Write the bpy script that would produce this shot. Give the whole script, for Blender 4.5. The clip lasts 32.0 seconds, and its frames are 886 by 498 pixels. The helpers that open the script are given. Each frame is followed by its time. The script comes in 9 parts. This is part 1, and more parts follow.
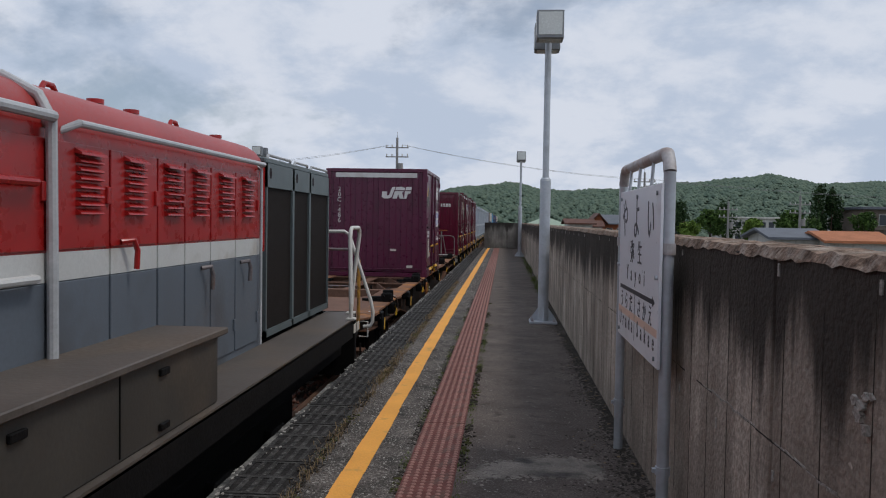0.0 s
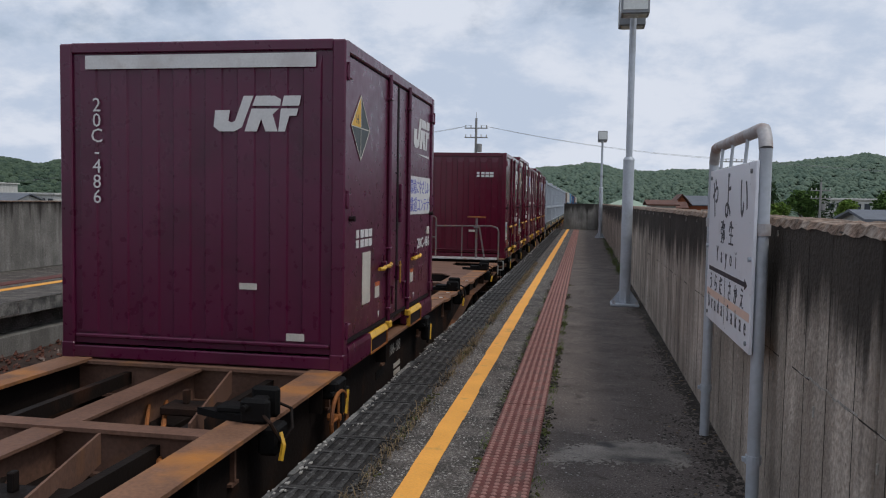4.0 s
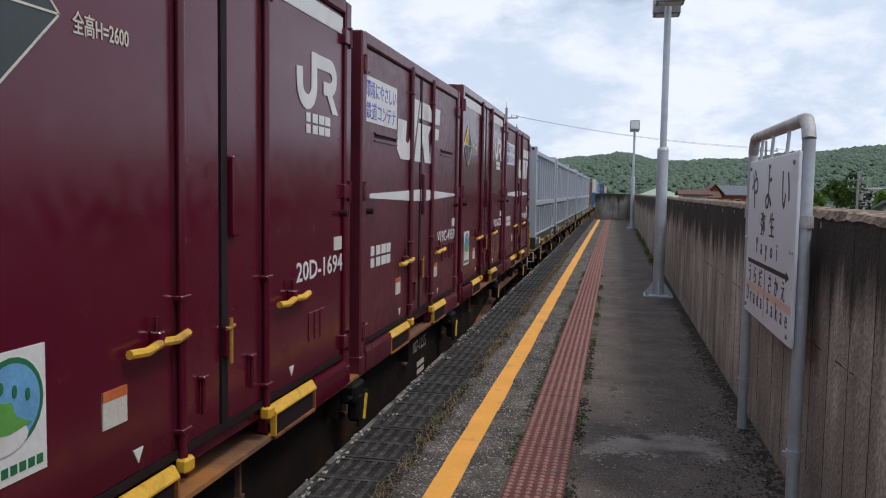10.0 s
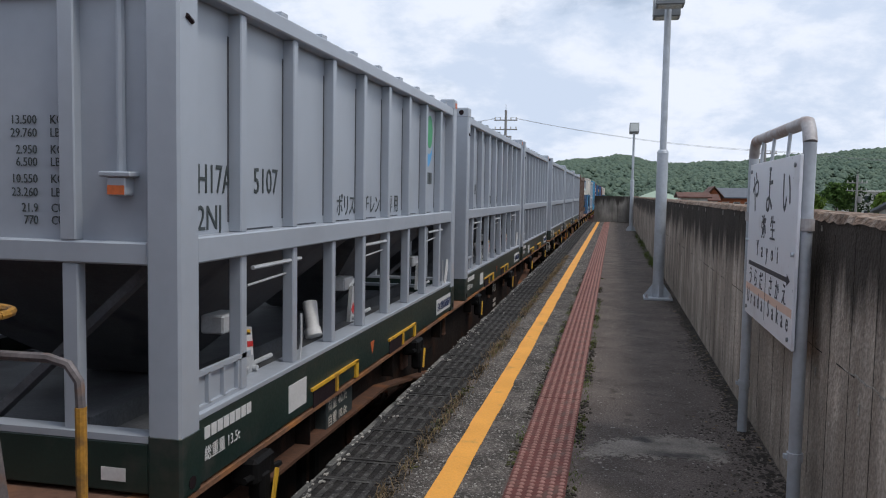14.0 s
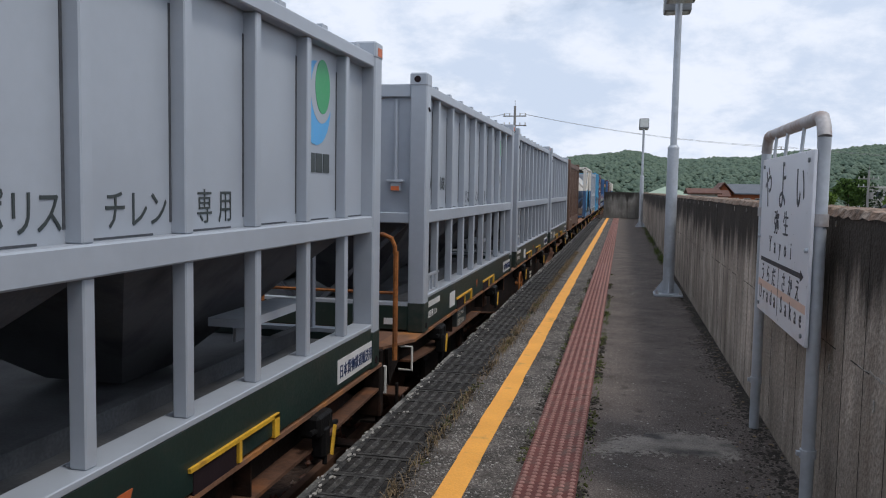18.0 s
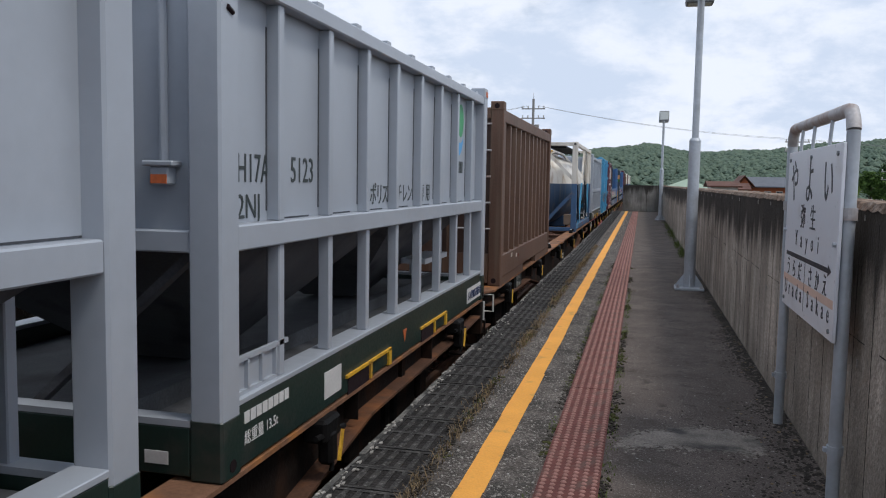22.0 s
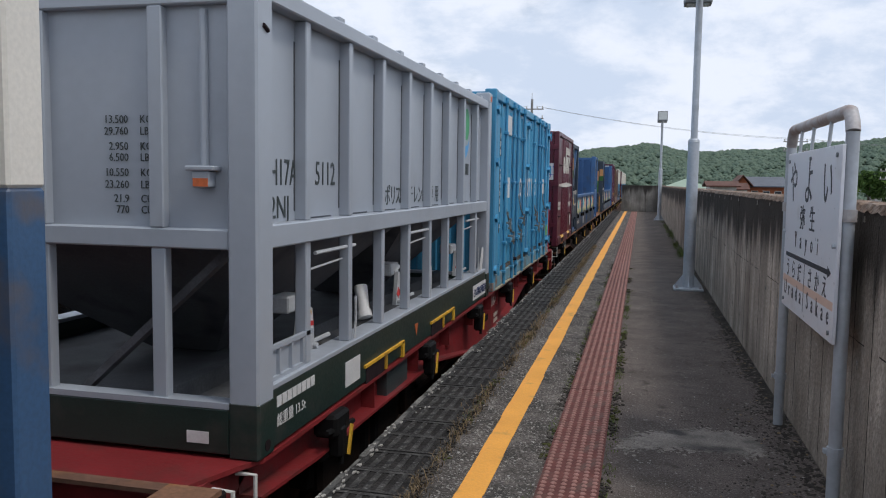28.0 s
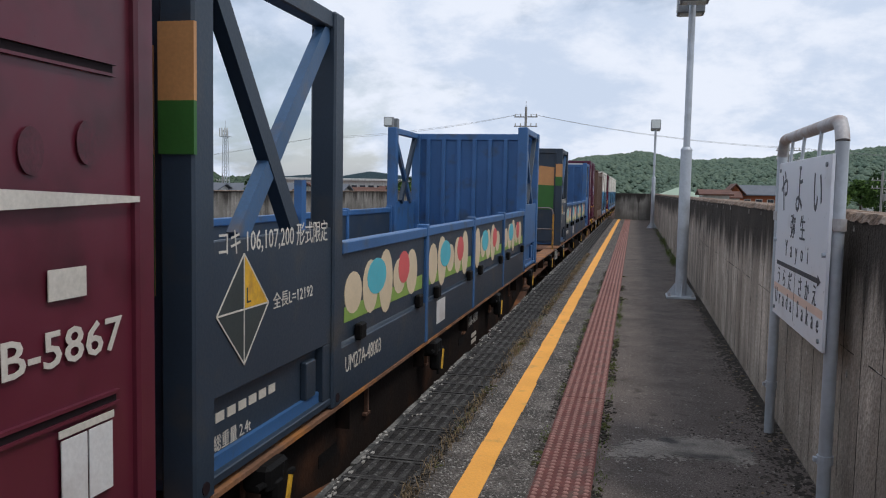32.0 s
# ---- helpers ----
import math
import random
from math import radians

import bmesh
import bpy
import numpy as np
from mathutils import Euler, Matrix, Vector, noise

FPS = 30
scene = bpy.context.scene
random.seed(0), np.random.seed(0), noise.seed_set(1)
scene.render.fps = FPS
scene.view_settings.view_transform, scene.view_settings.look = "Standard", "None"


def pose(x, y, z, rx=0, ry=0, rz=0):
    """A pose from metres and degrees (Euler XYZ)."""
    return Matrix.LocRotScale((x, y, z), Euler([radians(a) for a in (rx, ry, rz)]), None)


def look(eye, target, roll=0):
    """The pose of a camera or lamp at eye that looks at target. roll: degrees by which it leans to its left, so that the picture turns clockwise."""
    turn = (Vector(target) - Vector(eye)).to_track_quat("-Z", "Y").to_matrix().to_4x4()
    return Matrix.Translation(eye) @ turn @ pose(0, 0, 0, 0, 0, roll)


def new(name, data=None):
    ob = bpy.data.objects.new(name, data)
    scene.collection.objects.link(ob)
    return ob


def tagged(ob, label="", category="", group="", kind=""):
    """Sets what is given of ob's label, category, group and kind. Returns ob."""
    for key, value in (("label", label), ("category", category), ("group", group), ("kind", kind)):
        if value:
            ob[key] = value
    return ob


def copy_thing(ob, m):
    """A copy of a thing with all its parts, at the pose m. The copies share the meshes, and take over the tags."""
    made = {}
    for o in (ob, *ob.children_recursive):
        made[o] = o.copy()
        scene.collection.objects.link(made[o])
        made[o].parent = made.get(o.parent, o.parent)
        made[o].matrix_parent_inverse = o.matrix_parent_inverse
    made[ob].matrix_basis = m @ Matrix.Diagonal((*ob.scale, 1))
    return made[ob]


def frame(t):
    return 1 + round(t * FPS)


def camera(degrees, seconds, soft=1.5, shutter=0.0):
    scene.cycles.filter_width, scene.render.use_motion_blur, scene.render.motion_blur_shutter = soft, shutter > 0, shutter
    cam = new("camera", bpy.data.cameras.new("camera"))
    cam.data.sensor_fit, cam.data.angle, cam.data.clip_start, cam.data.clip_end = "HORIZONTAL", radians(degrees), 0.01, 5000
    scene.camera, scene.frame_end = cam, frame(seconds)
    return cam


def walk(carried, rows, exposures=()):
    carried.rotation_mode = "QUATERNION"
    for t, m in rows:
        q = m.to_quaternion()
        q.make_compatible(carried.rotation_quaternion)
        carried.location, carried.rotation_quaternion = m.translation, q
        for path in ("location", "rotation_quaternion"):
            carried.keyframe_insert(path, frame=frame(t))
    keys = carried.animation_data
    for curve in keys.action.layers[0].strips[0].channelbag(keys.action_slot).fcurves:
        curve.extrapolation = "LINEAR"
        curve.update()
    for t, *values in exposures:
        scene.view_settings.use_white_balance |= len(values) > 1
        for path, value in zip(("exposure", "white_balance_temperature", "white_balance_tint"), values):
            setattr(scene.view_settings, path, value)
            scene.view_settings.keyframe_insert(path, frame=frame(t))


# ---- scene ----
cam = camera(57.8, 32.0, 1.1)
PATH = [
    (0, (0.209, 0.651, 1.492), (0.057, 2.644, 1.421), 0.9),
    (0.5, (0.202, 0.686, 1.486), (0.042, 2.679, 1.418), 1.1),
    (1, (0.198, 0.668, 1.488), (0.024, 2.66, 1.42), 1.0),
    (1.5, (0.192, 0.67, 1.487), (-0.005, 2.659, 1.42), 1.1),
    (2, (0.188, 0.67, 1.487), (-0.052, 2.654, 1.408), 1.1),
    (2.5, (0.188, 0.667, 1.481), (-0.072, 2.648, 1.387), 1.0),
    (3, (0.185, 0.68, 1.484), (-0.109, 2.656, 1.375), 1.0),
    (3.5, (0.184, 0.688, 1.482), (-0.138, 2.658, 1.365), 1.0),
    (5.5, (0.175, 0.688, 1.483), (-0.202, 2.648, 1.353), 1.0),
    (6, (0.167, 0.684, 1.483), (-0.208, 2.644, 1.349), 1.1),
    (6.5, (0.16, 0.683, 1.486), (-0.211, 2.644, 1.349), 1.1),
    (7, (0.155, 0.682, 1.483), (-0.22, 2.642, 1.342), 1.1),
    (7.5, (0.149, 0.678, 1.481), (-0.23, 2.636, 1.335), 1.1),
    (8, (0.146, 0.677, 1.483), (-0.236, 2.635, 1.334), 1.0),
    (8.5, (0.141, 0.67, 1.483), (-0.247, 2.626, 1.33), 1.1),
    (9, (0.145, 0.677, 1.482), (-0.253, 2.631, 1.325), 1.1),
    (9.5, (0.147, 0.679, 1.486), (-0.261, 2.631, 1.333), 1.0),
    (10, (0.149, 0.678, 1.49), (-0.266, 2.629, 1.343), 0.9),
    (10.5, (0.149, 0.681, 1.49), (-0.262, 2.633, 1.342), 1.0),
    (11, (0.147, 0.667, 1.486), (-0.258, 2.62, 1.339), 0.9),
    (11.5, (0.148, 0.679, 1.486), (-0.255, 2.633, 1.338), 0.8),
    (12, (0.153, 0.681, 1.486), (-0.25, 2.635, 1.338), 0.8),
    (12.5, (0.149, 0.675, 1.492), (-0.254, 2.628, 1.342), 0.9),
    (13, (0.153, 0.677, 1.491), (-0.252, 2.63, 1.344), 0.9),
    (13.5, (0.15, 0.669, 1.492), (-0.26, 2.621, 1.349), 0.9),
    (14, (0.139, 0.672, 1.491), (-0.274, 2.624, 1.349), 1.0),
    (14.5, (0.139, 0.683, 1.489), (-0.278, 2.634, 1.347), 1.0),
    (16.5, (0.132, 0.669, 1.492), (-0.292, 2.618, 1.342), 0.9),
    (17, (0.132, 0.669, 1.492), (-0.292, 2.618, 1.342), 0.9),
    (17.5, (0.134, 0.68, 1.489), (-0.293, 2.628, 1.338), 0.9),
    (18, (0.127, 0.681, 1.487), (-0.307, 2.628, 1.335), 1.0),
    (18.5, (0.12, 0.692, 1.492), (-0.316, 2.637, 1.333), 0.9),
    (19, (0.104, 0.683, 1.494), (-0.348, 2.625, 1.33), 1.0),
    (19.5, (0.104, 0.682, 1.492), (-0.371, 2.618, 1.326), 1.0),
    (20, (0.106, 0.687, 1.493), (-0.379, 2.62, 1.327), 0.9),
    (20.5, (0.103, 0.66, 1.493), (-0.389, 2.591, 1.328), 0.9),
    (21, (0.099, 0.667, 1.492), (-0.395, 2.598, 1.33), 1.0),
    (21.5, (0.096, 0.676, 1.491), (-0.389, 2.609, 1.327), 1.0),
    (22, (0.099, 0.679, 1.489), (-0.377, 2.614, 1.319), 1.0),
    (22.5, (0.099, 0.682, 1.492), (-0.372, 2.618, 1.315), 1.0),
    (23, (0.098, 0.686, 1.492), (-0.371, 2.621, 1.309), 1.0),
    (23.5, (0.097, 0.7, 1.486), (-0.37, 2.636, 1.299), 0.9),
    (24, (0.099, 0.686, 1.492), (-0.368, 2.622, 1.301), 1.0),
    (24.5, (0.101, 0.671, 1.494), (-0.368, 2.606, 1.303), 1.0),
    (25, (0.101, 0.664, 1.494), (-0.374, 2.598, 1.307), 1.0),
    (25.5, (0.096, 0.676, 1.495), (-0.381, 2.609, 1.306), 1.0),
    (26, (0.089, 0.688, 1.49), (-0.39, 2.621, 1.302), 1.0),
    (26.5, (0.087, 0.673, 1.492), (-0.394, 2.604, 1.3), 1.0),
    (28.5, (0.097, 0.682, 1.501), (-0.374, 2.619, 1.339), 0.8),
    (29, (0.093, 0.661, 1.503), (-0.376, 2.598, 1.343), 0.8),
    (29.5, (0.096, 0.677, 1.495), (-0.37, 2.616, 1.337), 0.8),
    (30, (0.093, 0.68, 1.498), (-0.363, 2.621, 1.337), 1.0),
    (30.5, (0.088, 0.668, 1.497), (-0.363, 2.61, 1.335), 1.1),
    (31, (0.09, 0.651, 1.494), (-0.362, 2.593, 1.334), 1.3),
    (31.5, (0.098, 0.671, 1.504), (-0.357, 2.613, 1.348), 0.8),
    (32, (0.104, 0.673, 1.501), (-0.355, 2.614, 1.35), 1.1),
]
walk(cam, [(t, look(e, g, r)) for t, e, g, r in PATH], [(0, -0.33), (3.5, -0.28), (6, -0.04), (10, 0.1), (14, 0.07), (19, 0.05), (22, 0.08), (24, 0.17), (25.3, 0.14), (26.5, 0.1), (29, 0.03), (32, 0.0)])

# ---- world and sun ----
scene.view_settings.exposure = 0.0
world = bpy.data.worlds.new("sky")
scene.world = world
world.use_nodes = True
wn, wl = world.node_tree.nodes, world.node_tree.links
wn.clear()


def wnode(kind, **values):
    n = wn.new(kind)
    for k, v in values.items():
        if k in n.inputs:
            n.inputs[k].default_value = v
    return n


w_out = wnode("ShaderNodeOutputWorld")
w_bg = wnode("ShaderNodeBackground", Strength=0.1)
w_sky = wnode("ShaderNodeTexSky")
w_sky.sky_type, w_sky.sun_disc = "NISHITA", False
w_sky.sun_elevation, w_sky.sun_rotation = radians(58), radians(105)
w_sky.air_density, w_sky.dust_density, w_sky.ozone_density = 1.0, 1.5, 1.5
w_tex = wnode("ShaderNodeTexCoord")
w_sep = wnode("ShaderNodeSeparateXYZ")
wl.new(w_tex.outputs["Generated"], w_sep.inputs[0])
# the cloud layer is a flat sheet seen from below: direction divided by its height
w_h = wn.new("ShaderNodeMath")
w_h.operation = "MAXIMUM"
w_h.inputs[1].default_value = 0.0
wl.new(w_sep.outputs["Z"], w_h.inputs[0])
w_h2 = wn.new("ShaderNodeMath")
w_h2.operation = "ADD"
w_h2.inputs[1].default_value = 0.42
wl.new(w_h.outputs[0], w_h2.inputs[0])
w_dx, w_dy = wn.new("ShaderNodeMath"), wn.new("ShaderNodeMath")
for n, axis in ((w_dx, "X"), (w_dy, "Y")):
    n.operation = "DIVIDE"
    wl.new(w_sep.outputs[axis], n.inputs[0])
    wl.new(w_h2.outputs[0], n.inputs[1])
w_com = wnode("ShaderNodeCombineXYZ")
wl.new(w_dx.outputs[0], w_com.inputs["X"])
wl.new(w_dy.outputs[0], w_com.inputs["Y"])


def cloud_noise(scale, detail, rough, offset, warp=0.0):
    m = wnode("ShaderNodeMapping")
    m.inputs["Location"].default_value = offset
    wl.new(w_com.outputs[0], m.inputs["Vector"])
    n = wnode("ShaderNodeTexNoise", Scale=scale, Detail=detail, Roughness=rough, Distortion=warp)
    wl.new(m.outputs[0], n.inputs["Vector"])
    return n


def w_range(src, a, b, c, d):
    n = wnode("ShaderNodeMapRange")
    for k, v in zip(("From Min", "From Max", "To Min", "To Max"), (a, b, c, d)):
        n.inputs[k].default_value = v
    n.interpolation_type = "SMOOTHSTEP"
    wl.new(src, n.inputs["Value"])
    return n


cover = w_range(cloud_noise(1.5, 9, 0.58, (3.1, 7.7, 0.0), 0.15).outputs["Fac"], 0.36, 0.46, 0.42, 1.0)
grey = w_range(cloud_noise(3.6, 12, 0.6, (1.7, 4.2, 2.0), 0.1).outputs["Fac"], 0.4, 0.6, 0.0, 1.0)
w_cloud = wn.new("ShaderNodeMix")
w_cloud.data_type = "RGBA"
w_cloud.inputs[6].default_value = (6.0, 6.95, 8.6, 1)
w_cloud.inputs[7].default_value = (8.2, 8.75, 9.9, 1)
wl.new(grey.outputs[0], w_cloud.inputs[0])
w_mix = wn.new("ShaderNodeMix")
w_mix.data_type = "RGBA"
wl.new(cover.outputs[0], w_mix.inputs[0])
wl.new(w_sky.outputs[0], w_mix.inputs[6])
wl.new(w_cloud.outputs[2], w_mix.inputs[7])
wl.new(w_mix.outputs[2], w_bg.inputs["Color"])
wl.new(w_bg.outputs[0], w_out.inputs["Surface"])

sun = new("sun", bpy.data.lights.new("sun", "SUN"))
sun.data.energy, sun.data.angle, sun.data.color = 1.5, radians(12), (1.0, 0.96, 0.9)
sun.matrix_world = look((30, 6, 52), (0, 14, 0))

# ---- materials ----


def mat(name, color, rough=0.6, metal=0.0, vary=0.12, scale=6.0, fine=60.0, bump=0.05, stain=None, amount=0.3, stain_scale=3.0,
        streak=False, coat=0.0, each=0.0):
    """Paint, metal or stone: base colour, grain at two scales, a stain colour in patches (or hanging streaks)."""
    m = bpy.data.materials.new(name)
    m.use_nodes = True
    n, l = m.node_tree.nodes, m.node_tree.links
    b = n["Principled BSDF"]
    b.inputs["Metallic"].default_value = metal
    b.inputs["Coat Weight"].default_value = coat
    if rough >= 0.7:
        b.inputs["Specular IOR Level"].default_value = 0.15
    tc = n.new("ShaderNodeTexCoord")

    def noise_at(s, detail=4, squash=(1, 1, 1), seed=0.0):
        mp = n.new("ShaderNodeMapping")
        mp.inputs["Scale"].default_value = squash
        mp.inputs["Location"].default_value = (seed, seed * 1.7, seed * 0.6)
        l.new(tc.outputs["Object"], mp.inputs["Vector"])
        t = n.new("ShaderNodeTexNoise")
        t.inputs["Scale"].default_value, t.inputs["Detail"].default_value = s, detail
        l.new(mp.outputs[0], t.inputs["Vector"])
        return t.outputs["Fac"]

    def ramp(src, a, b2, lo, hi):
        r = n.new("ShaderNodeMapRange")
        for k, v in zip(("From Min", "From Max", "To Min", "To Max"), (a, b2, lo, hi)):
            r.inputs[k].default_value = v
        l.new(src, r.inputs["Value"])
        return r.outputs[0]

    def blend(kind, fac, a, c):
        x = n.new("ShaderNodeMix")
        x.data_type, x.blend_type = "RGBA", kind
        for i, v in ((0, fac), (6, a), (7, c)):
            if isinstance(v, (int, float, tuple)):
                x.inputs[i].default_value = v if i == 0 else (*v[:3], 1)
            else:
                l.new(v, x.inputs[i])
        return x.outputs[2]

    large, small = noise_at(scale), noise_at(fine, 3, seed=3.0)
    lo, hi = tuple(c * (1 - vary) for c in color), tuple(min(1, c * (1 + vary)) for c in color)
    col = blend("MIX", ramp(large, 0.3, 0.7, 0, 1), lo, hi)
    col = blend("MULTIPLY", 1.0, col, blend("MIX", ramp(small, 0.32, 0.68, 0, 1), (1 - vary,) * 3, (1 + vary * 0.7,) * 3))
    if stain:
        squash = (7, 7, 0.35) if streak else (1, 1, 1)
        s = ramp(noise_at(stain_scale, 6, squash, 9.0), 0.62 - 0.3 * amount, 0.8 - 0.2 * amount, 0, 1)
        col = blend("MIX", s, col, stain)
    if each:
        info = n.new("ShaderNodeObjectInfo")
        col = blend("MULTIPLY", 1.0, col, blend("MIX", info.outputs["Random"], (1 - each,) * 3, (1 + each,) * 3))
    l.new(col, b.inputs["Base Color"])
    l.new(ramp(small, 0.2, 0.8, max(0.03, rough - 0.1), min(1, rough + 0.1)), b.inputs["Roughness"])
    if bump:
        bm = n.new("ShaderNodeBump")
        bm.inputs["Strength"].default_value, bm.inputs["Distance"].default_value = bump, 0.02
        l.new(small, bm.inputs["Height"])
        l.new(bm.outputs[0], b.inputs["Normal"])
    return m


M_ASPHALT = mat("asphalt", (0.125, 0.102, 0.09), 0.9, vary=0.26, scale=2.3, fine=75, bump=0.6, stain=(0.07, 0.06, 0.052), amount=0.25, stain_scale=2.1)
M_ASPHALT_STRIP = mat("asphalt_strip", (0.112, 0.098, 0.088), 0.9, vary=0.5, scale=3, fine=50, bump=0.8, stain=(0.045, 0.042, 0.038), amount=0.45, stain_scale=4)


def speckle(m, scale, lo, hi, colour, top, seed=0.0):
    """Scatter grains of another colour over a material."""
    n, l = m.node_tree.nodes, m.node_tree.links
    b = n["Principled BSDF"]
    src = b.inputs["Base Color"].links[0].from_socket
    tc = n.new("ShaderNodeTexCoord")
    mp = n.new("ShaderNodeMapping")
    mp.inputs["Location"].default_value = (seed, seed * 2.1, seed * 0.4)
    l.new(tc.outputs["Object"], mp.inputs["Vector"])
    t = n.new("ShaderNodeTexNoise")
    t.inputs["Scale"].default_value, t.inputs["Detail"].default_value = scale, 2
    l.new(mp.outputs[0], t.inputs["Vector"])
    r = n.new("ShaderNodeMapRange")
    for k, v in zip(("From Min", "From Max", "To Min", "To Max"), (lo, hi, 0.0, top)):
        r.inputs[k].default_value = v
    l.new(t.outputs["Fac"], r.inputs["Value"])
    x = n.new("ShaderNodeMix")
    x.data_type = "RGBA"
    l.new(r.outputs[0], x.inputs[0])
    l.new(src, x.inputs[6])
    x.inputs[7].default_value = (*colour, 1)
    l.new(x.outputs[2], b.inputs["Base Color"])
    return m


for m_a, k_a in ((M_ASPHALT, 1.0), (M_ASPHALT_STRIP, 1.25)):
    speckle(m_a, 95, 0.58, 0.66, (0.24 * k_a, 0.22 * k_a, 0.2 * k_a), 0.8, 2.0)
    speckle(m_a, 38, 0.68, 0.72, (0.42 * k_a, 0.4 * k_a, 0.37 * k_a), 0.8, 11.0)
    speckle(m_a, 90, 0.58, 0.68, (0.03, 0.027, 0.024), 0.85, 5.0)
    speckle(m_a, 9, 0.6, 0.75, (0.045, 0.04, 0.034), 0.7, 8.0)
M_EDGE = mat("edge_block", (0.047, 0.044, 0.042), 0.85, vary=0.45, scale=6, fine=60, bump=0.6, stain=(0.1, 0.095, 0.088), amount=0.3, stain_scale=9, each=0.2)
M_GROOVE = mat("edge_groove_dirt", (0.026, 0.0235, 0.022), 0.95, vary=0.4, scale=8, fine=60, bump=0.5, each=0.2)
speckle(M_EDGE, 40, 0.6, 0.68, (0.17, 0.165, 0.155), 0.7, 3.0)
speckle(M_EDGE, 14, 0.58, 0.7, (0.018, 0.018, 0.018), 0.85, 6.0)
M_NOSE = mat("edge_concrete", (0.2, 0.19, 0.175), 0.9, vary=0.4, scale=5, fine=60, bump=0.5, stain=(0.05, 0.05, 0.048), amount=0.8, stain_scale=6)
M_YELLOW = mat("line_paint", (0.8, 0.37, 0.075), 0.7, vary=0.06, scale=3, fine=80, bump=0.15, stain=(0.42, 0.26, 0.09), amount=0.12, stain_scale=9)
M_TACTILE = mat("tactile_tile", (0.135, 0.05, 0.043), 0.75, vary=0.18, scale=4, fine=60, bump=0.2, stain=(0.13, 0.09, 0.075), amount=0.2, stain_scale=8, each=0.12)
M_STUD = mat("tactile_stud", (0.31, 0.17, 0.145), 0.75, vary=0.2, scale=8, fine=80, bump=0.2)


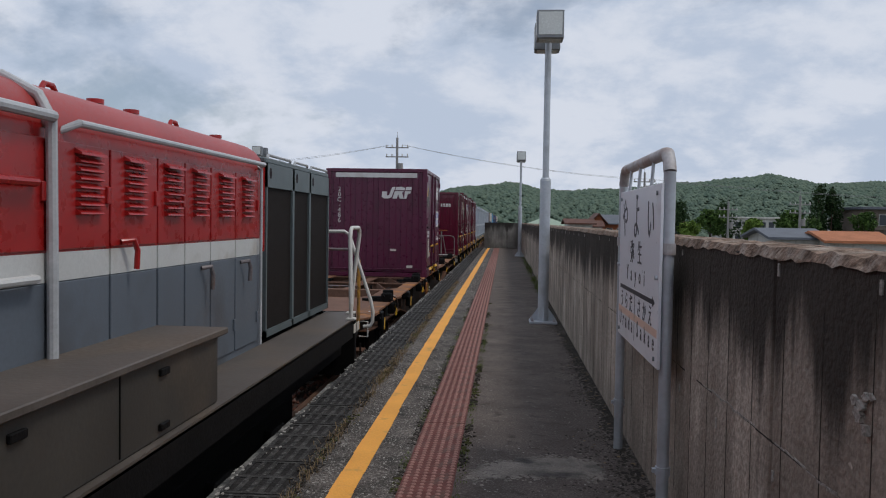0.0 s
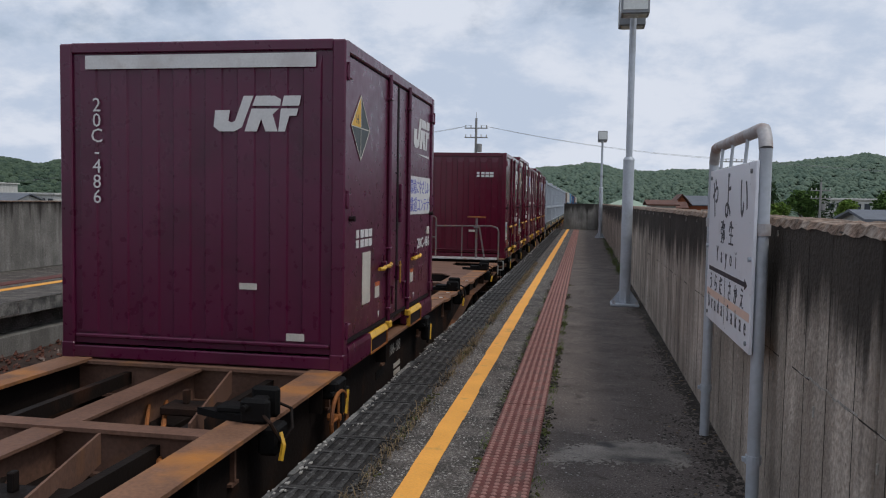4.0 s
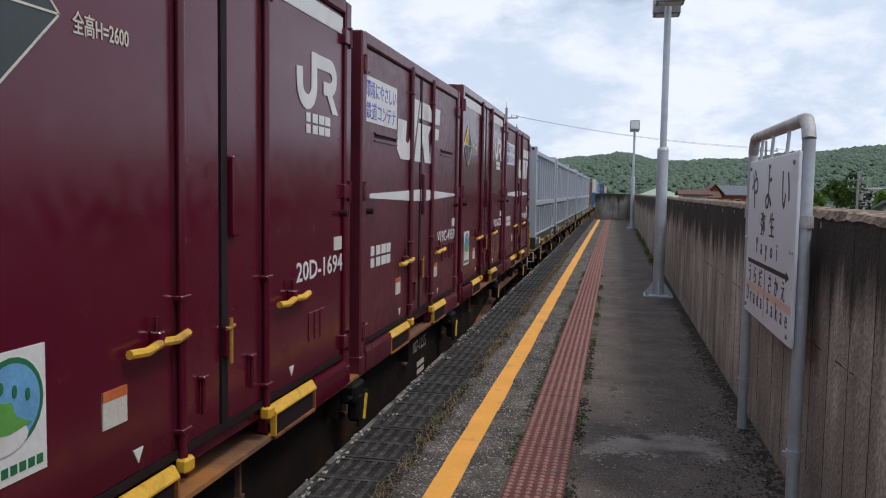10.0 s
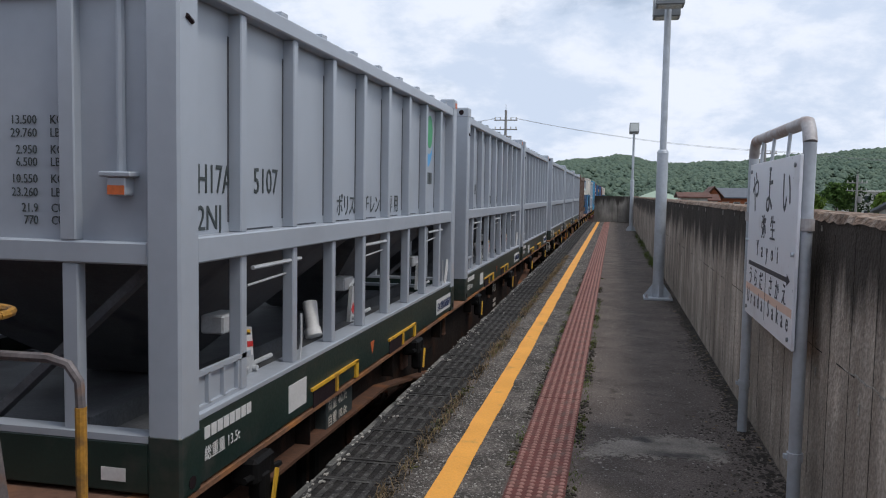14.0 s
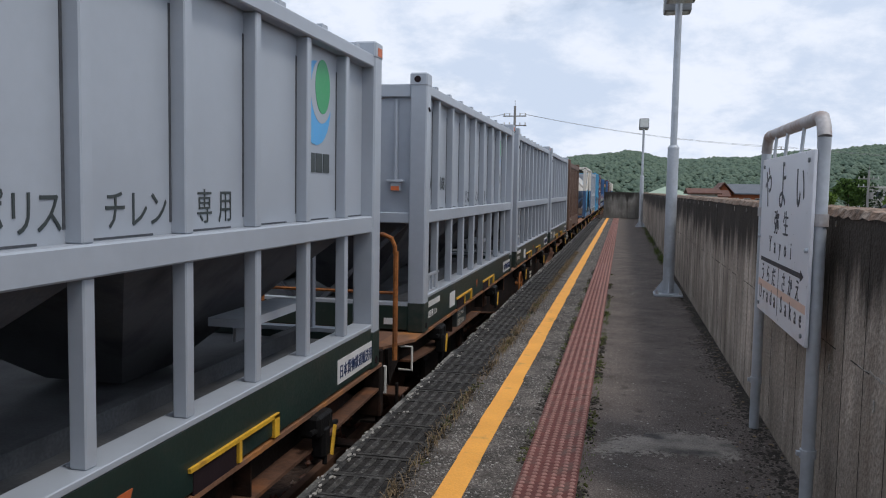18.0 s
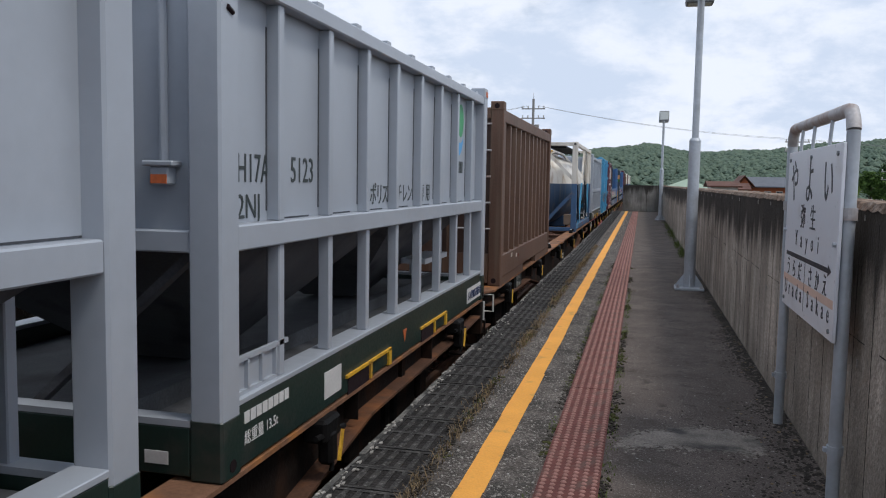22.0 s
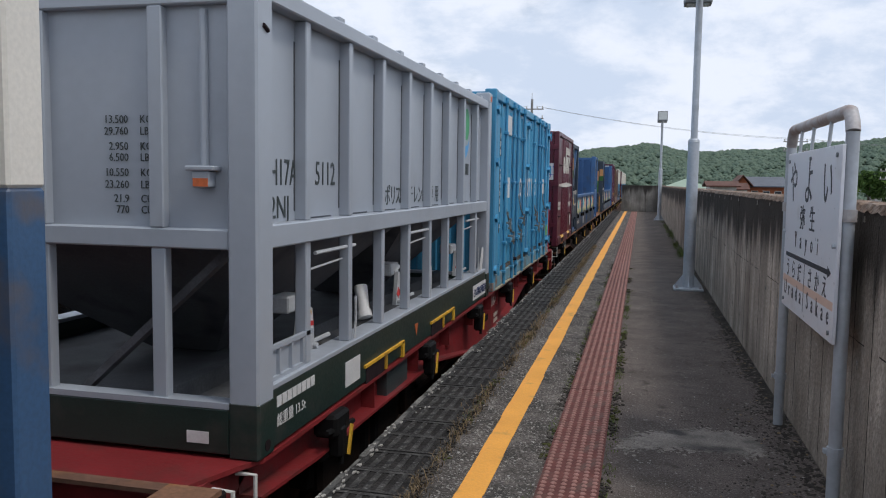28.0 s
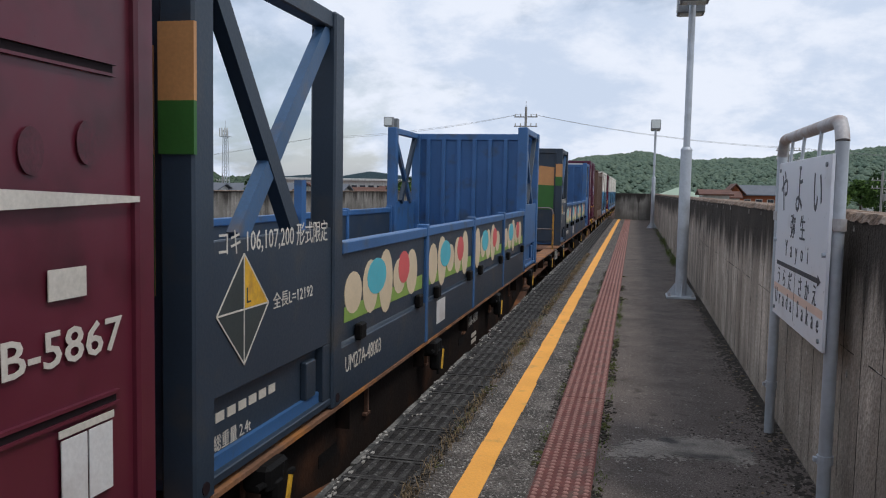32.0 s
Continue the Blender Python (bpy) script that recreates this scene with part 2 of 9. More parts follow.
def wall_mat(name, color, dark, pale, scale=1.0, amount=1.0, lichen=0.0):
    """Board-marked concrete: broad blotches, rain streaks of two widths, pale drips, pits and grain."""
    m = mat(name, color, 0.92, vary=0.3, scale=1.8, fine=45, bump=0.5)
    n, l = m.node_tree.nodes, m.node_tree.links
    b = n["Principled BSDF"]
    src = b.inputs["Base Color"].links[0].from_socket
    tc = n.new("ShaderNodeTexCoord")

    def layer(src, squash, s, lo, hi, colour, top, seed, detail=5):
        mp = n.new("ShaderNodeMapping")
        mp.inputs["Scale"].default_value, mp.inputs["Location"].default_value = squash, (seed, seed * 0.7, seed * 1.3)
        l.new(tc.outputs["Object"], mp.inputs["Vector"])
        t = n.new("ShaderNodeTexNoise")
        t.inputs["Scale"].default_value, t.inputs["Detail"].default_value, t.inputs["Roughness"].default_value = s, detail, 0.62
        l.new(mp.outputs[0], t.inputs["Vector"])
        r = n.new("ShaderNodeMapRange")
        r.interpolation_type = "SMOOTHSTEP"
        for k, v in zip(("From Min", "From Max", "To Min", "To Max"), (lo, hi, 0.0, top)):
            r.inputs[k].default_value = v
        l.new(t.outputs["Fac"], r.inputs["Value"])
        x = n.new("ShaderNodeMix")
        x.data_type = "RGBA"
        l.new(r.outputs[0], x.inputs[0])
        l.new(src, x.inputs[6])
        x.inputs[7].default_value = (*colour, 1)
        return x.outputs[2]

    src = layer(src, (1, 1, 0.8), 0.9 * scale, 0.38, 0.62, dark, 0.8 * amount, 1.0)
    src = layer(src, (1, 1, 0.24), 2.4 * scale, 0.4, 0.62, dark, 0.9 * amount, 4.0)
    src = layer(src, (1, 1, 0.11), 8.0 * scale, 0.42, 0.74, dark, 0.7 * amount, 7.0, 3)
    src = layer(src, (1, 1, 0.12), 7.0 * scale, 0.62, 0.8, pale, 0.5, 11.0, 4)
    src = layer(src, (1, 1, 1), 26.0, 0.66, 0.74, dark, 0.8, 15.0, 2)
    src = layer(src, (1, 1, 1), 17.0, 0.7, 0.76, pale, 0.7, 19.0, 2)
    if lichen:
        # black lichen hanging in tongues from the coping
        z = n.new("ShaderNodeSeparateXYZ")
        l.new(tc.outputs["Object"], z.inputs[0])
        h = n.new("ShaderNodeMapRange")
        for k, v in zip(("From Min", "From Max", "To Min", "To Max"), (0.85, 1.42, -0.02, lichen)):
            h.inputs[k].default_value = v
        l.new(z.outputs["Z"], h.inputs["Value"])
        total = h.outputs[0]
        for squash, scale2, weight, seed in (((1, 1, 0.07), 4.5, 0.62, 2.0), ((1, 1, 0.2), 1.1, 0.38, 6.0)):
            mp = n.new("ShaderNodeMapping")
            mp.inputs["Scale"].default_value, mp.inputs["Location"].default_value = squash, (seed, seed * 1.9, seed)
            l.new(tc.outputs["Object"], mp.inputs["Vector"])
            t = n.new("ShaderNodeTexNoise")
            t.inputs["Scale"].default_value, t.inputs["Detail"].default_value, t.inputs["Roughness"].default_value = scale2, 8, 0.66
            l.new(mp.outputs[0], t.inputs["Vector"])
            a = n.new("ShaderNodeMath")
            a.operation = "MULTIPLY_ADD"
            a.inputs[1].default_value = weight
            l.new(t.outputs["Fac"], a.inputs[0])
            l.new(total, a.inputs[2])
            total = a.outputs[0]
        r = n.new("ShaderNodeMapRange")
        r.interpolation_type = "SMOOTHSTEP"
        for k, v in zip(("From Min", "From Max", "To Min", "To Max"), (0.5, 0.68, 0.0, 0.93)):
            r.inputs[k].default_value = v
        l.new(total, r.inputs["Value"])
        x = n.new("ShaderNodeMix")
        x.data_type = "RGBA"
        l.new(r.outputs[0], x.inputs[0])
        l.new(src, x.inputs[6])
        x.inputs[7].default_value = (0.028, 0.024, 0.021, 1)
        src = x.outputs[2]
    l.new(src, b.inputs["Base Color"])
    return m


M_WALL = wall_mat("wall_concrete", (0.52, 0.447, 0.38), (0.165, 0.136, 0.111), (0.6, 0.53, 0.46), 1.0, 0.62, 0.33)
M_WALL_TOP = mat("wall_coping", (0.2, 0.14, 0.105), 0.95, vary=0.45, scale=14, fine=45, bump=0.9, stain=(0.36, 0.3, 0.25), amount=0.5, stain_scale=12)
M_WALL_FAR = wall_mat("far_wall_concrete", (0.3, 0.285, 0.26), (0.09, 0.084, 0.075), (0.42, 0.4, 0.36), 0.8, 0.6, 0.2)
M_BASE = mat("track_bed", (0.055, 0.037, 0.03), 0.95, vary=0.4, scale=3, fine=25, bump=0.8)
M_BALLAST = mat("ballast_stone", (0.12, 0.052, 0.038), 0.95, vary=0.4, scale=7, fine=60, bump=0.4, stain=(0.3, 0.27, 0.24), amount=0.25, stain_scale=4)
M_RAIL = mat("rail_steel", (0.16, 0.09, 0.06), 0.6, 0.5, vary=0.25, scale=5)
M_RAIL_TOP = mat("rail_head", (0.5, 0.48, 0.46), 0.3, 1.0, vary=0.1)
M_SLEEPER = mat("sleeper_concrete", (0.2, 0.18, 0.16), 0.9, vary=0.25, scale=5)
M_GALV = mat("galvanised_steel", (0.46, 0.49, 0.53), 0.5, 0.35, vary=0.08, scale=3, fine=30, bump=0.05, stain=(0.3, 0.31, 0.33), amount=0.3, stain_scale=2)
M_GALV_WORN = mat("worn_tube_paint", (0.42, 0.40, 0.40), 0.6, 0.2, vary=0.12, scale=6, fine=50, bump=0.15, stain=(0.27, 0.16, 0.11), amount=0.35, stain_scale=6)
M_LAMP_GLASS = mat("lamp_glass", (0.62, 0.64, 0.62), 0.25, vary=0.05, scale=3)
M_LAMP_FRAME = mat("lamp_frame", (0.22, 0.23, 0.24), 0.5, 0.4, vary=0.1)
M_PANEL = mat("sign_panel", (0.72, 0.73, 0.77), 0.35, vary=0.03, scale=2, fine=30, bump=0.02, stain=(0.52, 0.5, 0.5), amount=0.15, stain_scale=3)
M_INK = mat("sign_ink", (0.03, 0.03, 0.04), 0.5, vary=0.1)
M_ORANGE_INK = mat("faded_orange_band", (0.72, 0.5, 0.4), 0.5, vary=0.05)
M_GRASS_DRY = mat("dry_weed", (0.2, 0.145, 0.085), 0.9, vary=0.3, scale=9, each=0.0)
M_GRASS = mat("green_weed", (0.09, 0.12, 0.03), 0.9, vary=0.35, scale=9)
M_DIRT = mat("wall_foot_dirt", (0.045, 0.039, 0.033), 0.95, vary=0.4, scale=8, fine=40, bump=0.8)
M_MOSS = mat("olive_moss", (0.06, 0.062, 0.018), 0.95, vary=0.4, scale=12, fine=60, bump=0.6)
M_CHIP = mat("bare_concrete", (0.34, 0.32, 0.29), 0.95, vary=0.25, scale=12, fine=60, bump=0.6)
M_DAMP = mat("pale_patch", (0.25, 0.222, 0.195), 0.9, vary=0.3, scale=3, fine=110, bump=0.4, stain=(0.075, 0.07, 0.067), amount=0.5, stain_scale=6)

# ---- mesh helpers ----


class Shape:
    """Collects vertices and faces of one mesh."""

    def __init__(self):
        self.v, self.f = [], []

    def add(self, verts, faces):
        n = len(self.v)
        self.v += [tuple(p) for p in verts]
        self.f += [tuple(i + n for i in q) for q in faces]
        return self

    def box(self, x0, x1, y0, y1, z0, z1, c=0.0):
        if c <= 0:
            p = [(x, y, z) for x in (x0, x1) for y in (y0, y1) for z in (z0, z1)]
            return self.add(p, [(0, 1, 3, 2), (4, 6, 7, 5), (0, 4, 5, 1), (2, 3, 7, 6), (0, 2, 6, 4), (1, 5, 7, 3)])
        b = bmesh.new()
        bmesh.ops.create_cube(b, size=1)
        for q in b.verts:
            q.co = ((x0 + x1) / 2 + q.co.x * (x1 - x0), (y0 + y1) / 2 + q.co.y * (y1 - y0), (z0 + z1) / 2 + q.co.z * (z1 - z0))
        bmesh.ops.bevel(b, geom=b.edges[:], offset=c, segments=1, affect="EDGES")
        b.verts.index_update()
        self.add([q.co[:] for q in b.verts], [[q.index for q in f.verts] for f in b.faces])
        b.free()
        return self

    def rod(self, a, b, r, n=8, r2=None):
        return self.tube([a, b], r, n, r2)

    def tube(self, pts, r, n=8, r2=None):
        pts = [Vector(p) for p in pts]
        k = len(pts)
        rings = []
        side = None
        for i, p in enumerate(pts):
            d = (pts[min(i + 1, k - 1)] - pts[max(i - 1, 0)]).normalized()
            if side is None:
                side = d.orthogonal().normalized()
            side = (side - d * side.dot(d)).normalized()
            up = d.cross(side)
            rr = r if r2 is None else r + (r2 - r) * i / (k - 1)
            rings.append([p + rr * (math.cos(2 * math.pi * j / n) * side + math.sin(2 * math.pi * j / n) * up) for j in range(n)])
        verts = [q for ring in rings for q in ring]
        faces = [(i * n + j, i * n + (j + 1) % n, (i + 1) * n + (j + 1) % n, (i + 1) * n + j) for i in range(k - 1) for j in range(n)]
        faces += [tuple(range(n - 1, -1, -1)), tuple((k - 1) * n + j for j in range(n))]
        return self.add(verts, faces)

    def prism(self, poly, axis, a, b):
        """poly: points of the two other axes, in order; swept along axis from a to b."""
        n = len(poly)
        def put(p, q):
            return {"x": (q, p[0], p[1]), "y": (p[0], q, p[1]), "z": (p[0], p[1], q)}[axis]
        verts = [put(p, a) for p in poly] + [put(p, b) for p in poly]
        faces = [tuple(range(n - 1, -1, -1)), tuple(range(n, 2 * n))] + [(i, (i + 1) % n, n + (i + 1) % n, n + i) for i in range(n)]
        return self.add(verts, faces)

    def beam(self, a, b, w, h, up=(0, 0, 1)):
        """A square bar from a to b, w across and h along up."""
        a, b = Vector(a), Vector(b)
        d = (b - a).normalized()
        s = d.cross(Vector(up))
        s = (s if s.length > 1e-4 else d.orthogonal()).normalized()
        u = s.cross(d)
        q = [e + sx * s * w / 2 + su * u * h / 2 for e in (a, b) for sx, su in ((-1, -1), (1, -1), (1, 1), (-1, 1))]
        return self.add(q, [(3, 2, 1, 0), (4, 5, 6, 7), (0, 1, 5, 4), (1, 2, 6, 5), (2, 3, 7, 6), (3, 0, 4, 7)])

    def data(self, name):
        me = bpy.data.meshes.new(name)
        me.from_pydata(self.v, [], self.f)
        b = bmesh.new()
        b.from_mesh(me)
        bmesh.ops.recalc_face_normals(b, faces=b.faces)
        b.to_mesh(me)
        b.free()
        return me


def part(name, shape, material, parent=None, label="", at=None, smooth=False):
    """One mesh object, under a thing or a part where parent is given."""
    me = shape.data(name) if isinstance(shape, Shape) else shape
    if not me.materials:
        me.materials.append(material)
    if smooth:
        me.shade_smooth()
        me.set_sharp_from_angle(angle=radians(40))
    ob = new(name, me)
    if parent:
        ob.parent = parent
    if at is not None:
        ob.matrix_basis = at
    return tagged(ob, label)


def thing(name, label, category, at=None, group="", kind=""):
    ob = new(name)
    ob.empty_display_size = 0.2
    if at is not None:
        ob.matrix_basis = at
    return tagged(ob, label, category, group, kind)


def text_mesh(words, size, depth=0.002, align="LEFT", squeeze=1.0, bold=0.0):
    """Words as a mesh in the x-z plane, facing -y, its lower left (or centre) at the origin."""
    cu = bpy.data.curves.new("words", "FONT")
    cu.body, cu.size, cu.align_x, cu.extrude = words, size, align, depth
    cu.resolution_u, cu.offset = 2, bold * size
    ob = bpy.data.objects.new("words", cu)
    scene.collection.objects.link(ob)
    me = bpy.data.meshes.new_from_object(ob)
    bpy.data.objects.remove(ob)
    me.materials.clear()
    me.transform(Matrix.Rotation(radians(90), 4, "X") @ Matrix.Diagonal((squeeze, 1, 1, 1)))
    return me


def faces_x(y, z, x):
    """Pose for words on a side that faces +x: they read along +y."""
    return pose(x, y, z, 0, 0, 90)

# ---- platform ----
XE, Y0, Y1, XW = -1.34, -3.0, 45.5, 1.07          # platform edge, its ends, face of the parapet
platform = part("platform", Shape().box(XE + 0.41, XW + 0.2, Y0, Y1 + 0.2, -0.28, 0.0).box(XE + 0.12, XW + 0.2, Y0, Y1 + 0.2, -1.1, -0.28),
                M_ASPHALT)
tagged(platform, "worn dark asphalt station platform with a coarse patched surface", "platform", kind="structure")
strip = part("pavement", Shape().box(XE + 0.46, -0.365, Y0, Y1, 0.0, 0.004), M_ASPHALT_STRIP)
tagged(strip, "coarse grey asphalt strip along the platform edge", "pavement", kind="structure")
rough = Shape()
for i in range(3000):
    y, x = 1.5 + 20 * random.random() ** 1.5, random.choice((random.uniform(XE + 0.5, -0.73), random.uniform(-0.57, -0.37)))
    r = random.uniform(0.0015, 0.006)
    rough.box(x - r, x + r, y - r, y + r * random.uniform(0.6, 1.6), 0.003, 0.004 + r * 0.7)
tagged(part("gravel", rough, M_CHIP), "pale stone chips loose on the asphalt strip", "gravel", kind="stuff")
line = Shape()
y = Y0
while y < Y1 - 0.3:
    step = random.uniform(0.25, 0.5)
    line.box(-0.72 + random.uniform(-0.004, 0.004), -0.583 + random.uniform(-0.005, 0.005), y, min(Y1 - 0.3, y + step), 0.0, 0.008)
    y += step
tagged(part("platform_line", line, M_YELLOW), "orange-yellow painted warning line along the platform", "painted line", kind="structure")
patch = Shape()
for i in range(5200):
    x = random.triangular(0.0, 0.84, 0.62)
    y = 5.42 + 0.1 * math.sin(4.2 * (x - 0.1)) + 0.16 * (x - 0.4) + random.gauss(0, 0.085)
    r = random.uniform(0.004, 0.016)
    patch.prism([(x + r * random.uniform(0.7, 1.3) * math.cos(q), y + r * random.uniform(0.7, 1.3) * math.sin(q)) for q in (0.2, 1.4, 2.7, 3.9, 5.1)], "z", 0.0, 0.0012 + 0.0000003 * i)
tagged(part("pale_patch", patch, M_DAMP), "pale worn patch across the asphalt", "patch", kind="stuff")

tile_shape = Shape().box(-0.149, 0.149, -0.149, 0.149, 0.0, 0.012)
n_tile = len(tile_shape.f)
for i in range(6):
    for j in range(6):
        cx, cy = -0.125 + i * 0.05, -0.125 + j * 0.05
        q = [(cx + r * math.cos(a * math.pi / 3), cy + r * math.sin(a * math.pi / 3), z) for r, z in ((0.0165, 0.012), (0.0115, 0.0172)) for a in range(6)]
        tile_shape.add(q, [tuple(range(6, 12))] + [(a, (a + 1) % 6, 6 + (a + 1) % 6, 6 + a) for a in range(6)])
tile_mesh = tile_shape.data("tactile_tile")
tile_mesh.materials.append(M_TACTILE)
tile_mesh.materials.append(M_STUD)
for f in tile_mesh.polygons:
    f.material_index = 1 if f.index >= n_tile else 0

# ridged edge blocks
block = Shape().box(-0.2, 0.2, -0.148, 0.148, -0.06, -0.006)
n_base = len(block.f)
for i in range(6):
    cx = -0.172 + i * 0.069
    block.prism([(cx - 0.017, -0.118), (cx + 0.017, -0.116), (cx + 0.015, 0.114), (cx - 0.016, 0.118)], "z", -0.006, 0.0)
block.box(-0.199, 0.199, 0.118, 0.147, -0.006, 0.0).box(-0.199, 0.199, -0.147, -0.12, -0.006, 0.0)
block_mesh = block.data("edge_block")
block_mesh.materials.append(M_GROOVE)
block_mesh.materials.append(M_EDGE)
for f in block_mesh.polygons:
    f.material_index = 1 if f.index >= n_base else 0
nose = Shape()
y = Y0
while y < Y1:
    step = random.uniform(0.1, 0.5)
    nose.box(XE - random.uniform(0, 0.012), XE + 0.03, y, y + step - 0.006, -0.17, random.choice((0.0, -0.004, -0.012, 0.003)), 0.004)
    y += step
tagged(part("platform_edge", nose, M_NOSE), "chipped pale concrete nosing along the platform edge", "platform edge", kind="structure")

chips = Shape()
for i in range(520):
    y, x, r = 1.6 + 26 * random.random() ** 1.5, XE + abs(random.gauss(0, 0.05)) - 0.004, random.uniform(0.004, 0.02)
    chips.prism([(x + 0.6 * r * random.uniform(0.6, 1.3) * math.cos(q), y + r * random.uniform(0.6, 1.8) * math.sin(q)) for q in (0.2, 1.4, 2.7, 3.9, 5.1)], "z", -0.002, random.uniform(0.003, 0.006))
tagged(part("broken_edge", chips, M_CHIP), "pale chipped spots along the platform edge", "chips", kind="stuff")

# ---- parapet beside the platform ----
wall = thing("wall_east", "rain-streaked dark concrete parapet beside the platform", "wall", pose(0, 0, 0), kind="structure")
joints = [Y0, 0.27, 3.27, 9.3, 15.3, 21.3, 27.3, 33.3, 39.3, Y1 + 0.15]
for a, b in zip(joints, joints[1:]):
    s = Shape().box(XW, XW + 0.2, a + 0.008, b - 0.008, 0.0, 1.40, 0.006)
    part("panel", s, M_WALL, wall)
cope = Shape()
for a, b in zip(joints, joints[1:]):
    n = int((b - a) / 0.05)
    ring = []
    for i in range(n + 1):
        yy = a + 0.008 + (b - a - 0.016) * i / n
        h = [1.39 + random.uniform(-0.008, 0.006), 1.424 + random.uniform(-0.009, 0.005), 1.432 + random.uniform(-0.006, 0.006), 1.385]
        ring.append([(XW - random.uniform(0.002, 0.012), yy, h[0]), (XW + 0.012, yy, h[1]), (XW + 0.1, yy, h[2]), (XW + 0.205, yy, h[1]), (XW + 0.21, yy, h[3])])
    cope.add([p for r in ring for p in r], [(i * 5 + j, i * 5 + j + 1, i * 5 + j + 6, i * 5 + j + 5) for i in range(n) for j in range(4)]
             + [(0, 1, 2, 3, 4), tuple(n * 5 + j for j in (4, 3, 2, 1, 0))])
part("coping", cope, M_WALL_TOP, wall, "rough weathered coping")
plugs = Shape()
for k in range(-3, 60):
    for z in (1.355, 0.70):
        if random.random() < 0.9:
            w, yy = random.uniform(0.008, 0.011), 3.225 + 0.682 * k + random.uniform(-0.01, 0.01)
            plugs.box(XW - 0.004, XW, yy - w * 0.7, yy + w * 0.7, z - w * 1.8 + random.uniform(-0.004, 0.004), z + w * 1.8)
tagged(part("form_tie_plug", plugs, M_CHIP, wall), kind="stuff")
lines = Shape()
for a, b in zip(joints, joints[1:]):
    yy = a + 0.2
    while yy < b - 0.1:
        lines.box(XW - 0.001, XW + 0.004, yy, yy + random.uniform(0.003, 0.006), random.uniform(0.0, 0.2), random.uniform(1.2, 1.395))
        yy += random.choice((0.3, 0.3, 0.6, 0.45))
tagged(part("board_line", lines, M_DIRT, wall), kind="stuff")
pour = Shape()
yy = -2.5
while yy < 44:
    d = random.uniform(0.08, 0.3)
    if random.random() < 0.7:
        pour.box(XW - 0.001, XW + 0.004, yy, yy + d, 0.803 + random.uniform(-0.003, 0.003), 0.8065)
    yy += d
tagged(part("pour_line", pour, M_DIRT, wall), kind="stuff")
crack = Shape()
yy = 2.75
while yy < 4.15:
    d = random.uniform(0.03, 0.09)
    if not 3.2 < yy < 3.4:
        z = 0.806 + random.uniform(-0.006, 0.006)
        crack.beam((XW + 0.001, yy, z), (XW + 0.001, yy + d, z + random.uniform(-0.008, 0.008)), 0.005, random.uniform(0.004, 0.012), (0, 0, 1))
    yy += d * 1.1
part("crack", crack, M_CHIP, wall, "pale crack in the concrete")
spall = Shape()
for i in range(9):
    cy, cz = 2.64 + random.uniform(-0.07, 0.07), 1.05 + random.uniform(-0.05, 0.05)
    spall.prism([(cy + random.uniform(0.008, 0.026) * math.cos(a), cz + random.uniform(0.006, 0.018) * math.sin(a)) for a in (0, 1, 2, 3, 4, 5)], "x",
                XW - random.uniform(0.004, 0.014), XW + 0.01)
part("spall", spall, M_CHIP, wall, "spalled patch of bare concrete")

wall_end = part("wall_north", Shape().box(-0.9, XW, Y1, Y1 + 0.18, 0.0, 1.42, 0.01), M_WALL_FAR)
tagged(wall_end, "streaked grey concrete wall closing the platform's end", "wall", kind="structure")

# dirt and weeds at the foot of the parapet
dirt, litter = Shape(), Shape()
for i in range(9000):
    y = random.uniform(1.6, 16) if random.random() < 0.75 else random.uniform(16, 44)
    wide = 0.085 + 0.05 * math.sin(y * 1.7) + 0.04 * math.sin(y * 4.3 + 1) + (0.12 if 4.2 < y < 6.6 else 0.0)
    x = XW - abs(random.gauss(0, max(0.05, wide)))
    if x < 0.3:
        continue
    r = random.uniform(0.004, 0.02) * (1.0 if x > XW - 0.12 else 0.6)
    (litter if random.random() < 0.03 else dirt).prism([(min(XW - 0.001, x + r * random.uniform(0.5, 1.3) * math.cos(q)), y + r * random.uniform(0.6, 1.6) * math.sin(q)) for q in (0.2, 1.4, 2.7, 3.9, 5.1)], "z", 0.0, random.uniform(0.0005, 0.002))
tagged(part("leaf_litter", litter, M_GRASS_DRY), "dry brown leaf scraps scattered along the parapet", "leaf litter", kind="stuff")
tagged(part("dirt", dirt, M_DIRT), "dark damp dirt along the foot of the parapet", "dirt", kind="stuff")


moss, soil = Shape(), Shape()
for edge, far, n, spread in ((-0.905, 20, 2600, 0.022), (-0.37, 16, 1700, 0.018), (-0.03, 16, 1900, 0.024)):
    for i in range(n):
        y = 1.3 + (far - 1.3) * random.random() ** 1.6
        if noise.noise((edge * 7, y * 1.3, 0.0)) < -0.08:
            continue
        x = edge + random.gauss(0, spread)
        r = random.uniform(0.004, 0.014)
        (moss if noise.noise((edge * 3, y * 2.6, 4.0)) > 0.02 and random.random() < 0.75 else soil).prism(
            [(x + r * random.uniform(0.6, 1.3) * math.cos(q), y + r * random.uniform(0.7, 1.6) * math.sin(q)) for q in (0.2, 1.4, 2.7, 3.9, 5.1)], "z", 0.0, random.uniform(0.003, 0.0095))
tagged(part("moss", moss, M_MOSS), "olive-green moss along the platform's joints", "moss", kind="stuff")
tagged(part("soil", soil, M_DIRT), "dark soil gathered in the platform's joints", "soil", kind="stuff")


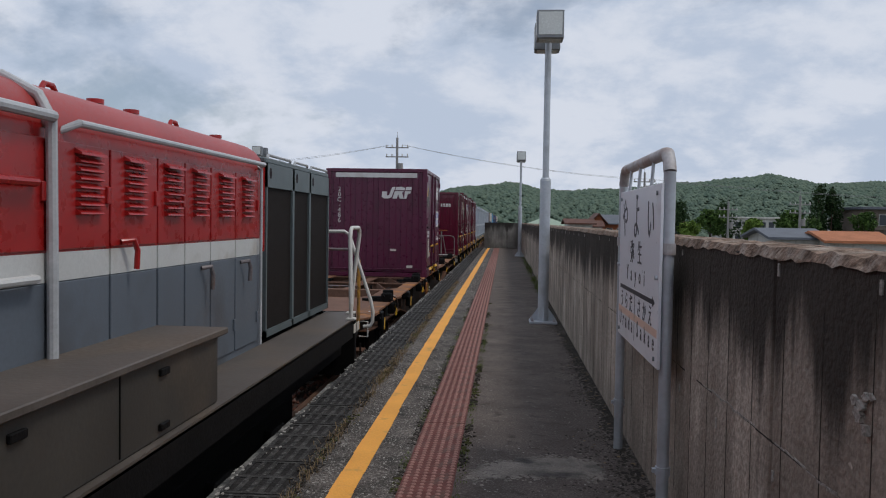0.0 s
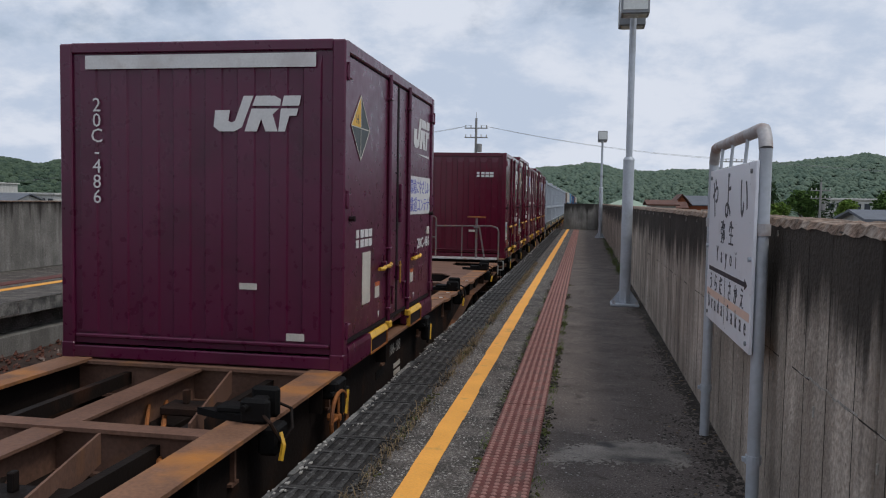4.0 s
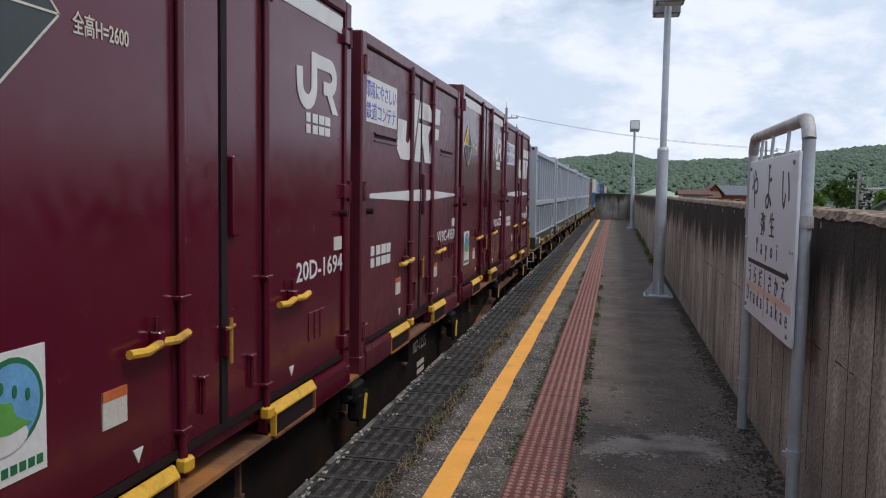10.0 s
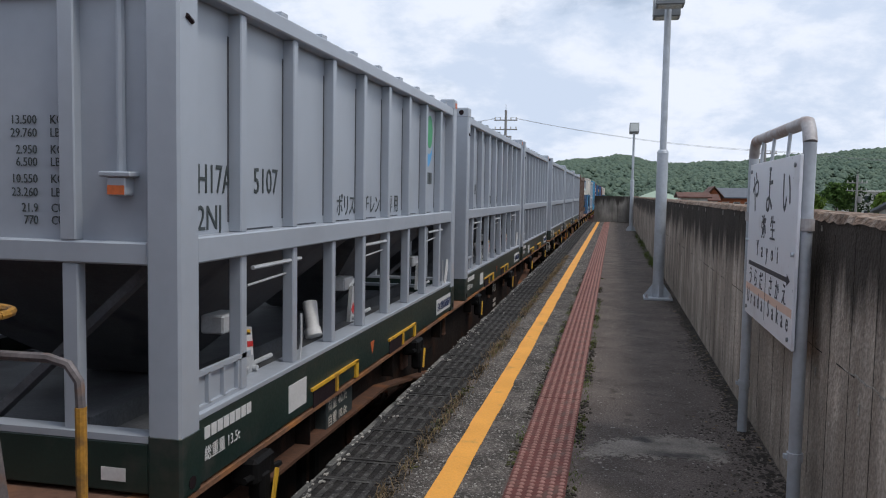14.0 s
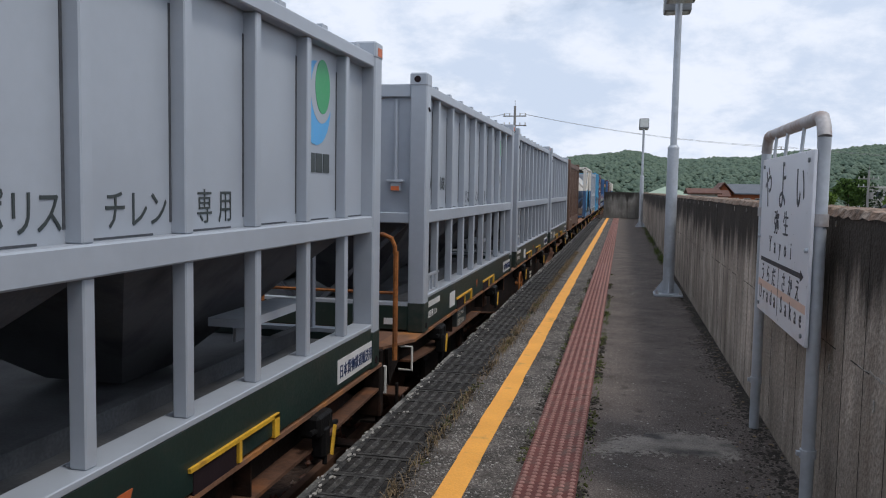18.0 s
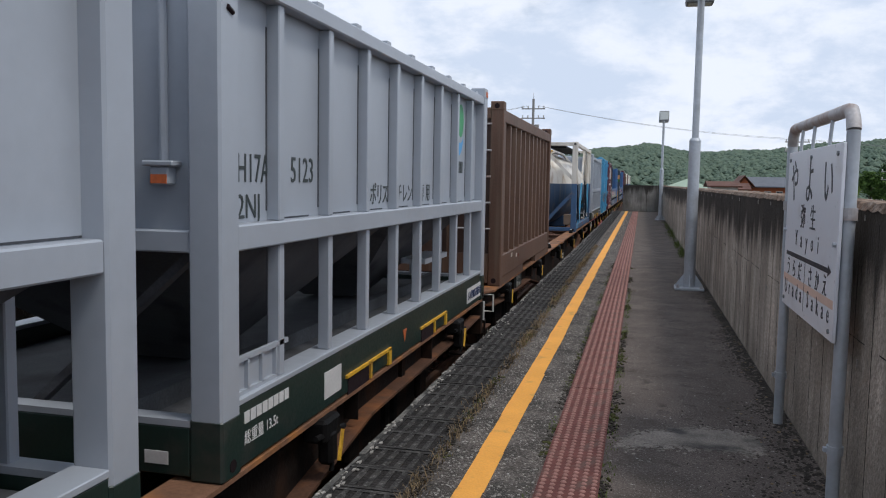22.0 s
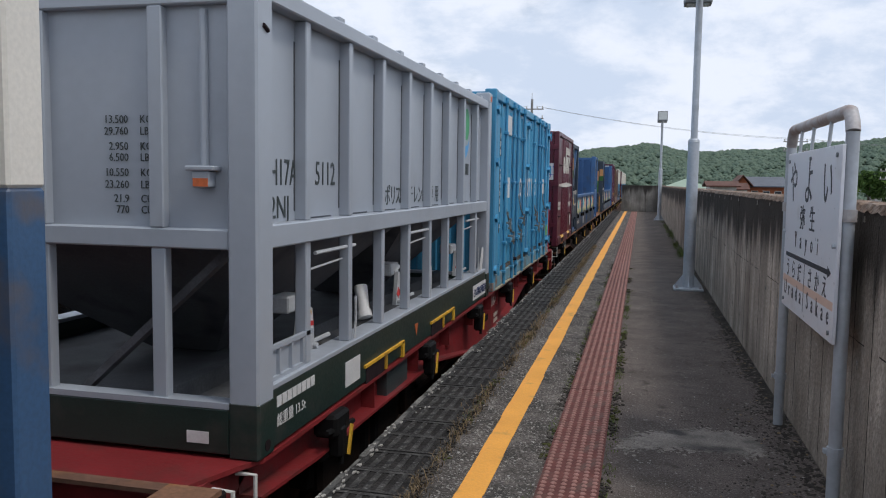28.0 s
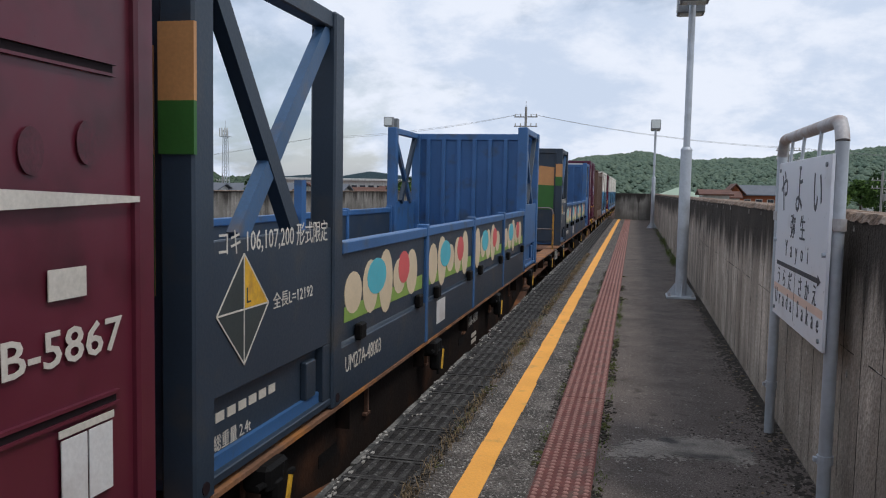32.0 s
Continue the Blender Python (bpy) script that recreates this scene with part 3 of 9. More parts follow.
def weeds(places, lo, hi, spread):
    s = Shape()
    for x, y in places:
        a, h = random.uniform(0, 6.28), random.uniform(lo, hi)
        lean, w = random.uniform(0.3, 1.4) * h, random.uniform(0.0012, 0.003)
        x, y = x + random.gauss(0, spread), y
        dx, dy = math.cos(a), math.sin(a)
        q = [(x - dy * w, y + dx * w, 0), (x + dy * w, y - dx * w, 0),
             (x + dx * lean * 0.5 + dy * w, y + dy * lean * 0.5 - dx * w, h * 0.7), (x + dx * lean * 0.5 - dy * w, y + dy * lean * 0.5 + dx * w, h * 0.7),
             (x + dx * lean, y + dy * lean, h * 0.85)]
        s.add(q, [(0, 1, 2, 3), (3, 2, 4)])
    return s


def clumped(n, x, a, b):
    out = []
    while len(out) < n:
        c, m = random.uniform(a, b), random.randint(8, 45)
        out += [(x, c + random.gauss(0, 0.12)) for _ in range(m)]
    return out


tagged(part("dry_weeds", weeds(clumped(4200, -0.905, 1.4, 20), 0.012, 0.06, 0.03) , M_GRASS_DRY), "dry brown weeds in the joint behind the edge blocks", "weeds", kind="stuff")
tagged(part("green_weeds", weeds(clumped(700, -0.91, 1.5, 12) + clumped(1600, -0.02, 1.6, 12) + clumped(700, -0.375, 2, 14), 0.006, 0.02, 0.018), M_GRASS),
       "small green weeds in the platform's joints", "weeds", kind="stuff")
tagged(part("wall_weeds", weeds(clumped(700, XW - 0.08, 17, 33), 0.06, 0.22, 0.05), M_GRASS), "tufts of green weeds at the foot of the wall", "weeds", kind="stuff")

# ---- station name sign ----
sign = thing("station_sign", "white station name board on two galvanised posts by the parapet", "sign", pose(0.985, 5.265, 0))
SY0, SY1 = -0.735, 0.735
hoop = [(0, SY0, 0.0), (0, SY0, 1.0), (0, SY0, 1.74), (0, SY0 + 0.02, 1.79), (0, SY0 + 0.06, 1.83), (0, SY0 + 0.11, 1.835), (0, 0, 1.835),
        (0, SY1 - 0.11, 1.835), (0, SY1 - 0.06, 1.83), (0, SY1 - 0.02, 1.79), (0, SY1, 1.74), (0, SY1, 1.0), (0, SY1, 0)]
part("post", Shape().tube(hoop[:3], 0.029, 14), M_GALV, sign, smooth=True)
part("post", Shape().tube(hoop[-3:], 0.029, 14), M_GALV, sign, smooth=True)
part("top_rail", Shape().tube(hoop[2:11], 0.031, 14), M_GALV_WORN, sign, "rust-stained bent top rail", smooth=True)
for yy in (SY0, SY1):
    part("collar", Shape().rod((0, yy, 0.29), (0, yy, 0.33), 0.036, 14).box(-0.05, -0.03, yy - 0.012, yy + 0.012, 0.3, 0.32), M_GALV, sign)
    sgn = 1 if yy < 0 else -1
    part("clamp", Shape().rod((0, yy, 1.345), (0, yy, 1.40), 0.036, 14).box(-0.02, -0.004, min(yy, yy + sgn * 0.17), max(yy, yy + sgn * 0.17), 1.355, 1.39), M_GALV_WORN, sign, "rusty clamp")
panel = part("panel", Shape().box(-0.045, -0.030, -0.765, 0.545, 0.80, 1.685, 0.002), M_PANEL, sign, "white enamelled name panel")
for yy in (-0.3, 0.1, 0.42):
    part("hanger", Shape().rod((-0.02, yy - 0.07, 1.68), (-0.01, yy - 0.07, 1.83), 0.009, 8), M_GALV, sign)
for yy in (-0.69, -0.11, 0.48):
    for zz in (1.64, 0.84) if yy != -0.11 else (1.64,):
        part("bolt", Shape().rod((-0.045, yy, zz), (-0.053, yy, zz), 0.011, 8), M_LAMP_FRAME, panel)
for yy in (-0.735, 0.53):
    part("bolt", Shape().rod((-0.045, yy, 1.235), (-0.06, yy, 1.235), 0.011, 8), M_GALV, panel)
XF = -0.0462


def on_panel(y, z):
    return 1.048 * (y + 0.02) - 0.11, 0.80 + 0.962 * (z - 0.785)


def sign_words(words, y, z, size, squeeze=1.0):
    y, z = on_panel(y, z)
    part("lettering", text_mesh(words, size, 0.0008, "CENTER", squeeze), M_INK, panel, "black lettering", at=pose(XF, y, z, 0, 0, -90))


sign_words("や", 0.40, 1.435, 0.26, 0.85)
sign_words("よ", 0.0, 1.435, 0.26, 0.85)
sign_words("い", -0.41, 1.435, 0.26, 0.85)
sign_words("弥", 0.12, 1.285, 0.14)
sign_words("生", -0.12, 1.285, 0.14)
for i, ch in enumerate("Yayoi"):
    sign_words(ch, 0.27 - 0.135 * i, 1.165, 0.125, 0.85)
part("arrow", Shape().box(XF - 0.0006, XF, -0.62, 0.465, 1.096, 1.12), M_INK, panel, "black arrow bar")
part("arrow_head", Shape().prism([(-0.61, 1.08), (-0.68, 1.108), (-0.61, 1.136)], "x", XF - 0.0006, XF), M_INK, panel)
part("divider", Shape().box(XF - 0.0006, XF, -0.09, -0.082, 0.84, 1.094), M_INK, panel)
part("orange_band", Shape().box(XF + 0.0002, XF + 0.0012, -0.74, 0.52, 0.945, 0.985), M_ORANGE_INK, panel, "faded orange band")
for i, ch in enumerate("うらだ"):
    sign_words(ch, 0.45 - 0.16 * i, 0.985, 0.115, 0.9)
for i, ch in enumerate("さかえ"):
    sign_words(ch, -0.13 - 0.16 * i, 0.985, 0.115, 0.9)
for i, ch in enumerate("Urada"):
    sign_words(ch, 0.5 - 0.105 * i, 0.862, 0.125, 0.85)
for i, ch in enumerate("Sakae"):
    sign_words(ch, -0.1 - 0.11 * i, 0.862, 0.125, 0.85)

# ---- platform lamps ----


def lamp_post(x, y, label):
    t = thing("platform_lamp", label, "lamp", pose(x, y, 0), "platform lamps")
    plate = part("base_plate", Shape().box(-0.2, 0.2, -0.2, 0.2, 0.0, 0.035, 0.006), M_GALV, t)
    for a in range(4):
        dx, dy = ((1, 0), (0, 1), (-1, 0), (0, -1))[a]
        g = Shape()
        if dx:
            g.prism([(dx * 0.07, 0.035), (dx * 0.19, 0.035), (dx * 0.19, 0.06), (dx * 0.075, 0.22)], "y", -0.006, 0.006)
        else:
            g.prism([(dy * 0.07, 0.035), (dy * 0.19, 0.035), (dy * 0.19, 0.06), (dy * 0.075, 0.22)], "x", -0.006, 0.006)
        part("gusset", g, M_GALV, t)
    for sx in (-0.16, 0.16):
        for sy in (-0.16, 0.16):
            part("bolt", Shape().rod((sx, sy, 0.03), (sx, sy, 0.085), 0.014, 8).rod((sx, sy, 0.035), (sx, sy, 0.055), 0.026, 6), M_GALV_WORN, plate)
    part("lower_pole", Shape().rod((0, 0, 0.03), (0, 0, 2.12), 0.079, 18), M_GALV, t, smooth=True)
    part("collar", Shape().rod((0, 0, 2.10), (0, 0, 2.145), 0.085, 18, 0.06), M_GALV, t)
    part("upper_pole", Shape().rod((0, 0, 2.12), (0, 0, 4.29), 0.047, 16), M_GALV, t, smooth=True)
    part("crossarm", Shape().rod((0, -0.36, 4.22), (0, 0.36, 4.22), 0.03, 10), M_GALV, t)
    for sy in (-1, 1):
        head = part("head", Shape().box(-0.19, 0.19, min(sy * 0.22, sy * 0.52), max(sy * 0.22, sy * 0.52), 4.07, 4.47, 0.012), M_LAMP_FRAME, t, "weathered floodlight housing")
        part("glass", Shape().box(-0.165, 0.165, min(sy * 0.515, sy * 0.526), max(sy * 0.515, sy * 0.526), 4.12, 4.44, 0.004), M_LAMP_GLASS, head, "milky lamp glass")
        part("side_pane", Shape().box(-0.196, -0.188, min(sy * 0.27, sy * 0.49), max(sy * 0.27, sy * 0.49), 4.12, 4.44), M_LAMP_GLASS, head)
        part("under_pane", Shape().box(-0.155, 0.155, min(sy * 0.26, sy * 0.49), max(sy * 0.26, sy * 0.49), 4.062, 4.072), M_LAMP_GLASS, head)
    return t


lamp = lamp_post(0.80, 12.6, "galvanised platform lamp with twin box floodlights beside the parapet")
copy_thing(lamp, pose(0.87, 35.4, 0))
for yy in (12.2, 34.0):
    far = copy_thing(lamp, pose(-10.15, yy, 0.0))
    tagged(far, "galvanised twin floodlight lamp on the opposite platform")

# ---- track bed ----
bed = part("track_bed", Shape().prism([(XE + 0.13, -1.0), (XE + 0.13, -6), (-8.4, -6), (-8.4, -0.74), (-7.4, -0.74), (-6.4, -0.84), (-5.2, -0.97), (-4.7, -1.06)], "y", -20, 420), M_BASE)
tagged(bed, "brown ballasted track bed between the platforms", "track bed", kind="structure")
XC, RAIL = -2.88, -0.88
stones = Shape()
for i in range(16000):
    y = 1.5 + 34 * random.random() ** 1.4
    x = random.choice((random.uniform(-7.9, -4.4), random.uniform(-7.6, -4.4), random.uniform(-4.4, -1.5)))
    r = random.uniform(0.02, 0.045)
    z = float(np.interp(x, (-7.9, -7.4, -6.4, -5.2, -4.7, -4.0), (-0.74, -0.74, -0.84, -0.97, -1.06, -1.0))) + random.uniform(-0.01, 0.03)
    j = [random.uniform(0.6, 1.2) * r for _ in range(6)]
    stones.add([(x + j[0], y, z), (x, y + j[1], z), (x - j[2], y, z), (x, y - j[3], z), (x + j[4] * 0.3, y + j[5] * 0.3, z + r), (x, y, z - r)],
               [(0, 1, 4), (1, 2, 4), (2, 3, 4), (3, 0, 4), (1, 0, 5), (2, 1, 5), (3, 2, 5), (0, 3, 5)])
tagged(part("ballast", stones, M_BALLAST), "rust-brown crushed stone ballast beside the track", "ballast", kind="stuff")
for sx in (-0.57, 0.57):
    r = part("rail", Shape().prism([(XC + sx + a, RAIL + b) for a, b in ((-0.06, -0.15), (0.06, -0.15), (0.06, -0.135), (0.012, -0.12), (0.012, -0.04), (0.033, -0.03), (0.033, 0.0), (-0.033, 0.0), (-0.033, -0.03), (-0.012, -0.04), (-0.012, -0.12), (-0.06, -0.135))], "y", -20, 400), M_RAIL)
    tagged(r, "rusty steel running rail", "rail", "rails", "structure")
sl = Shape()
for i in range(130):
    sl.box(XC - 1.0, XC + 1.0, -15 + i * 0.6, -14.78 + i * 0.6, RAIL - 0.3, RAIL - 0.145)
tagged(part("sleepers", sl, M_SLEEPER), "concrete sleepers under the rails", "sleepers", kind="stuff")

# ---- opposite platform ----
XO = -7.45
opp = part("platform_opposite", Shape().box(-10.5, XO, -12, 60, -0.2, 0.0).box(-10.5, XO - 0.35, -12, 60, -1.2, -0.2), M_ASPHALT_STRIP)
tagged(opp, "opposite station platform with dark weathered asphalt", "platform", kind="structure")
tagged(part("opposite_base", Shape().box(-7.9, XO - 0.04, -12, 60, -1.2, -0.47, 0.01), M_WALL_FAR), "pale concrete footing under the opposite platform", "footing", kind="structure")
on = Shape()
y = -12.0
while y < 60:
    step = random.choice((0.5, 0.5, 1.0))
    on.box(XO - 0.06, XO + random.uniform(0.0, 0.02), y, y + step - 0.02, -0.19 + random.uniform(-0.03, 0.02), random.uniform(-0.01, 0.008), 0.008)
    y += step
tagged(part("opposite_edge", on, M_NOSE), "chipped concrete edge blocks of the opposite platform", "platform edge", kind="structure")
tagged(part("opposite_line", Shape().box(-8.58, -8.4, -12, 60, 0.0, 0.008), M_YELLOW), "orange-yellow line on the opposite platform", "painted line", kind="structure")
tagged(part("opposite_tactile", Shape().box(-9.2, -8.9, -12, 60, 0.0, 0.012), M_TACTILE), "brown tactile strip on the opposite platform", "tactile strip", kind="structure")
ow = thing("wall_west", "streaked grey concrete wall behind the opposite platform", "wall", kind="structure")
for i in range(12):
    part("panel", Shape().box(-10.72, -10.5, -12 + i * 6 + 0.01, -6 + i * 6 - 0.01, 0.0, 1.31 + random.uniform(-0.006, 0.006), 0.01), M_WALL_FAR, ow)
part("coping", Shape().box(-10.74, -10.47, -12, 60, 1.31, 1.335, 0.008), M_WALL_TOP, ow)
kb = thing("name_board", "small white upright station name board on the far wall", "sign", pose(-10.46, 28.8, 0.37))
part("panel", Shape().box(-0.02, 0.0, -0.11, 0.11, 0, 0.83, 0.004), M_PANEL, kb)
for i, ch in enumerate("やよい"):
    part("lettering", text_mesh(ch, 0.2, 0.001, "CENTER"), M_INK, kb, at=pose(0.002, 0, 0.57 - 0.25 * i, 0, 0, 90))

# ---- ground, hills and town beyond the walls ----
M_GROUND = mat("town_ground", (0.12, 0.11, 0.09), 0.95, vary=0.3, scale=0.05, fine=2, bump=0.1, stain=(0.06, 0.09, 0.035), amount=0.5, stain_scale=0.03)
M_TILE_GREY = mat("grey_roof", (0.1, 0.11, 0.13), 0.6, vary=0.15, scale=1, fine=12, bump=0.4)
M_TILE_BROWN = mat("brown_roof", (0.12, 0.06, 0.045), 0.7, vary=0.25, scale=1, fine=12, bump=0.4)
M_TILE_ORANGE = mat("orange_roof", (0.4, 0.16, 0.08), 0.7, vary=0.15, scale=1, fine=12, bump=0.4)
M_TILE_GREEN = mat("pale_green_roof", (0.28, 0.36, 0.27), 0.6, vary=0.08, scale=1)
M_RENDER_WHITE = mat("white_render", (0.55, 0.54, 0.51), 0.85, vary=0.08, scale=0.7, stain=(0.35, 0.33, 0.3), amount=0.3, stain_scale=0.8, streak=True)
M_RENDER_BROWN = mat("brick_red_cladding", (0.26, 0.085, 0.04), 0.8, vary=0.15, scale=1)
M_RENDER_TAUPE = mat("taupe_concrete", (0.16, 0.13, 0.11), 0.85, vary=0.15, scale=0.7)
M_PANE = mat("dark_pane", (0.03, 0.035, 0.045), 0.15, vary=0.1)
M_POLE = mat("pole_concrete", (0.27, 0.26, 0.25), 0.85, vary=0.12, scale=2)
M_WIRE = mat("grey_cable", (0.2, 0.2, 0.21), 0.6)
M_BARK = mat("bark", (0.07, 0.05, 0.035), 0.95, vary=0.3, scale=5, bump=0.5)


def foliage(name, dark, light, rough=0.85):
    m = bpy.data.materials.new(name)
    m.use_nodes = True
    n, l = m.node_tree.nodes, m.node_tree.links
    b = n["Principled BSDF"]
    b.inputs["Roughness"].default_value = rough
    b.inputs["Specular IOR Level"].default_value = 0.2
    g = n.new("ShaderNodeNewGeometry")
    x = n.new("ShaderNodeMix")
    x.data_type = "RGBA"
    x.inputs[6].default_value, x.inputs[7].default_value = (*dark, 1), (*light, 1)
    l.new(g.outputs["Random Per Island"], x.inputs[0])
    tc = n.new("ShaderNodeTexCoord")
    t = n.new("ShaderNodeTexNoise")
    t.inputs["Scale"].default_value, t.inputs["Detail"].default_value = 0.6, 6
    l.new(tc.outputs["Object"], t.inputs["Vector"])
    y = n.new("ShaderNodeMix")
    y.data_type, y.blend_type = "RGBA", "MULTIPLY"
    y.inputs[0].default_value = 0.8
    r = n.new("ShaderNodeMapRange")
    r.inputs["From Min"].default_value, r.inputs["From Max"].default_value = 0.3, 0.7
    r.inputs["To Min"].default_value, r.inputs["To Max"].default_value = 0.68, 1.2
    l.new(t.outputs["Fac"], r.inputs["Value"])
    l.new(x.outputs[2], y.inputs[6])
    l.new(r.outputs[0], y.inputs[7])
    l.new(y.outputs[2], b.inputs["Base Color"])
    return m


# east woods: greens paled and blued, so haze sits in the leaf colour
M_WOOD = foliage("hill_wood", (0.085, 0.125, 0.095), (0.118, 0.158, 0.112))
# west woods: darker copy of the hill greens, shade put into the colour
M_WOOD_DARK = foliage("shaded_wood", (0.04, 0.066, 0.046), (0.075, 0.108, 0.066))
M_CROWN = foliage("leaf_crown", (0.035, 0.07, 0.018), (0.08, 0.14, 0.03))
M_CROWN_DARK = foliage("dark_leaf_crown", (0.015, 0.035, 0.012), (0.035, 0.065, 0.02))
M_CROWN_BRIGHT = foliage("bright_leaf_crown", (0.08, 0.14, 0.025), (0.15, 0.22, 0.04))
# far ridge: the blue of distance haze is mixed into its base colour
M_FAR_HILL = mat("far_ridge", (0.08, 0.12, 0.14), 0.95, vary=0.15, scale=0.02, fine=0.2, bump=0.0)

tagged(part("ground", Shape().box(-3000, 3000, -400, 4200, -6.2, -6.0), M_GROUND), "town ground below the raised station", "ground", kind="structure")

# skyline: sideways slope, upward slope of the wooded ridge
RIDGE_R = [(-0.30, 0.004), (-0.16, 0.016), (-0.067, 0.039), (-0.03, 0.044), (0.004, 0.049), (0.038, 0.041), (0.073, 0.039), (0.108, 0.042), (0.142, 0.040), (0.21, 0.050), (0.277, 0.0555),
           (0.326, 0.061), (0.376, 0.051), (0.409, 0.053), (0.453, 0.053), (0.6, 0.045), (0.9, 0.03)]
RIDGE_L = [(-1.6, 0.03), (-1.15, 0.05), (-0.92, 0.051), (-0.84, 0.053), (-0.80, 0.050), (-0.735, 0.041), (-0.70, 0.047), (-0.673, 0.045), (-0.649, 0.034), (-0.61, 0.022), (-0.577, 0.012), (-0.561, 0.0157),
           (-0.545, 0.009), (-0.514, 0.009), (-0.498, 0.015), (-0.483, 0.017), (-0.467, 0.016), (-0.445, 0.004), (-0.40, -0.002)]


def blob(s, x, y, z, r):
    """A lumpy little crown of a far tree."""
    k = [random.uniform(0.75, 1.2) for _ in range(8)]
    q = [(x + r * k[i] * math.cos(i * 1.2566), y + r * k[i] * math.sin(i * 1.2566), z + r * 0.1) for i in range(5)]
    q += [(x + 0.62 * r * math.cos(i * 1.2566 + 0.6), y + 0.62 * r * math.sin(i * 1.2566 + 0.6), z + r * 0.62 * k[i]) for i in range(5)]
    q += [(x, y, z + r * 0.85 * k[6]), (x, y, z - r * 0.6)]
    s.add(q, [(i, (i + 1) % 5, 5 + i) for i in range(5)] + [((i + 1) % 5, 5 + (i + 1) % 5, 5 + i) for i in range(5)] + [(5 + i, 5 + (i + 1) % 5, 10) for i in range(5)] + [((i + 1) % 5, i, 11) for i in range(5)])


def hill(name, ridge, far, near, count, m, label):
    us, ws = [p[0] for p in ridge], [p[1] for p in ridge]

    def height(u, f):
        top = max(-4.0, 1.49 + np.interp(u, us, ws) * far - 2.6)
        return -6 + (top + 6) * (f * f * (3 - 2 * f)) + 1.5 * noise.noise((u * 30, f * 5, 0))

    nu, nf = 90, 12
    verts, faces = [], []
    for i in range(nu + 1):
        u = us[0] + (us[-1] - us[0]) * i / nu
        for j in range(nf + 1):
            f = j / nf
            d = near + (far - near) * f
            verts.append((u * d, d, height(u, f)))
    for i in range(nu):
        for j in range(nf):
            a = i * (nf + 1) + j
            faces.append((a, a + nf + 1, a + nf + 2, a + 1))
    h = part(name, Shape().add(verts, faces), m)
    tagged(h, label, "hill", kind="structure")
    s = Shape()
    for _ in range(count):
        u = random.uniform(us[0], us[-1])
        f = 1 - abs(random.gauss(0, 0.42))
        if f < 0.05:
            continue
        d = near + (far - near) * f
        blob(s, u * d, d, height(u, f) + random.uniform(0, 1.2), random.uniform(1.0, 2.7))
    w = part("woods", s, m)
    tagged(w, "dense summer woods of mixed greens on the hill", "woods", kind="stuff")


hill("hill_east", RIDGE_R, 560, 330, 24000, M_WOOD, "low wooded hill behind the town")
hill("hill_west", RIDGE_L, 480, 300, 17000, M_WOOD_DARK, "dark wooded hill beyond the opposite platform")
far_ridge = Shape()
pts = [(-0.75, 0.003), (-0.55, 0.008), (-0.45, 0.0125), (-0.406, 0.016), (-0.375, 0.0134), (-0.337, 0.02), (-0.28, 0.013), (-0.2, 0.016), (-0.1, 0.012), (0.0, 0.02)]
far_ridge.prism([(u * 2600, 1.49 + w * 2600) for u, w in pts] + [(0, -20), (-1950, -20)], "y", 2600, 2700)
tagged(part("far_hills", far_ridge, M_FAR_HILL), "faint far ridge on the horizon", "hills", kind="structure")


def gable(name, x0, x1, y0, y1, eaves, ridge, wall_m, roof_m, label, windows=3, along="x"):
    t = thing(name, label, "house", pose((x0 + x1) / 2, (y0 + y1) / 2, -6))
    w, d, e, r = (x1 - x0) / 2, (y1 - y0) / 2, eaves + 6, ridge + 6
    part("wall", Shape().box(-w, w, -d, d, 0, e), wall_m, t)
    o = 0.5
    if along == "x":
        part("gable_wall", Shape().prism([(-d, e), (d, e), (0, r - 0.15)], "x", -w, w), wall_m, t)
        for s in (-1, 1):
            part("roof_slope", Shape().prism([(s * (d + o), e - 0.2), (0, r), (0, r + 0.18), (s * (d + o), e - 0.02)], "x", -w - o, w + o), roof_m, t)
    elif along == "y":
        part("gable_wall", Shape().prism([(-w, e), (w, e), (0, r - 0.15)], "y", -d, d), wall_m, t)
        for s in (-1, 1):
            part("roof_slope", Shape().prism([(s * (w + o), e - 0.2), (0, r), (0, r + 0.18), (s * (w + o), e - 0.02)], "y", -d - o, d + o), roof_m, t)
    elif along == "hip":
        k = max(0.0, w - d)
        q = [(-w - o, -d - o, e), (w + o, -d - o, e), (w + o, d + o, e), (-w - o, d + o, e), (-k, 0, r), (k, 0, r)]
        part("roof", Shape().add(q, [(0, 1, 5, 4), (1, 2, 5), (2, 3, 4, 5), (3, 0, 4), (3, 2, 1, 0)]), roof_m, t)
    else:
        part("roof_slab", Shape().box(-w - 0.3, w + 0.3, -d - 0.3, d + 0.3, e, r, 0.05), roof_m, t)
    for i in range(windows):
        x = -w + (i + 0.5) * 2 * w / windows
        ww = min(0.9, w / windows * 0.6)
        p = part("window", Shape().box(x - ww, x + ww, -d - 0.06, -d + 0.02, e - 2.0, e - 0.8), M_RENDER_WHITE, t)
        part("pane", Shape().box(x - ww + 0.08, x + ww - 0.08, -d - 0.08, -d - 0.05, e - 1.92, e - 0.88), M_PANE, p)
    return t


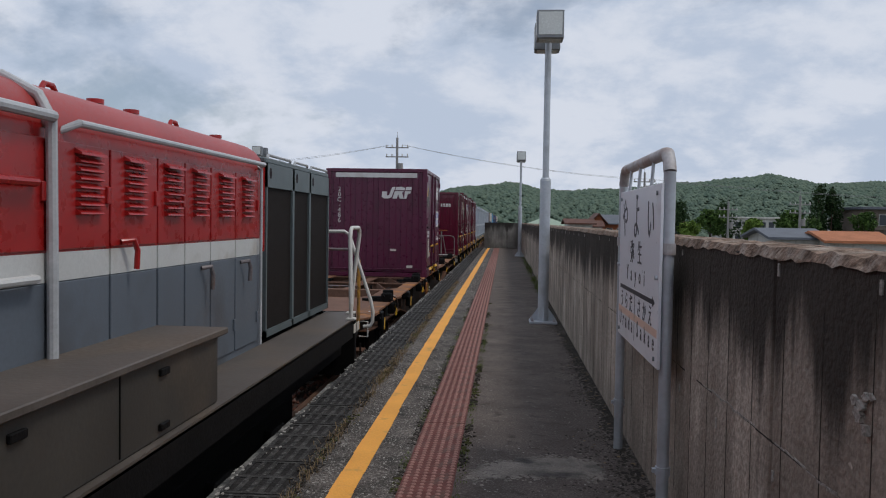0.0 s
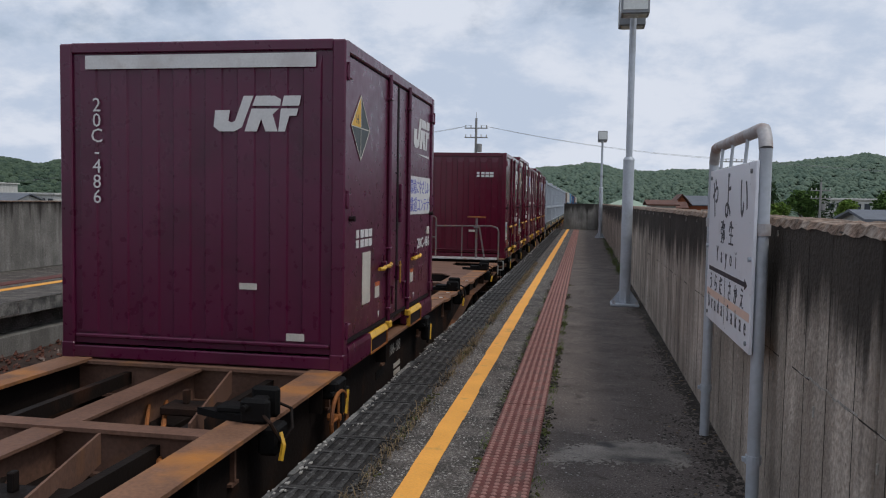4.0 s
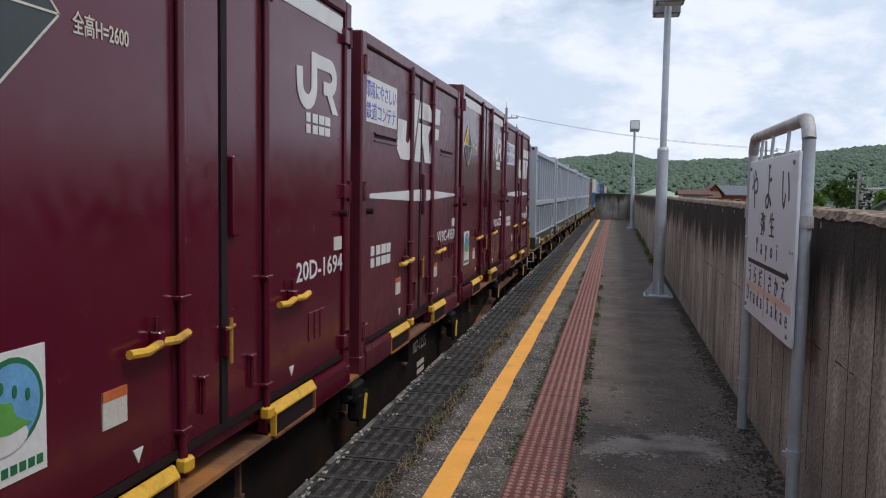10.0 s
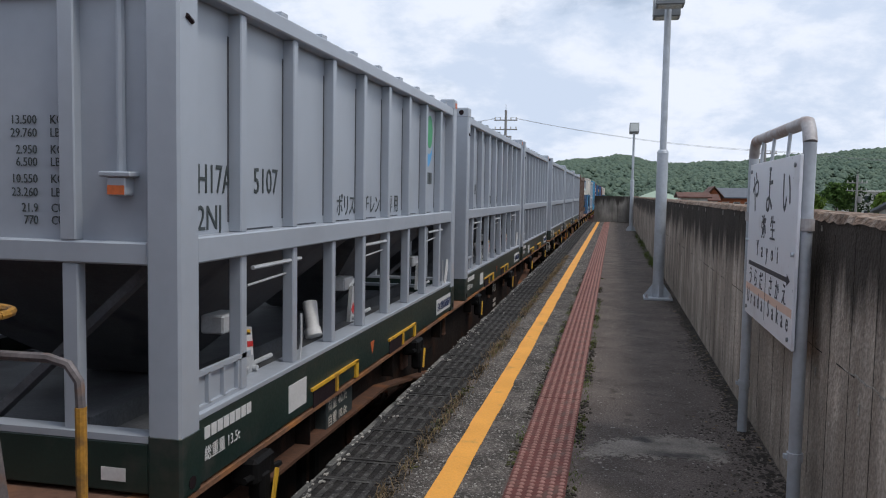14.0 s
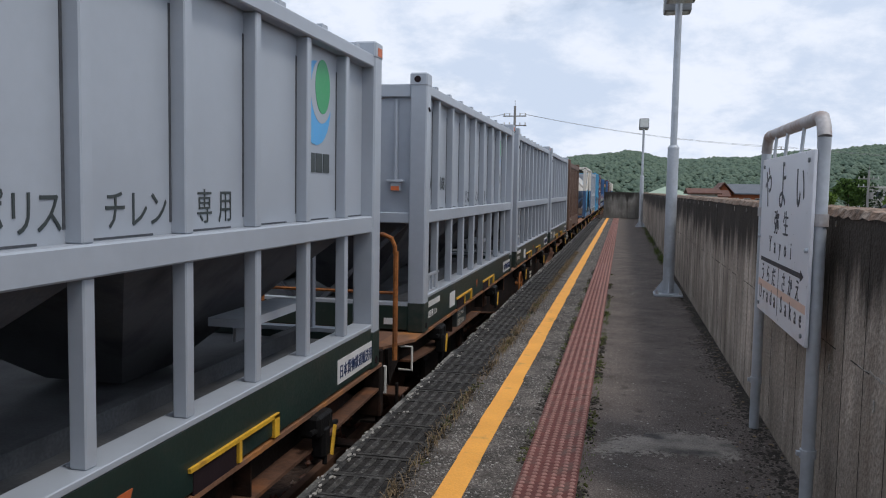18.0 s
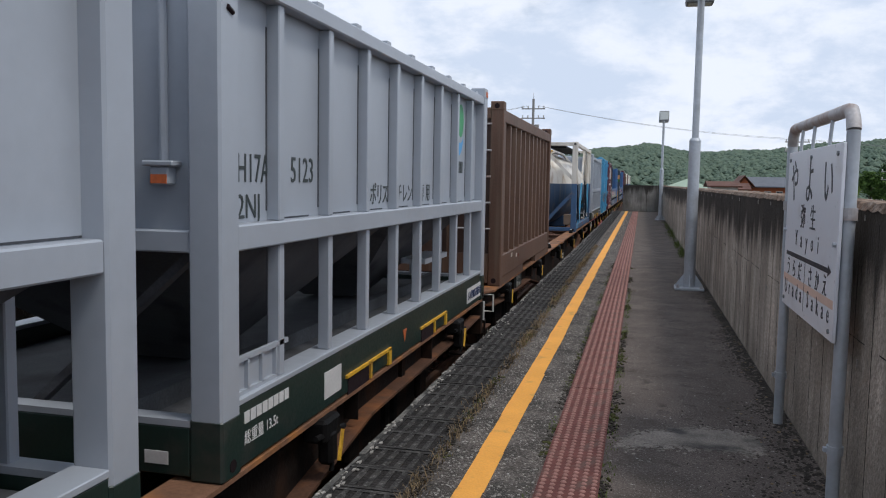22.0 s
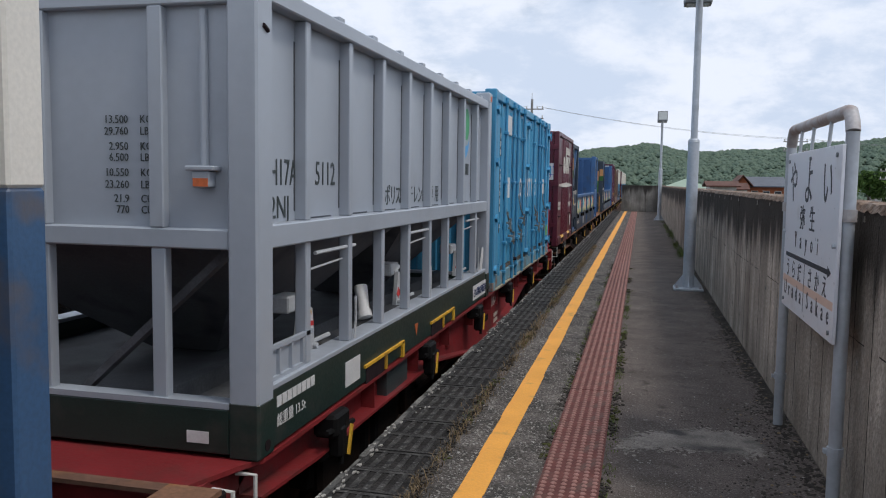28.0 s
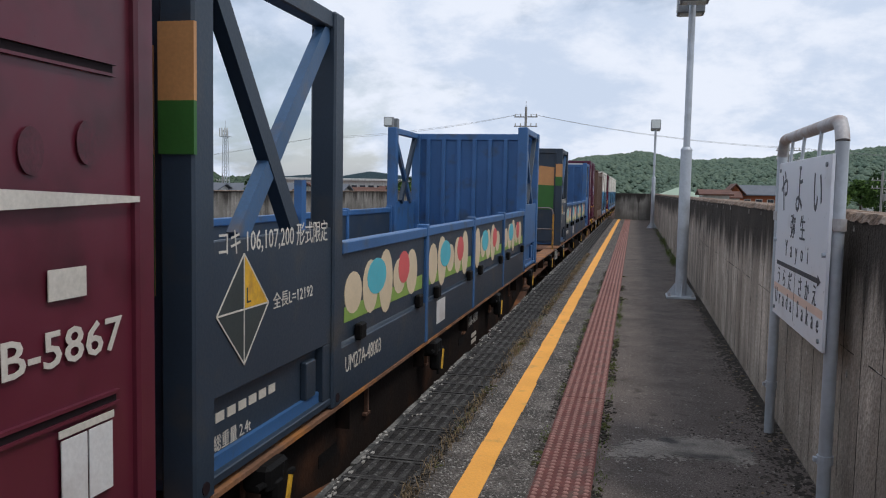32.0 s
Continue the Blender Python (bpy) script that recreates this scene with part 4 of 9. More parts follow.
def block_house(name, u0, u1, d, top, label, wall_m=M_RENDER_WHITE, n=10, deep=9.0, floors=2):
    """A long flat-roofed building with rows of windows, seen from the platform."""
    x0, x1 = u0 * d, u1 * d
    t = thing(name, label, "building", pose((x0 + x1) / 2, d, -6))
    w, e = (x1 - x0) / 2, top + 6
    part("wall", Shape().box(-w, w, 0, deep, 0, e - 0.35), wall_m, t)
    part("roof_slab", Shape().box(-w - 0.4, w + 0.4, -0.5, deep + 0.4, e - 0.35, e, 0.04), M_RENDER_WHITE if wall_m is M_RENDER_WHITE else M_TILE_GREY, t)
    for k in range(floors):
        z = e - 2.4 - k * 2.9
        if z < 0.5:
            break
        part("ledge", Shape().box(-w, w, -0.35, 0.05, z - 0.5, z - 0.35), wall_m, t)
        for i in range(n):
            x = -w + (i + 0.5) * 2 * w / n
            p = part("window", Shape().box(x - w / n * 0.72, x + w / n * 0.72, -0.05, 0.05, z, z + 1.45), M_RENDER_WHITE, t)
            part("pane", Shape().box(x - w / n * 0.64, x + w / n * 0.64, -0.08, -0.04, z + 0.08, z + 1.37), M_PANE, p)
    return t


block_house("school_building", 0.268, 0.425, 170, 3.2, "long white flat-roofed building with strip windows", n=16)
block_house("apartment_building", 0.429, 0.52, 105, 4.05, "taupe concrete building with a flat roof", M_RENDER_TAUPE, n=6)
gable("house", 19.5, 23.0, 60, 66, 0.7, 1.15, M_RENDER_WHITE, M_TILE_GREY, "house with a low grey roof")
gable("house", 22.6, 26.5, 58, 63, 0.55, 1.0, M_RENDER_WHITE, M_TILE_ORANGE, "house with an orange tiled roof")
gable("house", 3.5, 9.2, 118, 126, 1.0, 2.35, M_RENDER_WHITE, M_TILE_GREEN, "house with a pale green hipped roof", along="hip")
gable("house", 8.6, 11.8, 108, 114, 1.45, 1.85, M_RENDER_WHITE, M_TILE_BROWN, "low house with a brown roof")
gable("house", 15.4, 17.6, 142, 150, 1.5, 3.05, M_RENDER_BROWN, M_TILE_BROWN, "brick-red gabled house with a brown roof", along="y", windows=1)
gable("house", 17.7, 23.2, 144, 152, 1.45, 2.85, M_RENDER_BROWN, M_TILE_GREY, "brick-red house with a dark grey roof")
gable("house", 25.0, 33.0, 150, 158, 1.4, 2.4, M_RENDER_WHITE, M_TILE_BROWN, "white house with a brown roof")
gable("house", 12.0, 15.0, 125, 131, 1.0, 1.7, M_RENDER_WHITE, M_TILE_BROWN, "house with a weathered brown roof")
block_house("office_building", -0.452, -0.20, 120, 2.75, "two-storey white office building with dark windows", n=22)
block_house("factory", -0.605, -0.535, 140, 1.75, "low white factory shed", n=6)
block_house("factory", -0.67, -0.64, 130, 1.85, "small white flat-roofed shed", n=3)
block_house("factory", -1.0, -0.715, 130, 1.6, "long low white factory shed", n=24)
block_house("factory", -0.86, -0.81, 190, 4.2, "white works building above the sheds", n=5)
gable("house", -32.2, -29.6, 74, 79, 0.9, 1.65, M_RENDER_WHITE, M_TILE_BROWN, "small house with a red-brown roof", along="y", windows=1)
for i in range(14):
    u = random.uniform(-0.95, -0.25)
    d = random.uniform(95, 118)
    gable("house", u * d - 4, u * d + 4, d, d + 7, 0.2, random.uniform(1.2, 1.7), M_RENDER_WHITE, random.choice((M_TILE_GREY, M_TILE_BROWN)), "small house with a tiled roof behind the wall")


def tree(x, y, top, radius, m, n, label, tall=1.0):
    """Trunk, limbs and a crown of leaf tufts in several lobes."""
    t = thing("tree", label, "tree", pose(x, y, -6))
    h = top + 6
    part("trunk", Shape().tube([(0, 0, 0), (0.05, 0.02, h * 0.35), (0, 0.05, h * 0.8)], 0.16 + radius * 0.05, 8, 0.04), M_BARK, t)
    for i in range(5):
        a = random.uniform(0, 6.28)
        part("limb", Shape().tube([(0, 0, h * 0.35 + i * 0.1 * h), (0.4 * radius * math.cos(a), 0.4 * radius * math.sin(a), h * 0.45 + i * 0.1 * h)], 0.07, 6, 0.02), M_BARK, t)
    s = Shape()
    lobes = [(random.gauss(0, 0.45) * radius, random.gauss(0, 0.45) * radius, h - radius * tall * random.uniform(0.4, 1.7), random.uniform(0.4, 0.7) * radius) for _ in range(9)]
    lobes.append((0, 0, h - radius * 0.5 * tall, radius * 0.5))
    for _ in range(n):
        lx, ly, lz, lr = random.choice(lobes)
        v = Vector((random.gauss(0, 1), random.gauss(0, 1), random.gauss(0, 1))).normalized() * lr * random.uniform(0.6, 1.05)
        c = Vector((lx + v.x, ly + v.y, min(h, lz + v.z * tall)))
        r = random.uniform(0.12, 0.3) * (0.5 + radius * 0.22)
        a, b = Vector((random.gauss(0, 1), random.gauss(0, 1), random.gauss(0, 1))).normalized() * r, Vector((random.gauss(0, 1), random.gauss(0, 1), random.gauss(0, 1))).normalized() * r
        s.add([c - a, c + b * 0.7, c + a, c - b * 0.7], [(0, 1, 2, 3)])
    part("crown", s, m, t, "leafy crown")
    return t


tree(41.6, 110, 7.0, 1.2, M_CROWN_DARK, 3600, "tall dense dark green tree", 3.2)
tree(43.1, 110, 6.7, 1.1, M_CROWN_DARK, 3200, "tall dark columnar tree", 3.2)
tree(23.7, 110, 4.9, 1.3, M_CROWN_DARK, 2000, "dark green tree beside the houses", 2.2)
tree(29.7, 112, 4.8, 1.4, M_CROWN_DARK, 2000, "dark green tree behind a rounded one", 2.0)
tree(23.8, 95, 3.2, 1.4, M_CROWN, 2200, "rounded green garden tree")
tree(24.0, 80, 2.2, 1.2, M_CROWN_BRIGHT, 2200, "bright green rounded tree before the white building")
tree(34.7, 100, 3.35, 2.0, M_CROWN, 2600, "broad leafy green tree in front of the school")
tree(40.9, 95, 3.2, 1.0, M_CROWN, 1600, "rounded green tree by the taupe building")
tree(21.0, 92, 1.9, 1.2, M_CROWN_BRIGHT, 1400, "bright green shrub over the wall")
tree(-28.0, 100, 2.9, 2.6, M_CROWN, 1500, "green tree behind the far wall")
tree(-31.0, 104, 2.4, 2.2, M_CROWN_DARK, 1300, "dark green tree behind the far wall")
tree(-47.0, 96, 2.3, 2.6, M_CROWN_DARK, 1400, "dark tree near the factory")
for i in range(10):
    u, d = random.uniform(-0.95, -0.45), random.uniform(200, 280)
    tree(u * d, d, random.uniform(1.8, 3.2), 3.5, M_CROWN_DARK, 500, "far green tree at the foot of the hill")


def utility_pole(x, y, top, arms=2, label="grey concrete utility pole with crossarms and insulators"):
    t = thing("utility_pole", label, "pole", pose(x, y, -6))
    h = top + 6
    part("pole", Shape().tube([(0, 0, 0), (0, 0, h)], 0.17, 10, 0.1), M_POLE, t)
    for k in range(arms):
        z = h - 0.9 - k * 0.8
        arm = part("crossarm", Shape().box(-1.0, 1.0, -0.05, 0.05, z, z + 0.09), M_POLE, t)
        for sx in (-0.9, -0.45, 0.45, 0.9):
            part("insulator", Shape().rod((sx, 0, z + 0.09), (sx, 0, z + 0.3), 0.05, 8), M_RENDER_WHITE, arm)
    part("transformer", Shape().rod((0.3, 0, h - 2.9), (0.3, 0, h - 2.2), 0.22, 10), M_POLE, t)
    part("spike", Shape().rod((0, 0, h), (0, 0, h + 0.5), 0.02, 5), M_POLE, t)
    return t


PA, PB, PC = (-9.2, 70, 8.6), (-29.7, 75, 6.9), (13.0, 76, 6.2)
utility_pole(*PA)
utility_pole(*PB)
utility_pole(*PC)
utility_pole(24.4, 90, 4.0)
utility_pole(28.4, 80, 4.4)
utility_pole(25.2, 100, 2.6, 1)
utility_pole(-33.0, 68, 3.2, 1)
utility_pole(-68.0, 112, 4.2)
utility_pole(-57.0, 105, 2.8, 1)


def cable(a, b, sag, label):
    pts = [(a[0] + (b[0] - a[0]) * f, a[1] + (b[1] - a[1]) * f, a[2] + (b[2] - a[2]) * f - 4 * sag * f * (1 - f)) for f in np.linspace(0, 1, 17)]
    tagged(part("power_cable", Shape().tube(pts, 0.011, 5), M_WIRE), label, "cable", "power cables")


for dz, dx in ((0.0, 0.45), (-0.12, 0.9)):
    up = -0.6 + dz
    cable((PA[0] + dx, PA[1], PA[2] + up), (PC[0] + dx, PC[1], PC[2] + up), 0.45, "thin grey power cable between utility poles")
    cable((PA[0] - dx, PA[1], PA[2] + up), (PB[0] + dx, PB[1], PB[2] + up), 0.35, "thin grey power cable over the tracks")
    cable((PB[0] - dx, PB[1], PB[2] + up), (-75.0, 96, 3.6 + up), 0.4, "thin grey power cable over the town")
    cable((PC[0] + dx, PC[1], PC[2] + up), (60.0, 90, 5.0 + up), 0.5, "thin grey power cable above the roofs")

tower = thing("radio_tower", "slender grey lattice radio mast with aerials", "tower", pose(-0.541 * 240, 240, -6))
TH = 25.0
for sx in (-1, 1):
    for sy in (-1, 1):
        part("leg", Shape().rod((sx * 1.0, sy * 1.0, 0), (sx * 0.55, sy * 0.55, TH), 0.11, 6), M_GALV, tower)
for k in range(12):
    za, zb = TH * k / 12, TH * (k + 1) / 12
    ra, rb = 1.0 - 0.45 * k / 12, 1.0 - 0.45 * (k + 1) / 12
    for sy in (-1, 1):
        part("brace", Shape().rod((-ra, sy * ra, za), (rb, sy * rb, zb), 0.06, 5), M_GALV, tower)
        part("brace", Shape().rod((ra, sy * ra, za), (-rb, sy * rb, zb), 0.06, 5), M_GALV, tower)
part("deck_ring", Shape().box(-1.4, 1.4, -1.4, 1.4, TH - 2.2, TH - 2.0), M_GALV, tower)
for sx in (-1.3, -0.5, 0.5, 1.3):
    part("aerial", Shape().box(sx - 0.15, sx + 0.15, -1.5, -1.3, TH - 2.0, TH + 0.6), M_RENDER_WHITE, tower)
part("mast_tip", Shape().rod((0, 0, TH), (0, 0, TH + 3), 0.06, 5), M_GALV, tower)

# ---- train: materials ----
M_MAROON = mat("maroon_paint", (0.088, 0.004, 0.017), 0.2, vary=0.02, scale=1.5, fine=9, bump=0.012, stain=(0.072, 0.004, 0.013), amount=0.25, stain_scale=1.3)
M_SCUFF = mat("scuffed_maroon", (0.072, 0.013, 0.022), 0.45, vary=0.25, scale=14)
M_MAROON_OLD = mat("weathered_maroon", (0.1, 0.014, 0.027), 0.36, vary=0.06, scale=1.2, fine=12, bump=0.02, stain=(0.05, 0.007, 0.013), amount=0.25, stain_scale=2.6)
M_PURPLE = mat("purple_maroon", (0.085, 0.007, 0.034), 0.32, vary=0.05, scale=1.5, fine=12, bump=0.02, stain=(0.05, 0.006, 0.02), amount=0.25, stain_scale=1.4)
M_ROD_SHADE = mat("channel_shade_paint", (0.05, 0.004, 0.011), 0.45, vary=0.15, scale=2)
M_SEAL = mat("door_seal", (0.02, 0.012, 0.014), 0.7, vary=0.2)
M_WHITE = mat("white_decal", (0.62, 0.61, 0.6), 0.5, vary=0.06, scale=4, stain=(0.45, 0.4, 0.38), amount=0.2)
M_WHITE_OLD = mat("yellowed_decal", (0.55, 0.51, 0.45), 0.55, vary=0.1, scale=4)
M_NAVY_INK = mat("navy_lettering", (0.02, 0.04, 0.11), 0.5, vary=0.05)
M_BLUE_INK = mat("blue_lettering", (0.09, 0.1, 0.42), 0.5, vary=0.05)
M_HANDLE = mat("yellow_handle", (0.68, 0.38, 0.03), 0.5, vary=0.12, scale=9, stain=(0.3, 0.14, 0.04), amount=0.25, stain_scale=9)
M_REDTAG = mat("red_tag_paint", (0.5, 0.02, 0.02), 0.5)
M_ORANGE = mat("orange_tag", (0.55, 0.13, 0.04), 0.5)
M_LEAF_DECAL = mat("green_decal", (0.1, 0.3, 0.06), 0.5)
M_DECAL_RING = mat("deep_green_decal", (0.015, 0.13, 0.05), 0.5)
M_GLOBE_DECAL = mat("blue_decal", (0.12, 0.3, 0.5), 0.5)
M_GREY_DECAL = mat("dark_decal", (0.035, 0.045, 0.045), 0.5)
M_SILVER = mat("silver_grey_paint", (0.36, 0.39, 0.435), 0.38, 0.05, vary=0.03, scale=1.2, fine=14, bump=0.02, stain=(0.32, 0.345, 0.385), amount=0.3, stain_scale=1.0)
M_SEAM = mat("dark_seam", (0.07, 0.075, 0.085), 0.7, vary=0.2, scale=6)
# hopper floor: grime stains on a grey that carries the shade inside the frame
M_HOPPER_FLOOR = mat("shade_grey_floor", (0.1, 0.104, 0.112), 0.7, vary=0.2, scale=3, stain=(0.05, 0.05, 0.053), amount=0.35, stain_scale=2)
# inside of the hoppers: stained grey with the shade under the bin painted in
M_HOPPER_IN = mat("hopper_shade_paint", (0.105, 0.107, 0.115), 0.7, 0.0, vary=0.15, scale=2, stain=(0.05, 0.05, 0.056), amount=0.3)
M_GREEN = mat("dark_green_paint", (0.012, 0.028, 0.023), 0.4, vary=0.15, scale=3, stain=(0.05, 0.05, 0.045), amount=0.2, stain_scale=5)
M_DECK = mat("rusty_deck", (0.155, 0.085, 0.06), 0.75, vary=0.18, scale=2, fine=30, bump=0.15, stain=(0.26, 0.115, 0.045), amount=0.1, stain_scale=2.2)
M_FLANGE = mat("rusty_flange", (0.2, 0.105, 0.065), 0.75, vary=0.2, scale=2.5, fine=40, bump=0.2, stain=(0.42, 0.17, 0.045), amount=0.42, stain_scale=2.4)
M_FRAME = mat("rusty_black_frame", (0.013, 0.009, 0.0075), 0.75, vary=0.25, scale=3, fine=40, bump=0.15, stain=(0.05, 0.022, 0.012), amount=0.3, stain_scale=2.5)
M_LOWFLANGE = mat("streaked_lower_flange", (0.1, 0.052, 0.034), 0.75, vary=0.25, scale=2.5, fine=40, bump=0.15, stain=(0.26, 0.1, 0.035), amount=0.35, stain_scale=2)
M_RUST = mat("bright_rust", (0.3, 0.11, 0.035), 0.8, vary=0.25, scale=5, fine=50, bump=0.2, stain=(0.13, 0.06, 0.04), amount=0.4, stain_scale=4)
M_BLACK = mat("black_iron", (0.006, 0.0055, 0.0055), 0.7, 0.0, vary=0.3, scale=6, fine=60, bump=0.15)
M_REDFRAME = mat("red_wagon_paint", (0.2, 0.018, 0.02), 0.5, vary=0.15, scale=3, fine=40, bump=0.06, stain=(0.1, 0.03, 0.025), amount=0.35, stain_scale=3)
M_RAILRED = mat("red_handrail", (0.33, 0.015, 0.025), 0.4, vary=0.1, scale=6)
M_RAILGREY = mat("grey_handrail", (0.16, 0.14, 0.14), 0.55, 0.2, vary=0.2, scale=8, stain=(0.25, 0.12, 0.05), amount=0.3, stain_scale=8)
M_RAILYEL = mat("worn_yellow_rail", (0.4, 0.2, 0.03), 0.6, vary=0.25, scale=10, stain=(0.1, 0.06, 0.04), amount=0.4, stain_scale=8)
M_BROWN = mat("brown_container_paint", (0.115, 0.06, 0.038), 0.6, vary=0.15, scale=1.2, fine=40, bump=0.08, stain=(0.14, 0.09, 0.06), amount=0.4, stain_scale=2, streak=True)
# streaked brown of the recessed plates, darkened for the shade between ribs
M_BROWN_DK = mat("shaded_recess_brown", (0.062, 0.033, 0.024), 0.65, vary=0.2, scale=1.5, fine=40, bump=0.08, stain=(0.09, 0.055, 0.04), amount=0.4, stain_scale=1.6, streak=True)
M_TANKWHITE = mat("cream_tank_paint", (0.68, 0.64, 0.57), 0.4, vary=0.06, scale=1.5, stain=(0.4, 0.29, 0.19), amount=0.3, stain_scale=1.4, streak=True)
M_TANKBLUE = mat("navy_tank_paint", (0.024, 0.055, 0.105), 0.4, vary=0.12, scale=1.5, stain=(0.07, 0.08, 0.09), amount=0.4, stain_scale=1.3, streak=True)
M_FRAMEBLUE = mat("blue_frame_paint", (0.04, 0.095, 0.19), 0.45, vary=0.12, scale=3, stain=(0.12, 0.1, 0.09), amount=0.25, stain_scale=4)
M_SKYBLUE = mat("faded_sky_blue", (0.06, 0.29, 0.48), 0.48, vary=0.08, scale=1.5, fine=40, bump=0.05, stain=(0.03, 0.16, 0.31), amount=0.35, stain_scale=1.8, streak=True)
M_TAN = mat("tan_paint", (0.27, 0.19, 0.13), 0.6, vary=0.12, scale=5)
M_WORNCATCH = mat("worn_catch_steel", (0.2, 0.22, 0.22), 0.55, 0.3, vary=0.3, scale=14, stain=(0.12, 0.06, 0.03), amount=0.35, stain_scale=12)
M_CREAMEDGE = mat("chipped_cream_edge", (0.4, 0.37, 0.28), 0.7, vary=0.2, scale=6, stain=(0.25, 0.12, 0.06), amount=0.4, stain_scale=6)
M_RUSTGREY = mat("grimy_strip", (0.12, 0.095, 0.075), 0.75, vary=0.3, scale=5, stain=(0.05, 0.16, 0.24), amount=0.3, stain_scale=4)
M_SKYRUST = mat("worn_blue_sill", (0.17, 0.33, 0.4), 0.7, vary=0.2, scale=4, stain=(0.25, 0.12, 0.06), amount=0.45, stain_scale=5)
M_OPENBLUE = mat("dark_slate_blue", (0.022, 0.036, 0.056), 0.5, vary=0.12, scale=2, stain=(0.05, 0.05, 0.05), amount=0.2, stain_scale=3)
M_OPENBLUE2 = mat("faded_mid_blue", (0.035, 0.11, 0.26), 0.5, vary=0.12, scale=2, stain=(0.05, 0.07, 0.1), amount=0.25, stain_scale=3)
M_CREAM = mat("cream_picture", (0.62, 0.5, 0.34), 0.55, vary=0.06)
M_PICGREEN = mat("grass_picture", (0.22, 0.34, 0.07), 0.55, vary=0.1)
M_PICTEAL = mat("teal_picture", (0.08, 0.42, 0.5), 0.55, vary=0.06)
M_PICRED = mat("coral_picture", (0.6, 0.1, 0.1), 0.55, vary=0.06)
M_PICORANGE = mat("tan_picture", (0.5, 0.24, 0.09), 0.55, vary=0.08)
M_PICDKGREEN = mat("leaf_picture", (0.03, 0.12, 0.02), 0.55, vary=0.08)
M_LOCORED = mat("locomotive_red", (0.33, 0.011, 0.01), 0.3, vary=0.05, scale=2, fine=12, bump=0.012, stain=(0.24, 0.011, 0.01), amount=0.2, stain_scale=1.5)
M_LOCOROOF = mat("roof_red_dull", (0.35, 0.04, 0.035), 0.45, vary=0.1, scale=2)
M_LOCOGREY = mat("locomotive_grey", (0.11, 0.13, 0.155), 0.42, vary=0.1, scale=1.5, fine=40, bump=0.02, stain=(0.07, 0.07, 0.075), amount=0.35, stain_scale=1.6)
M_LOCOWHITE = mat("locomotive_white_band", (0.55, 0.55, 0.53), 0.4, vary=0.06, scale=2, stain=(0.35, 0.31, 0.26), amount=0.25)
M_WALKWAY = mat("walkway_plate", (0.1, 0.083, 0.07), 0.6, 0.1, vary=0.2, scale=2, fine=30, bump=0.1, stain=(0.12, 0.09, 0.065), amount=0.4, stain_scale=1.5)
M_BOXDARK = mat("sooty_locker", (0.06, 0.055, 0.048), 0.55, 0.2, vary=0.2, scale=1.5, fine=40, bump=0.05, stain=(0.1, 0.08, 0.06), amount=0.4, stain_scale=1.5)
M_PIPE = mat("pale_pipe_paint", (0.42, 0.43, 0.44), 0.4, vary=0.1, scale=5)
M_MESH = mat("radiator_mesh", (0.015, 0.011, 0.009), 0.75, 0.0, vary=0.3, scale=40, fine=160, bump=0.4)
M_FRAMEGREY = mat("radiator_frame", (0.1, 0.125, 0.13), 0.45, vary=0.12, scale=3)
M_RAILWHITE = mat("white_handrail", (0.6, 0.58, 0.54), 0.45, vary=0.06, scale=6, stain=(0.35, 0.28, 0.2), amount=0.2, stain_scale=8)

DECK_Z = 0.12
TRAIN = []                                        # (thing, its front along the train, its height)


def rolls(ob, s, z):
    TRAIN.append((ob, s, z))
    ob.matrix_basis = pose(XC, s, z)
    return ob


def side_poly(name, poly, x, parent, m, label="", d=0.003):
    """A thin plate on a side that faces +x; poly in y, z."""
    return part(name, Shape().prism(poly, "x", x - 0.001, x + d), m, parent, label)


def front_poly(name, poly, y, parent, m, label="", d=0.003):
    return part(name, Shape().prism(poly, "y", y - d, y + 0.001), m, parent, label)


def side_words(words, y, z, size, x, parent, m, squeeze=1.0, align="LEFT", bold=0.0):
    return part("lettering", text_mesh(words, size, 0.001, align, squeeze, bold), m, parent, at=faces_x(y, z, x + 0.001))


def front_words(words, x, z, size, y, parent, m, squeeze=1.0, align="LEFT", bold=0.0):
    return part("lettering", text_mesh(words, size, 0.001, align, squeeze, bold), m, parent, at=pose(x, y - 0.001, z))


def slant(y, z, w, h, lean):
    return [(y, z), (y + w, z), (y + w + lean, z + h), (y + lean, z + h)]


def big_mark(parent, y0, y1, z0, z1, x, m, put=side_poly):
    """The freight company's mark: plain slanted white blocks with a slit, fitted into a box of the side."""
    blocks = (((0.02, 0.6), (0.0, 0.14), (0.07, 0.0), (0.24, 0.0), (0.33, 0.12), (0.46, 1.0), (0.35, 1.0), (0.25, 0.3), (0.21, 0.25), (0.17, 0.3), (0.19, 0.6)),
              ((0.49, 1.0), (0.70, 1.0), (0.775, 0.9), (0.765, 0.72), (0.45, 0.72)), ((0.44, 0.64), (0.75, 0.64), (0.68, 0.48), (0.735, 0.0), (0.6, 0.0), (0.55, 0.36), (0.5, 0.0), (0.36, 0.0)),
              ((0.81, 1.0), (1.0, 1.0), (0.98, 0.72), (0.785, 0.72)), ((0.775, 0.64), (0.97, 0.64), (0.95, 0.44), (0.87, 0.44), (0.82, 0.0), (0.745, 0.0)))
    for i, q in enumerate(blocks):
        put("mark", [(y0 + u * (y1 - y0), z0 + v * (z1 - z0)) for u, v in q], x, parent, m, "plain white slanted block" if i == 0 else "")


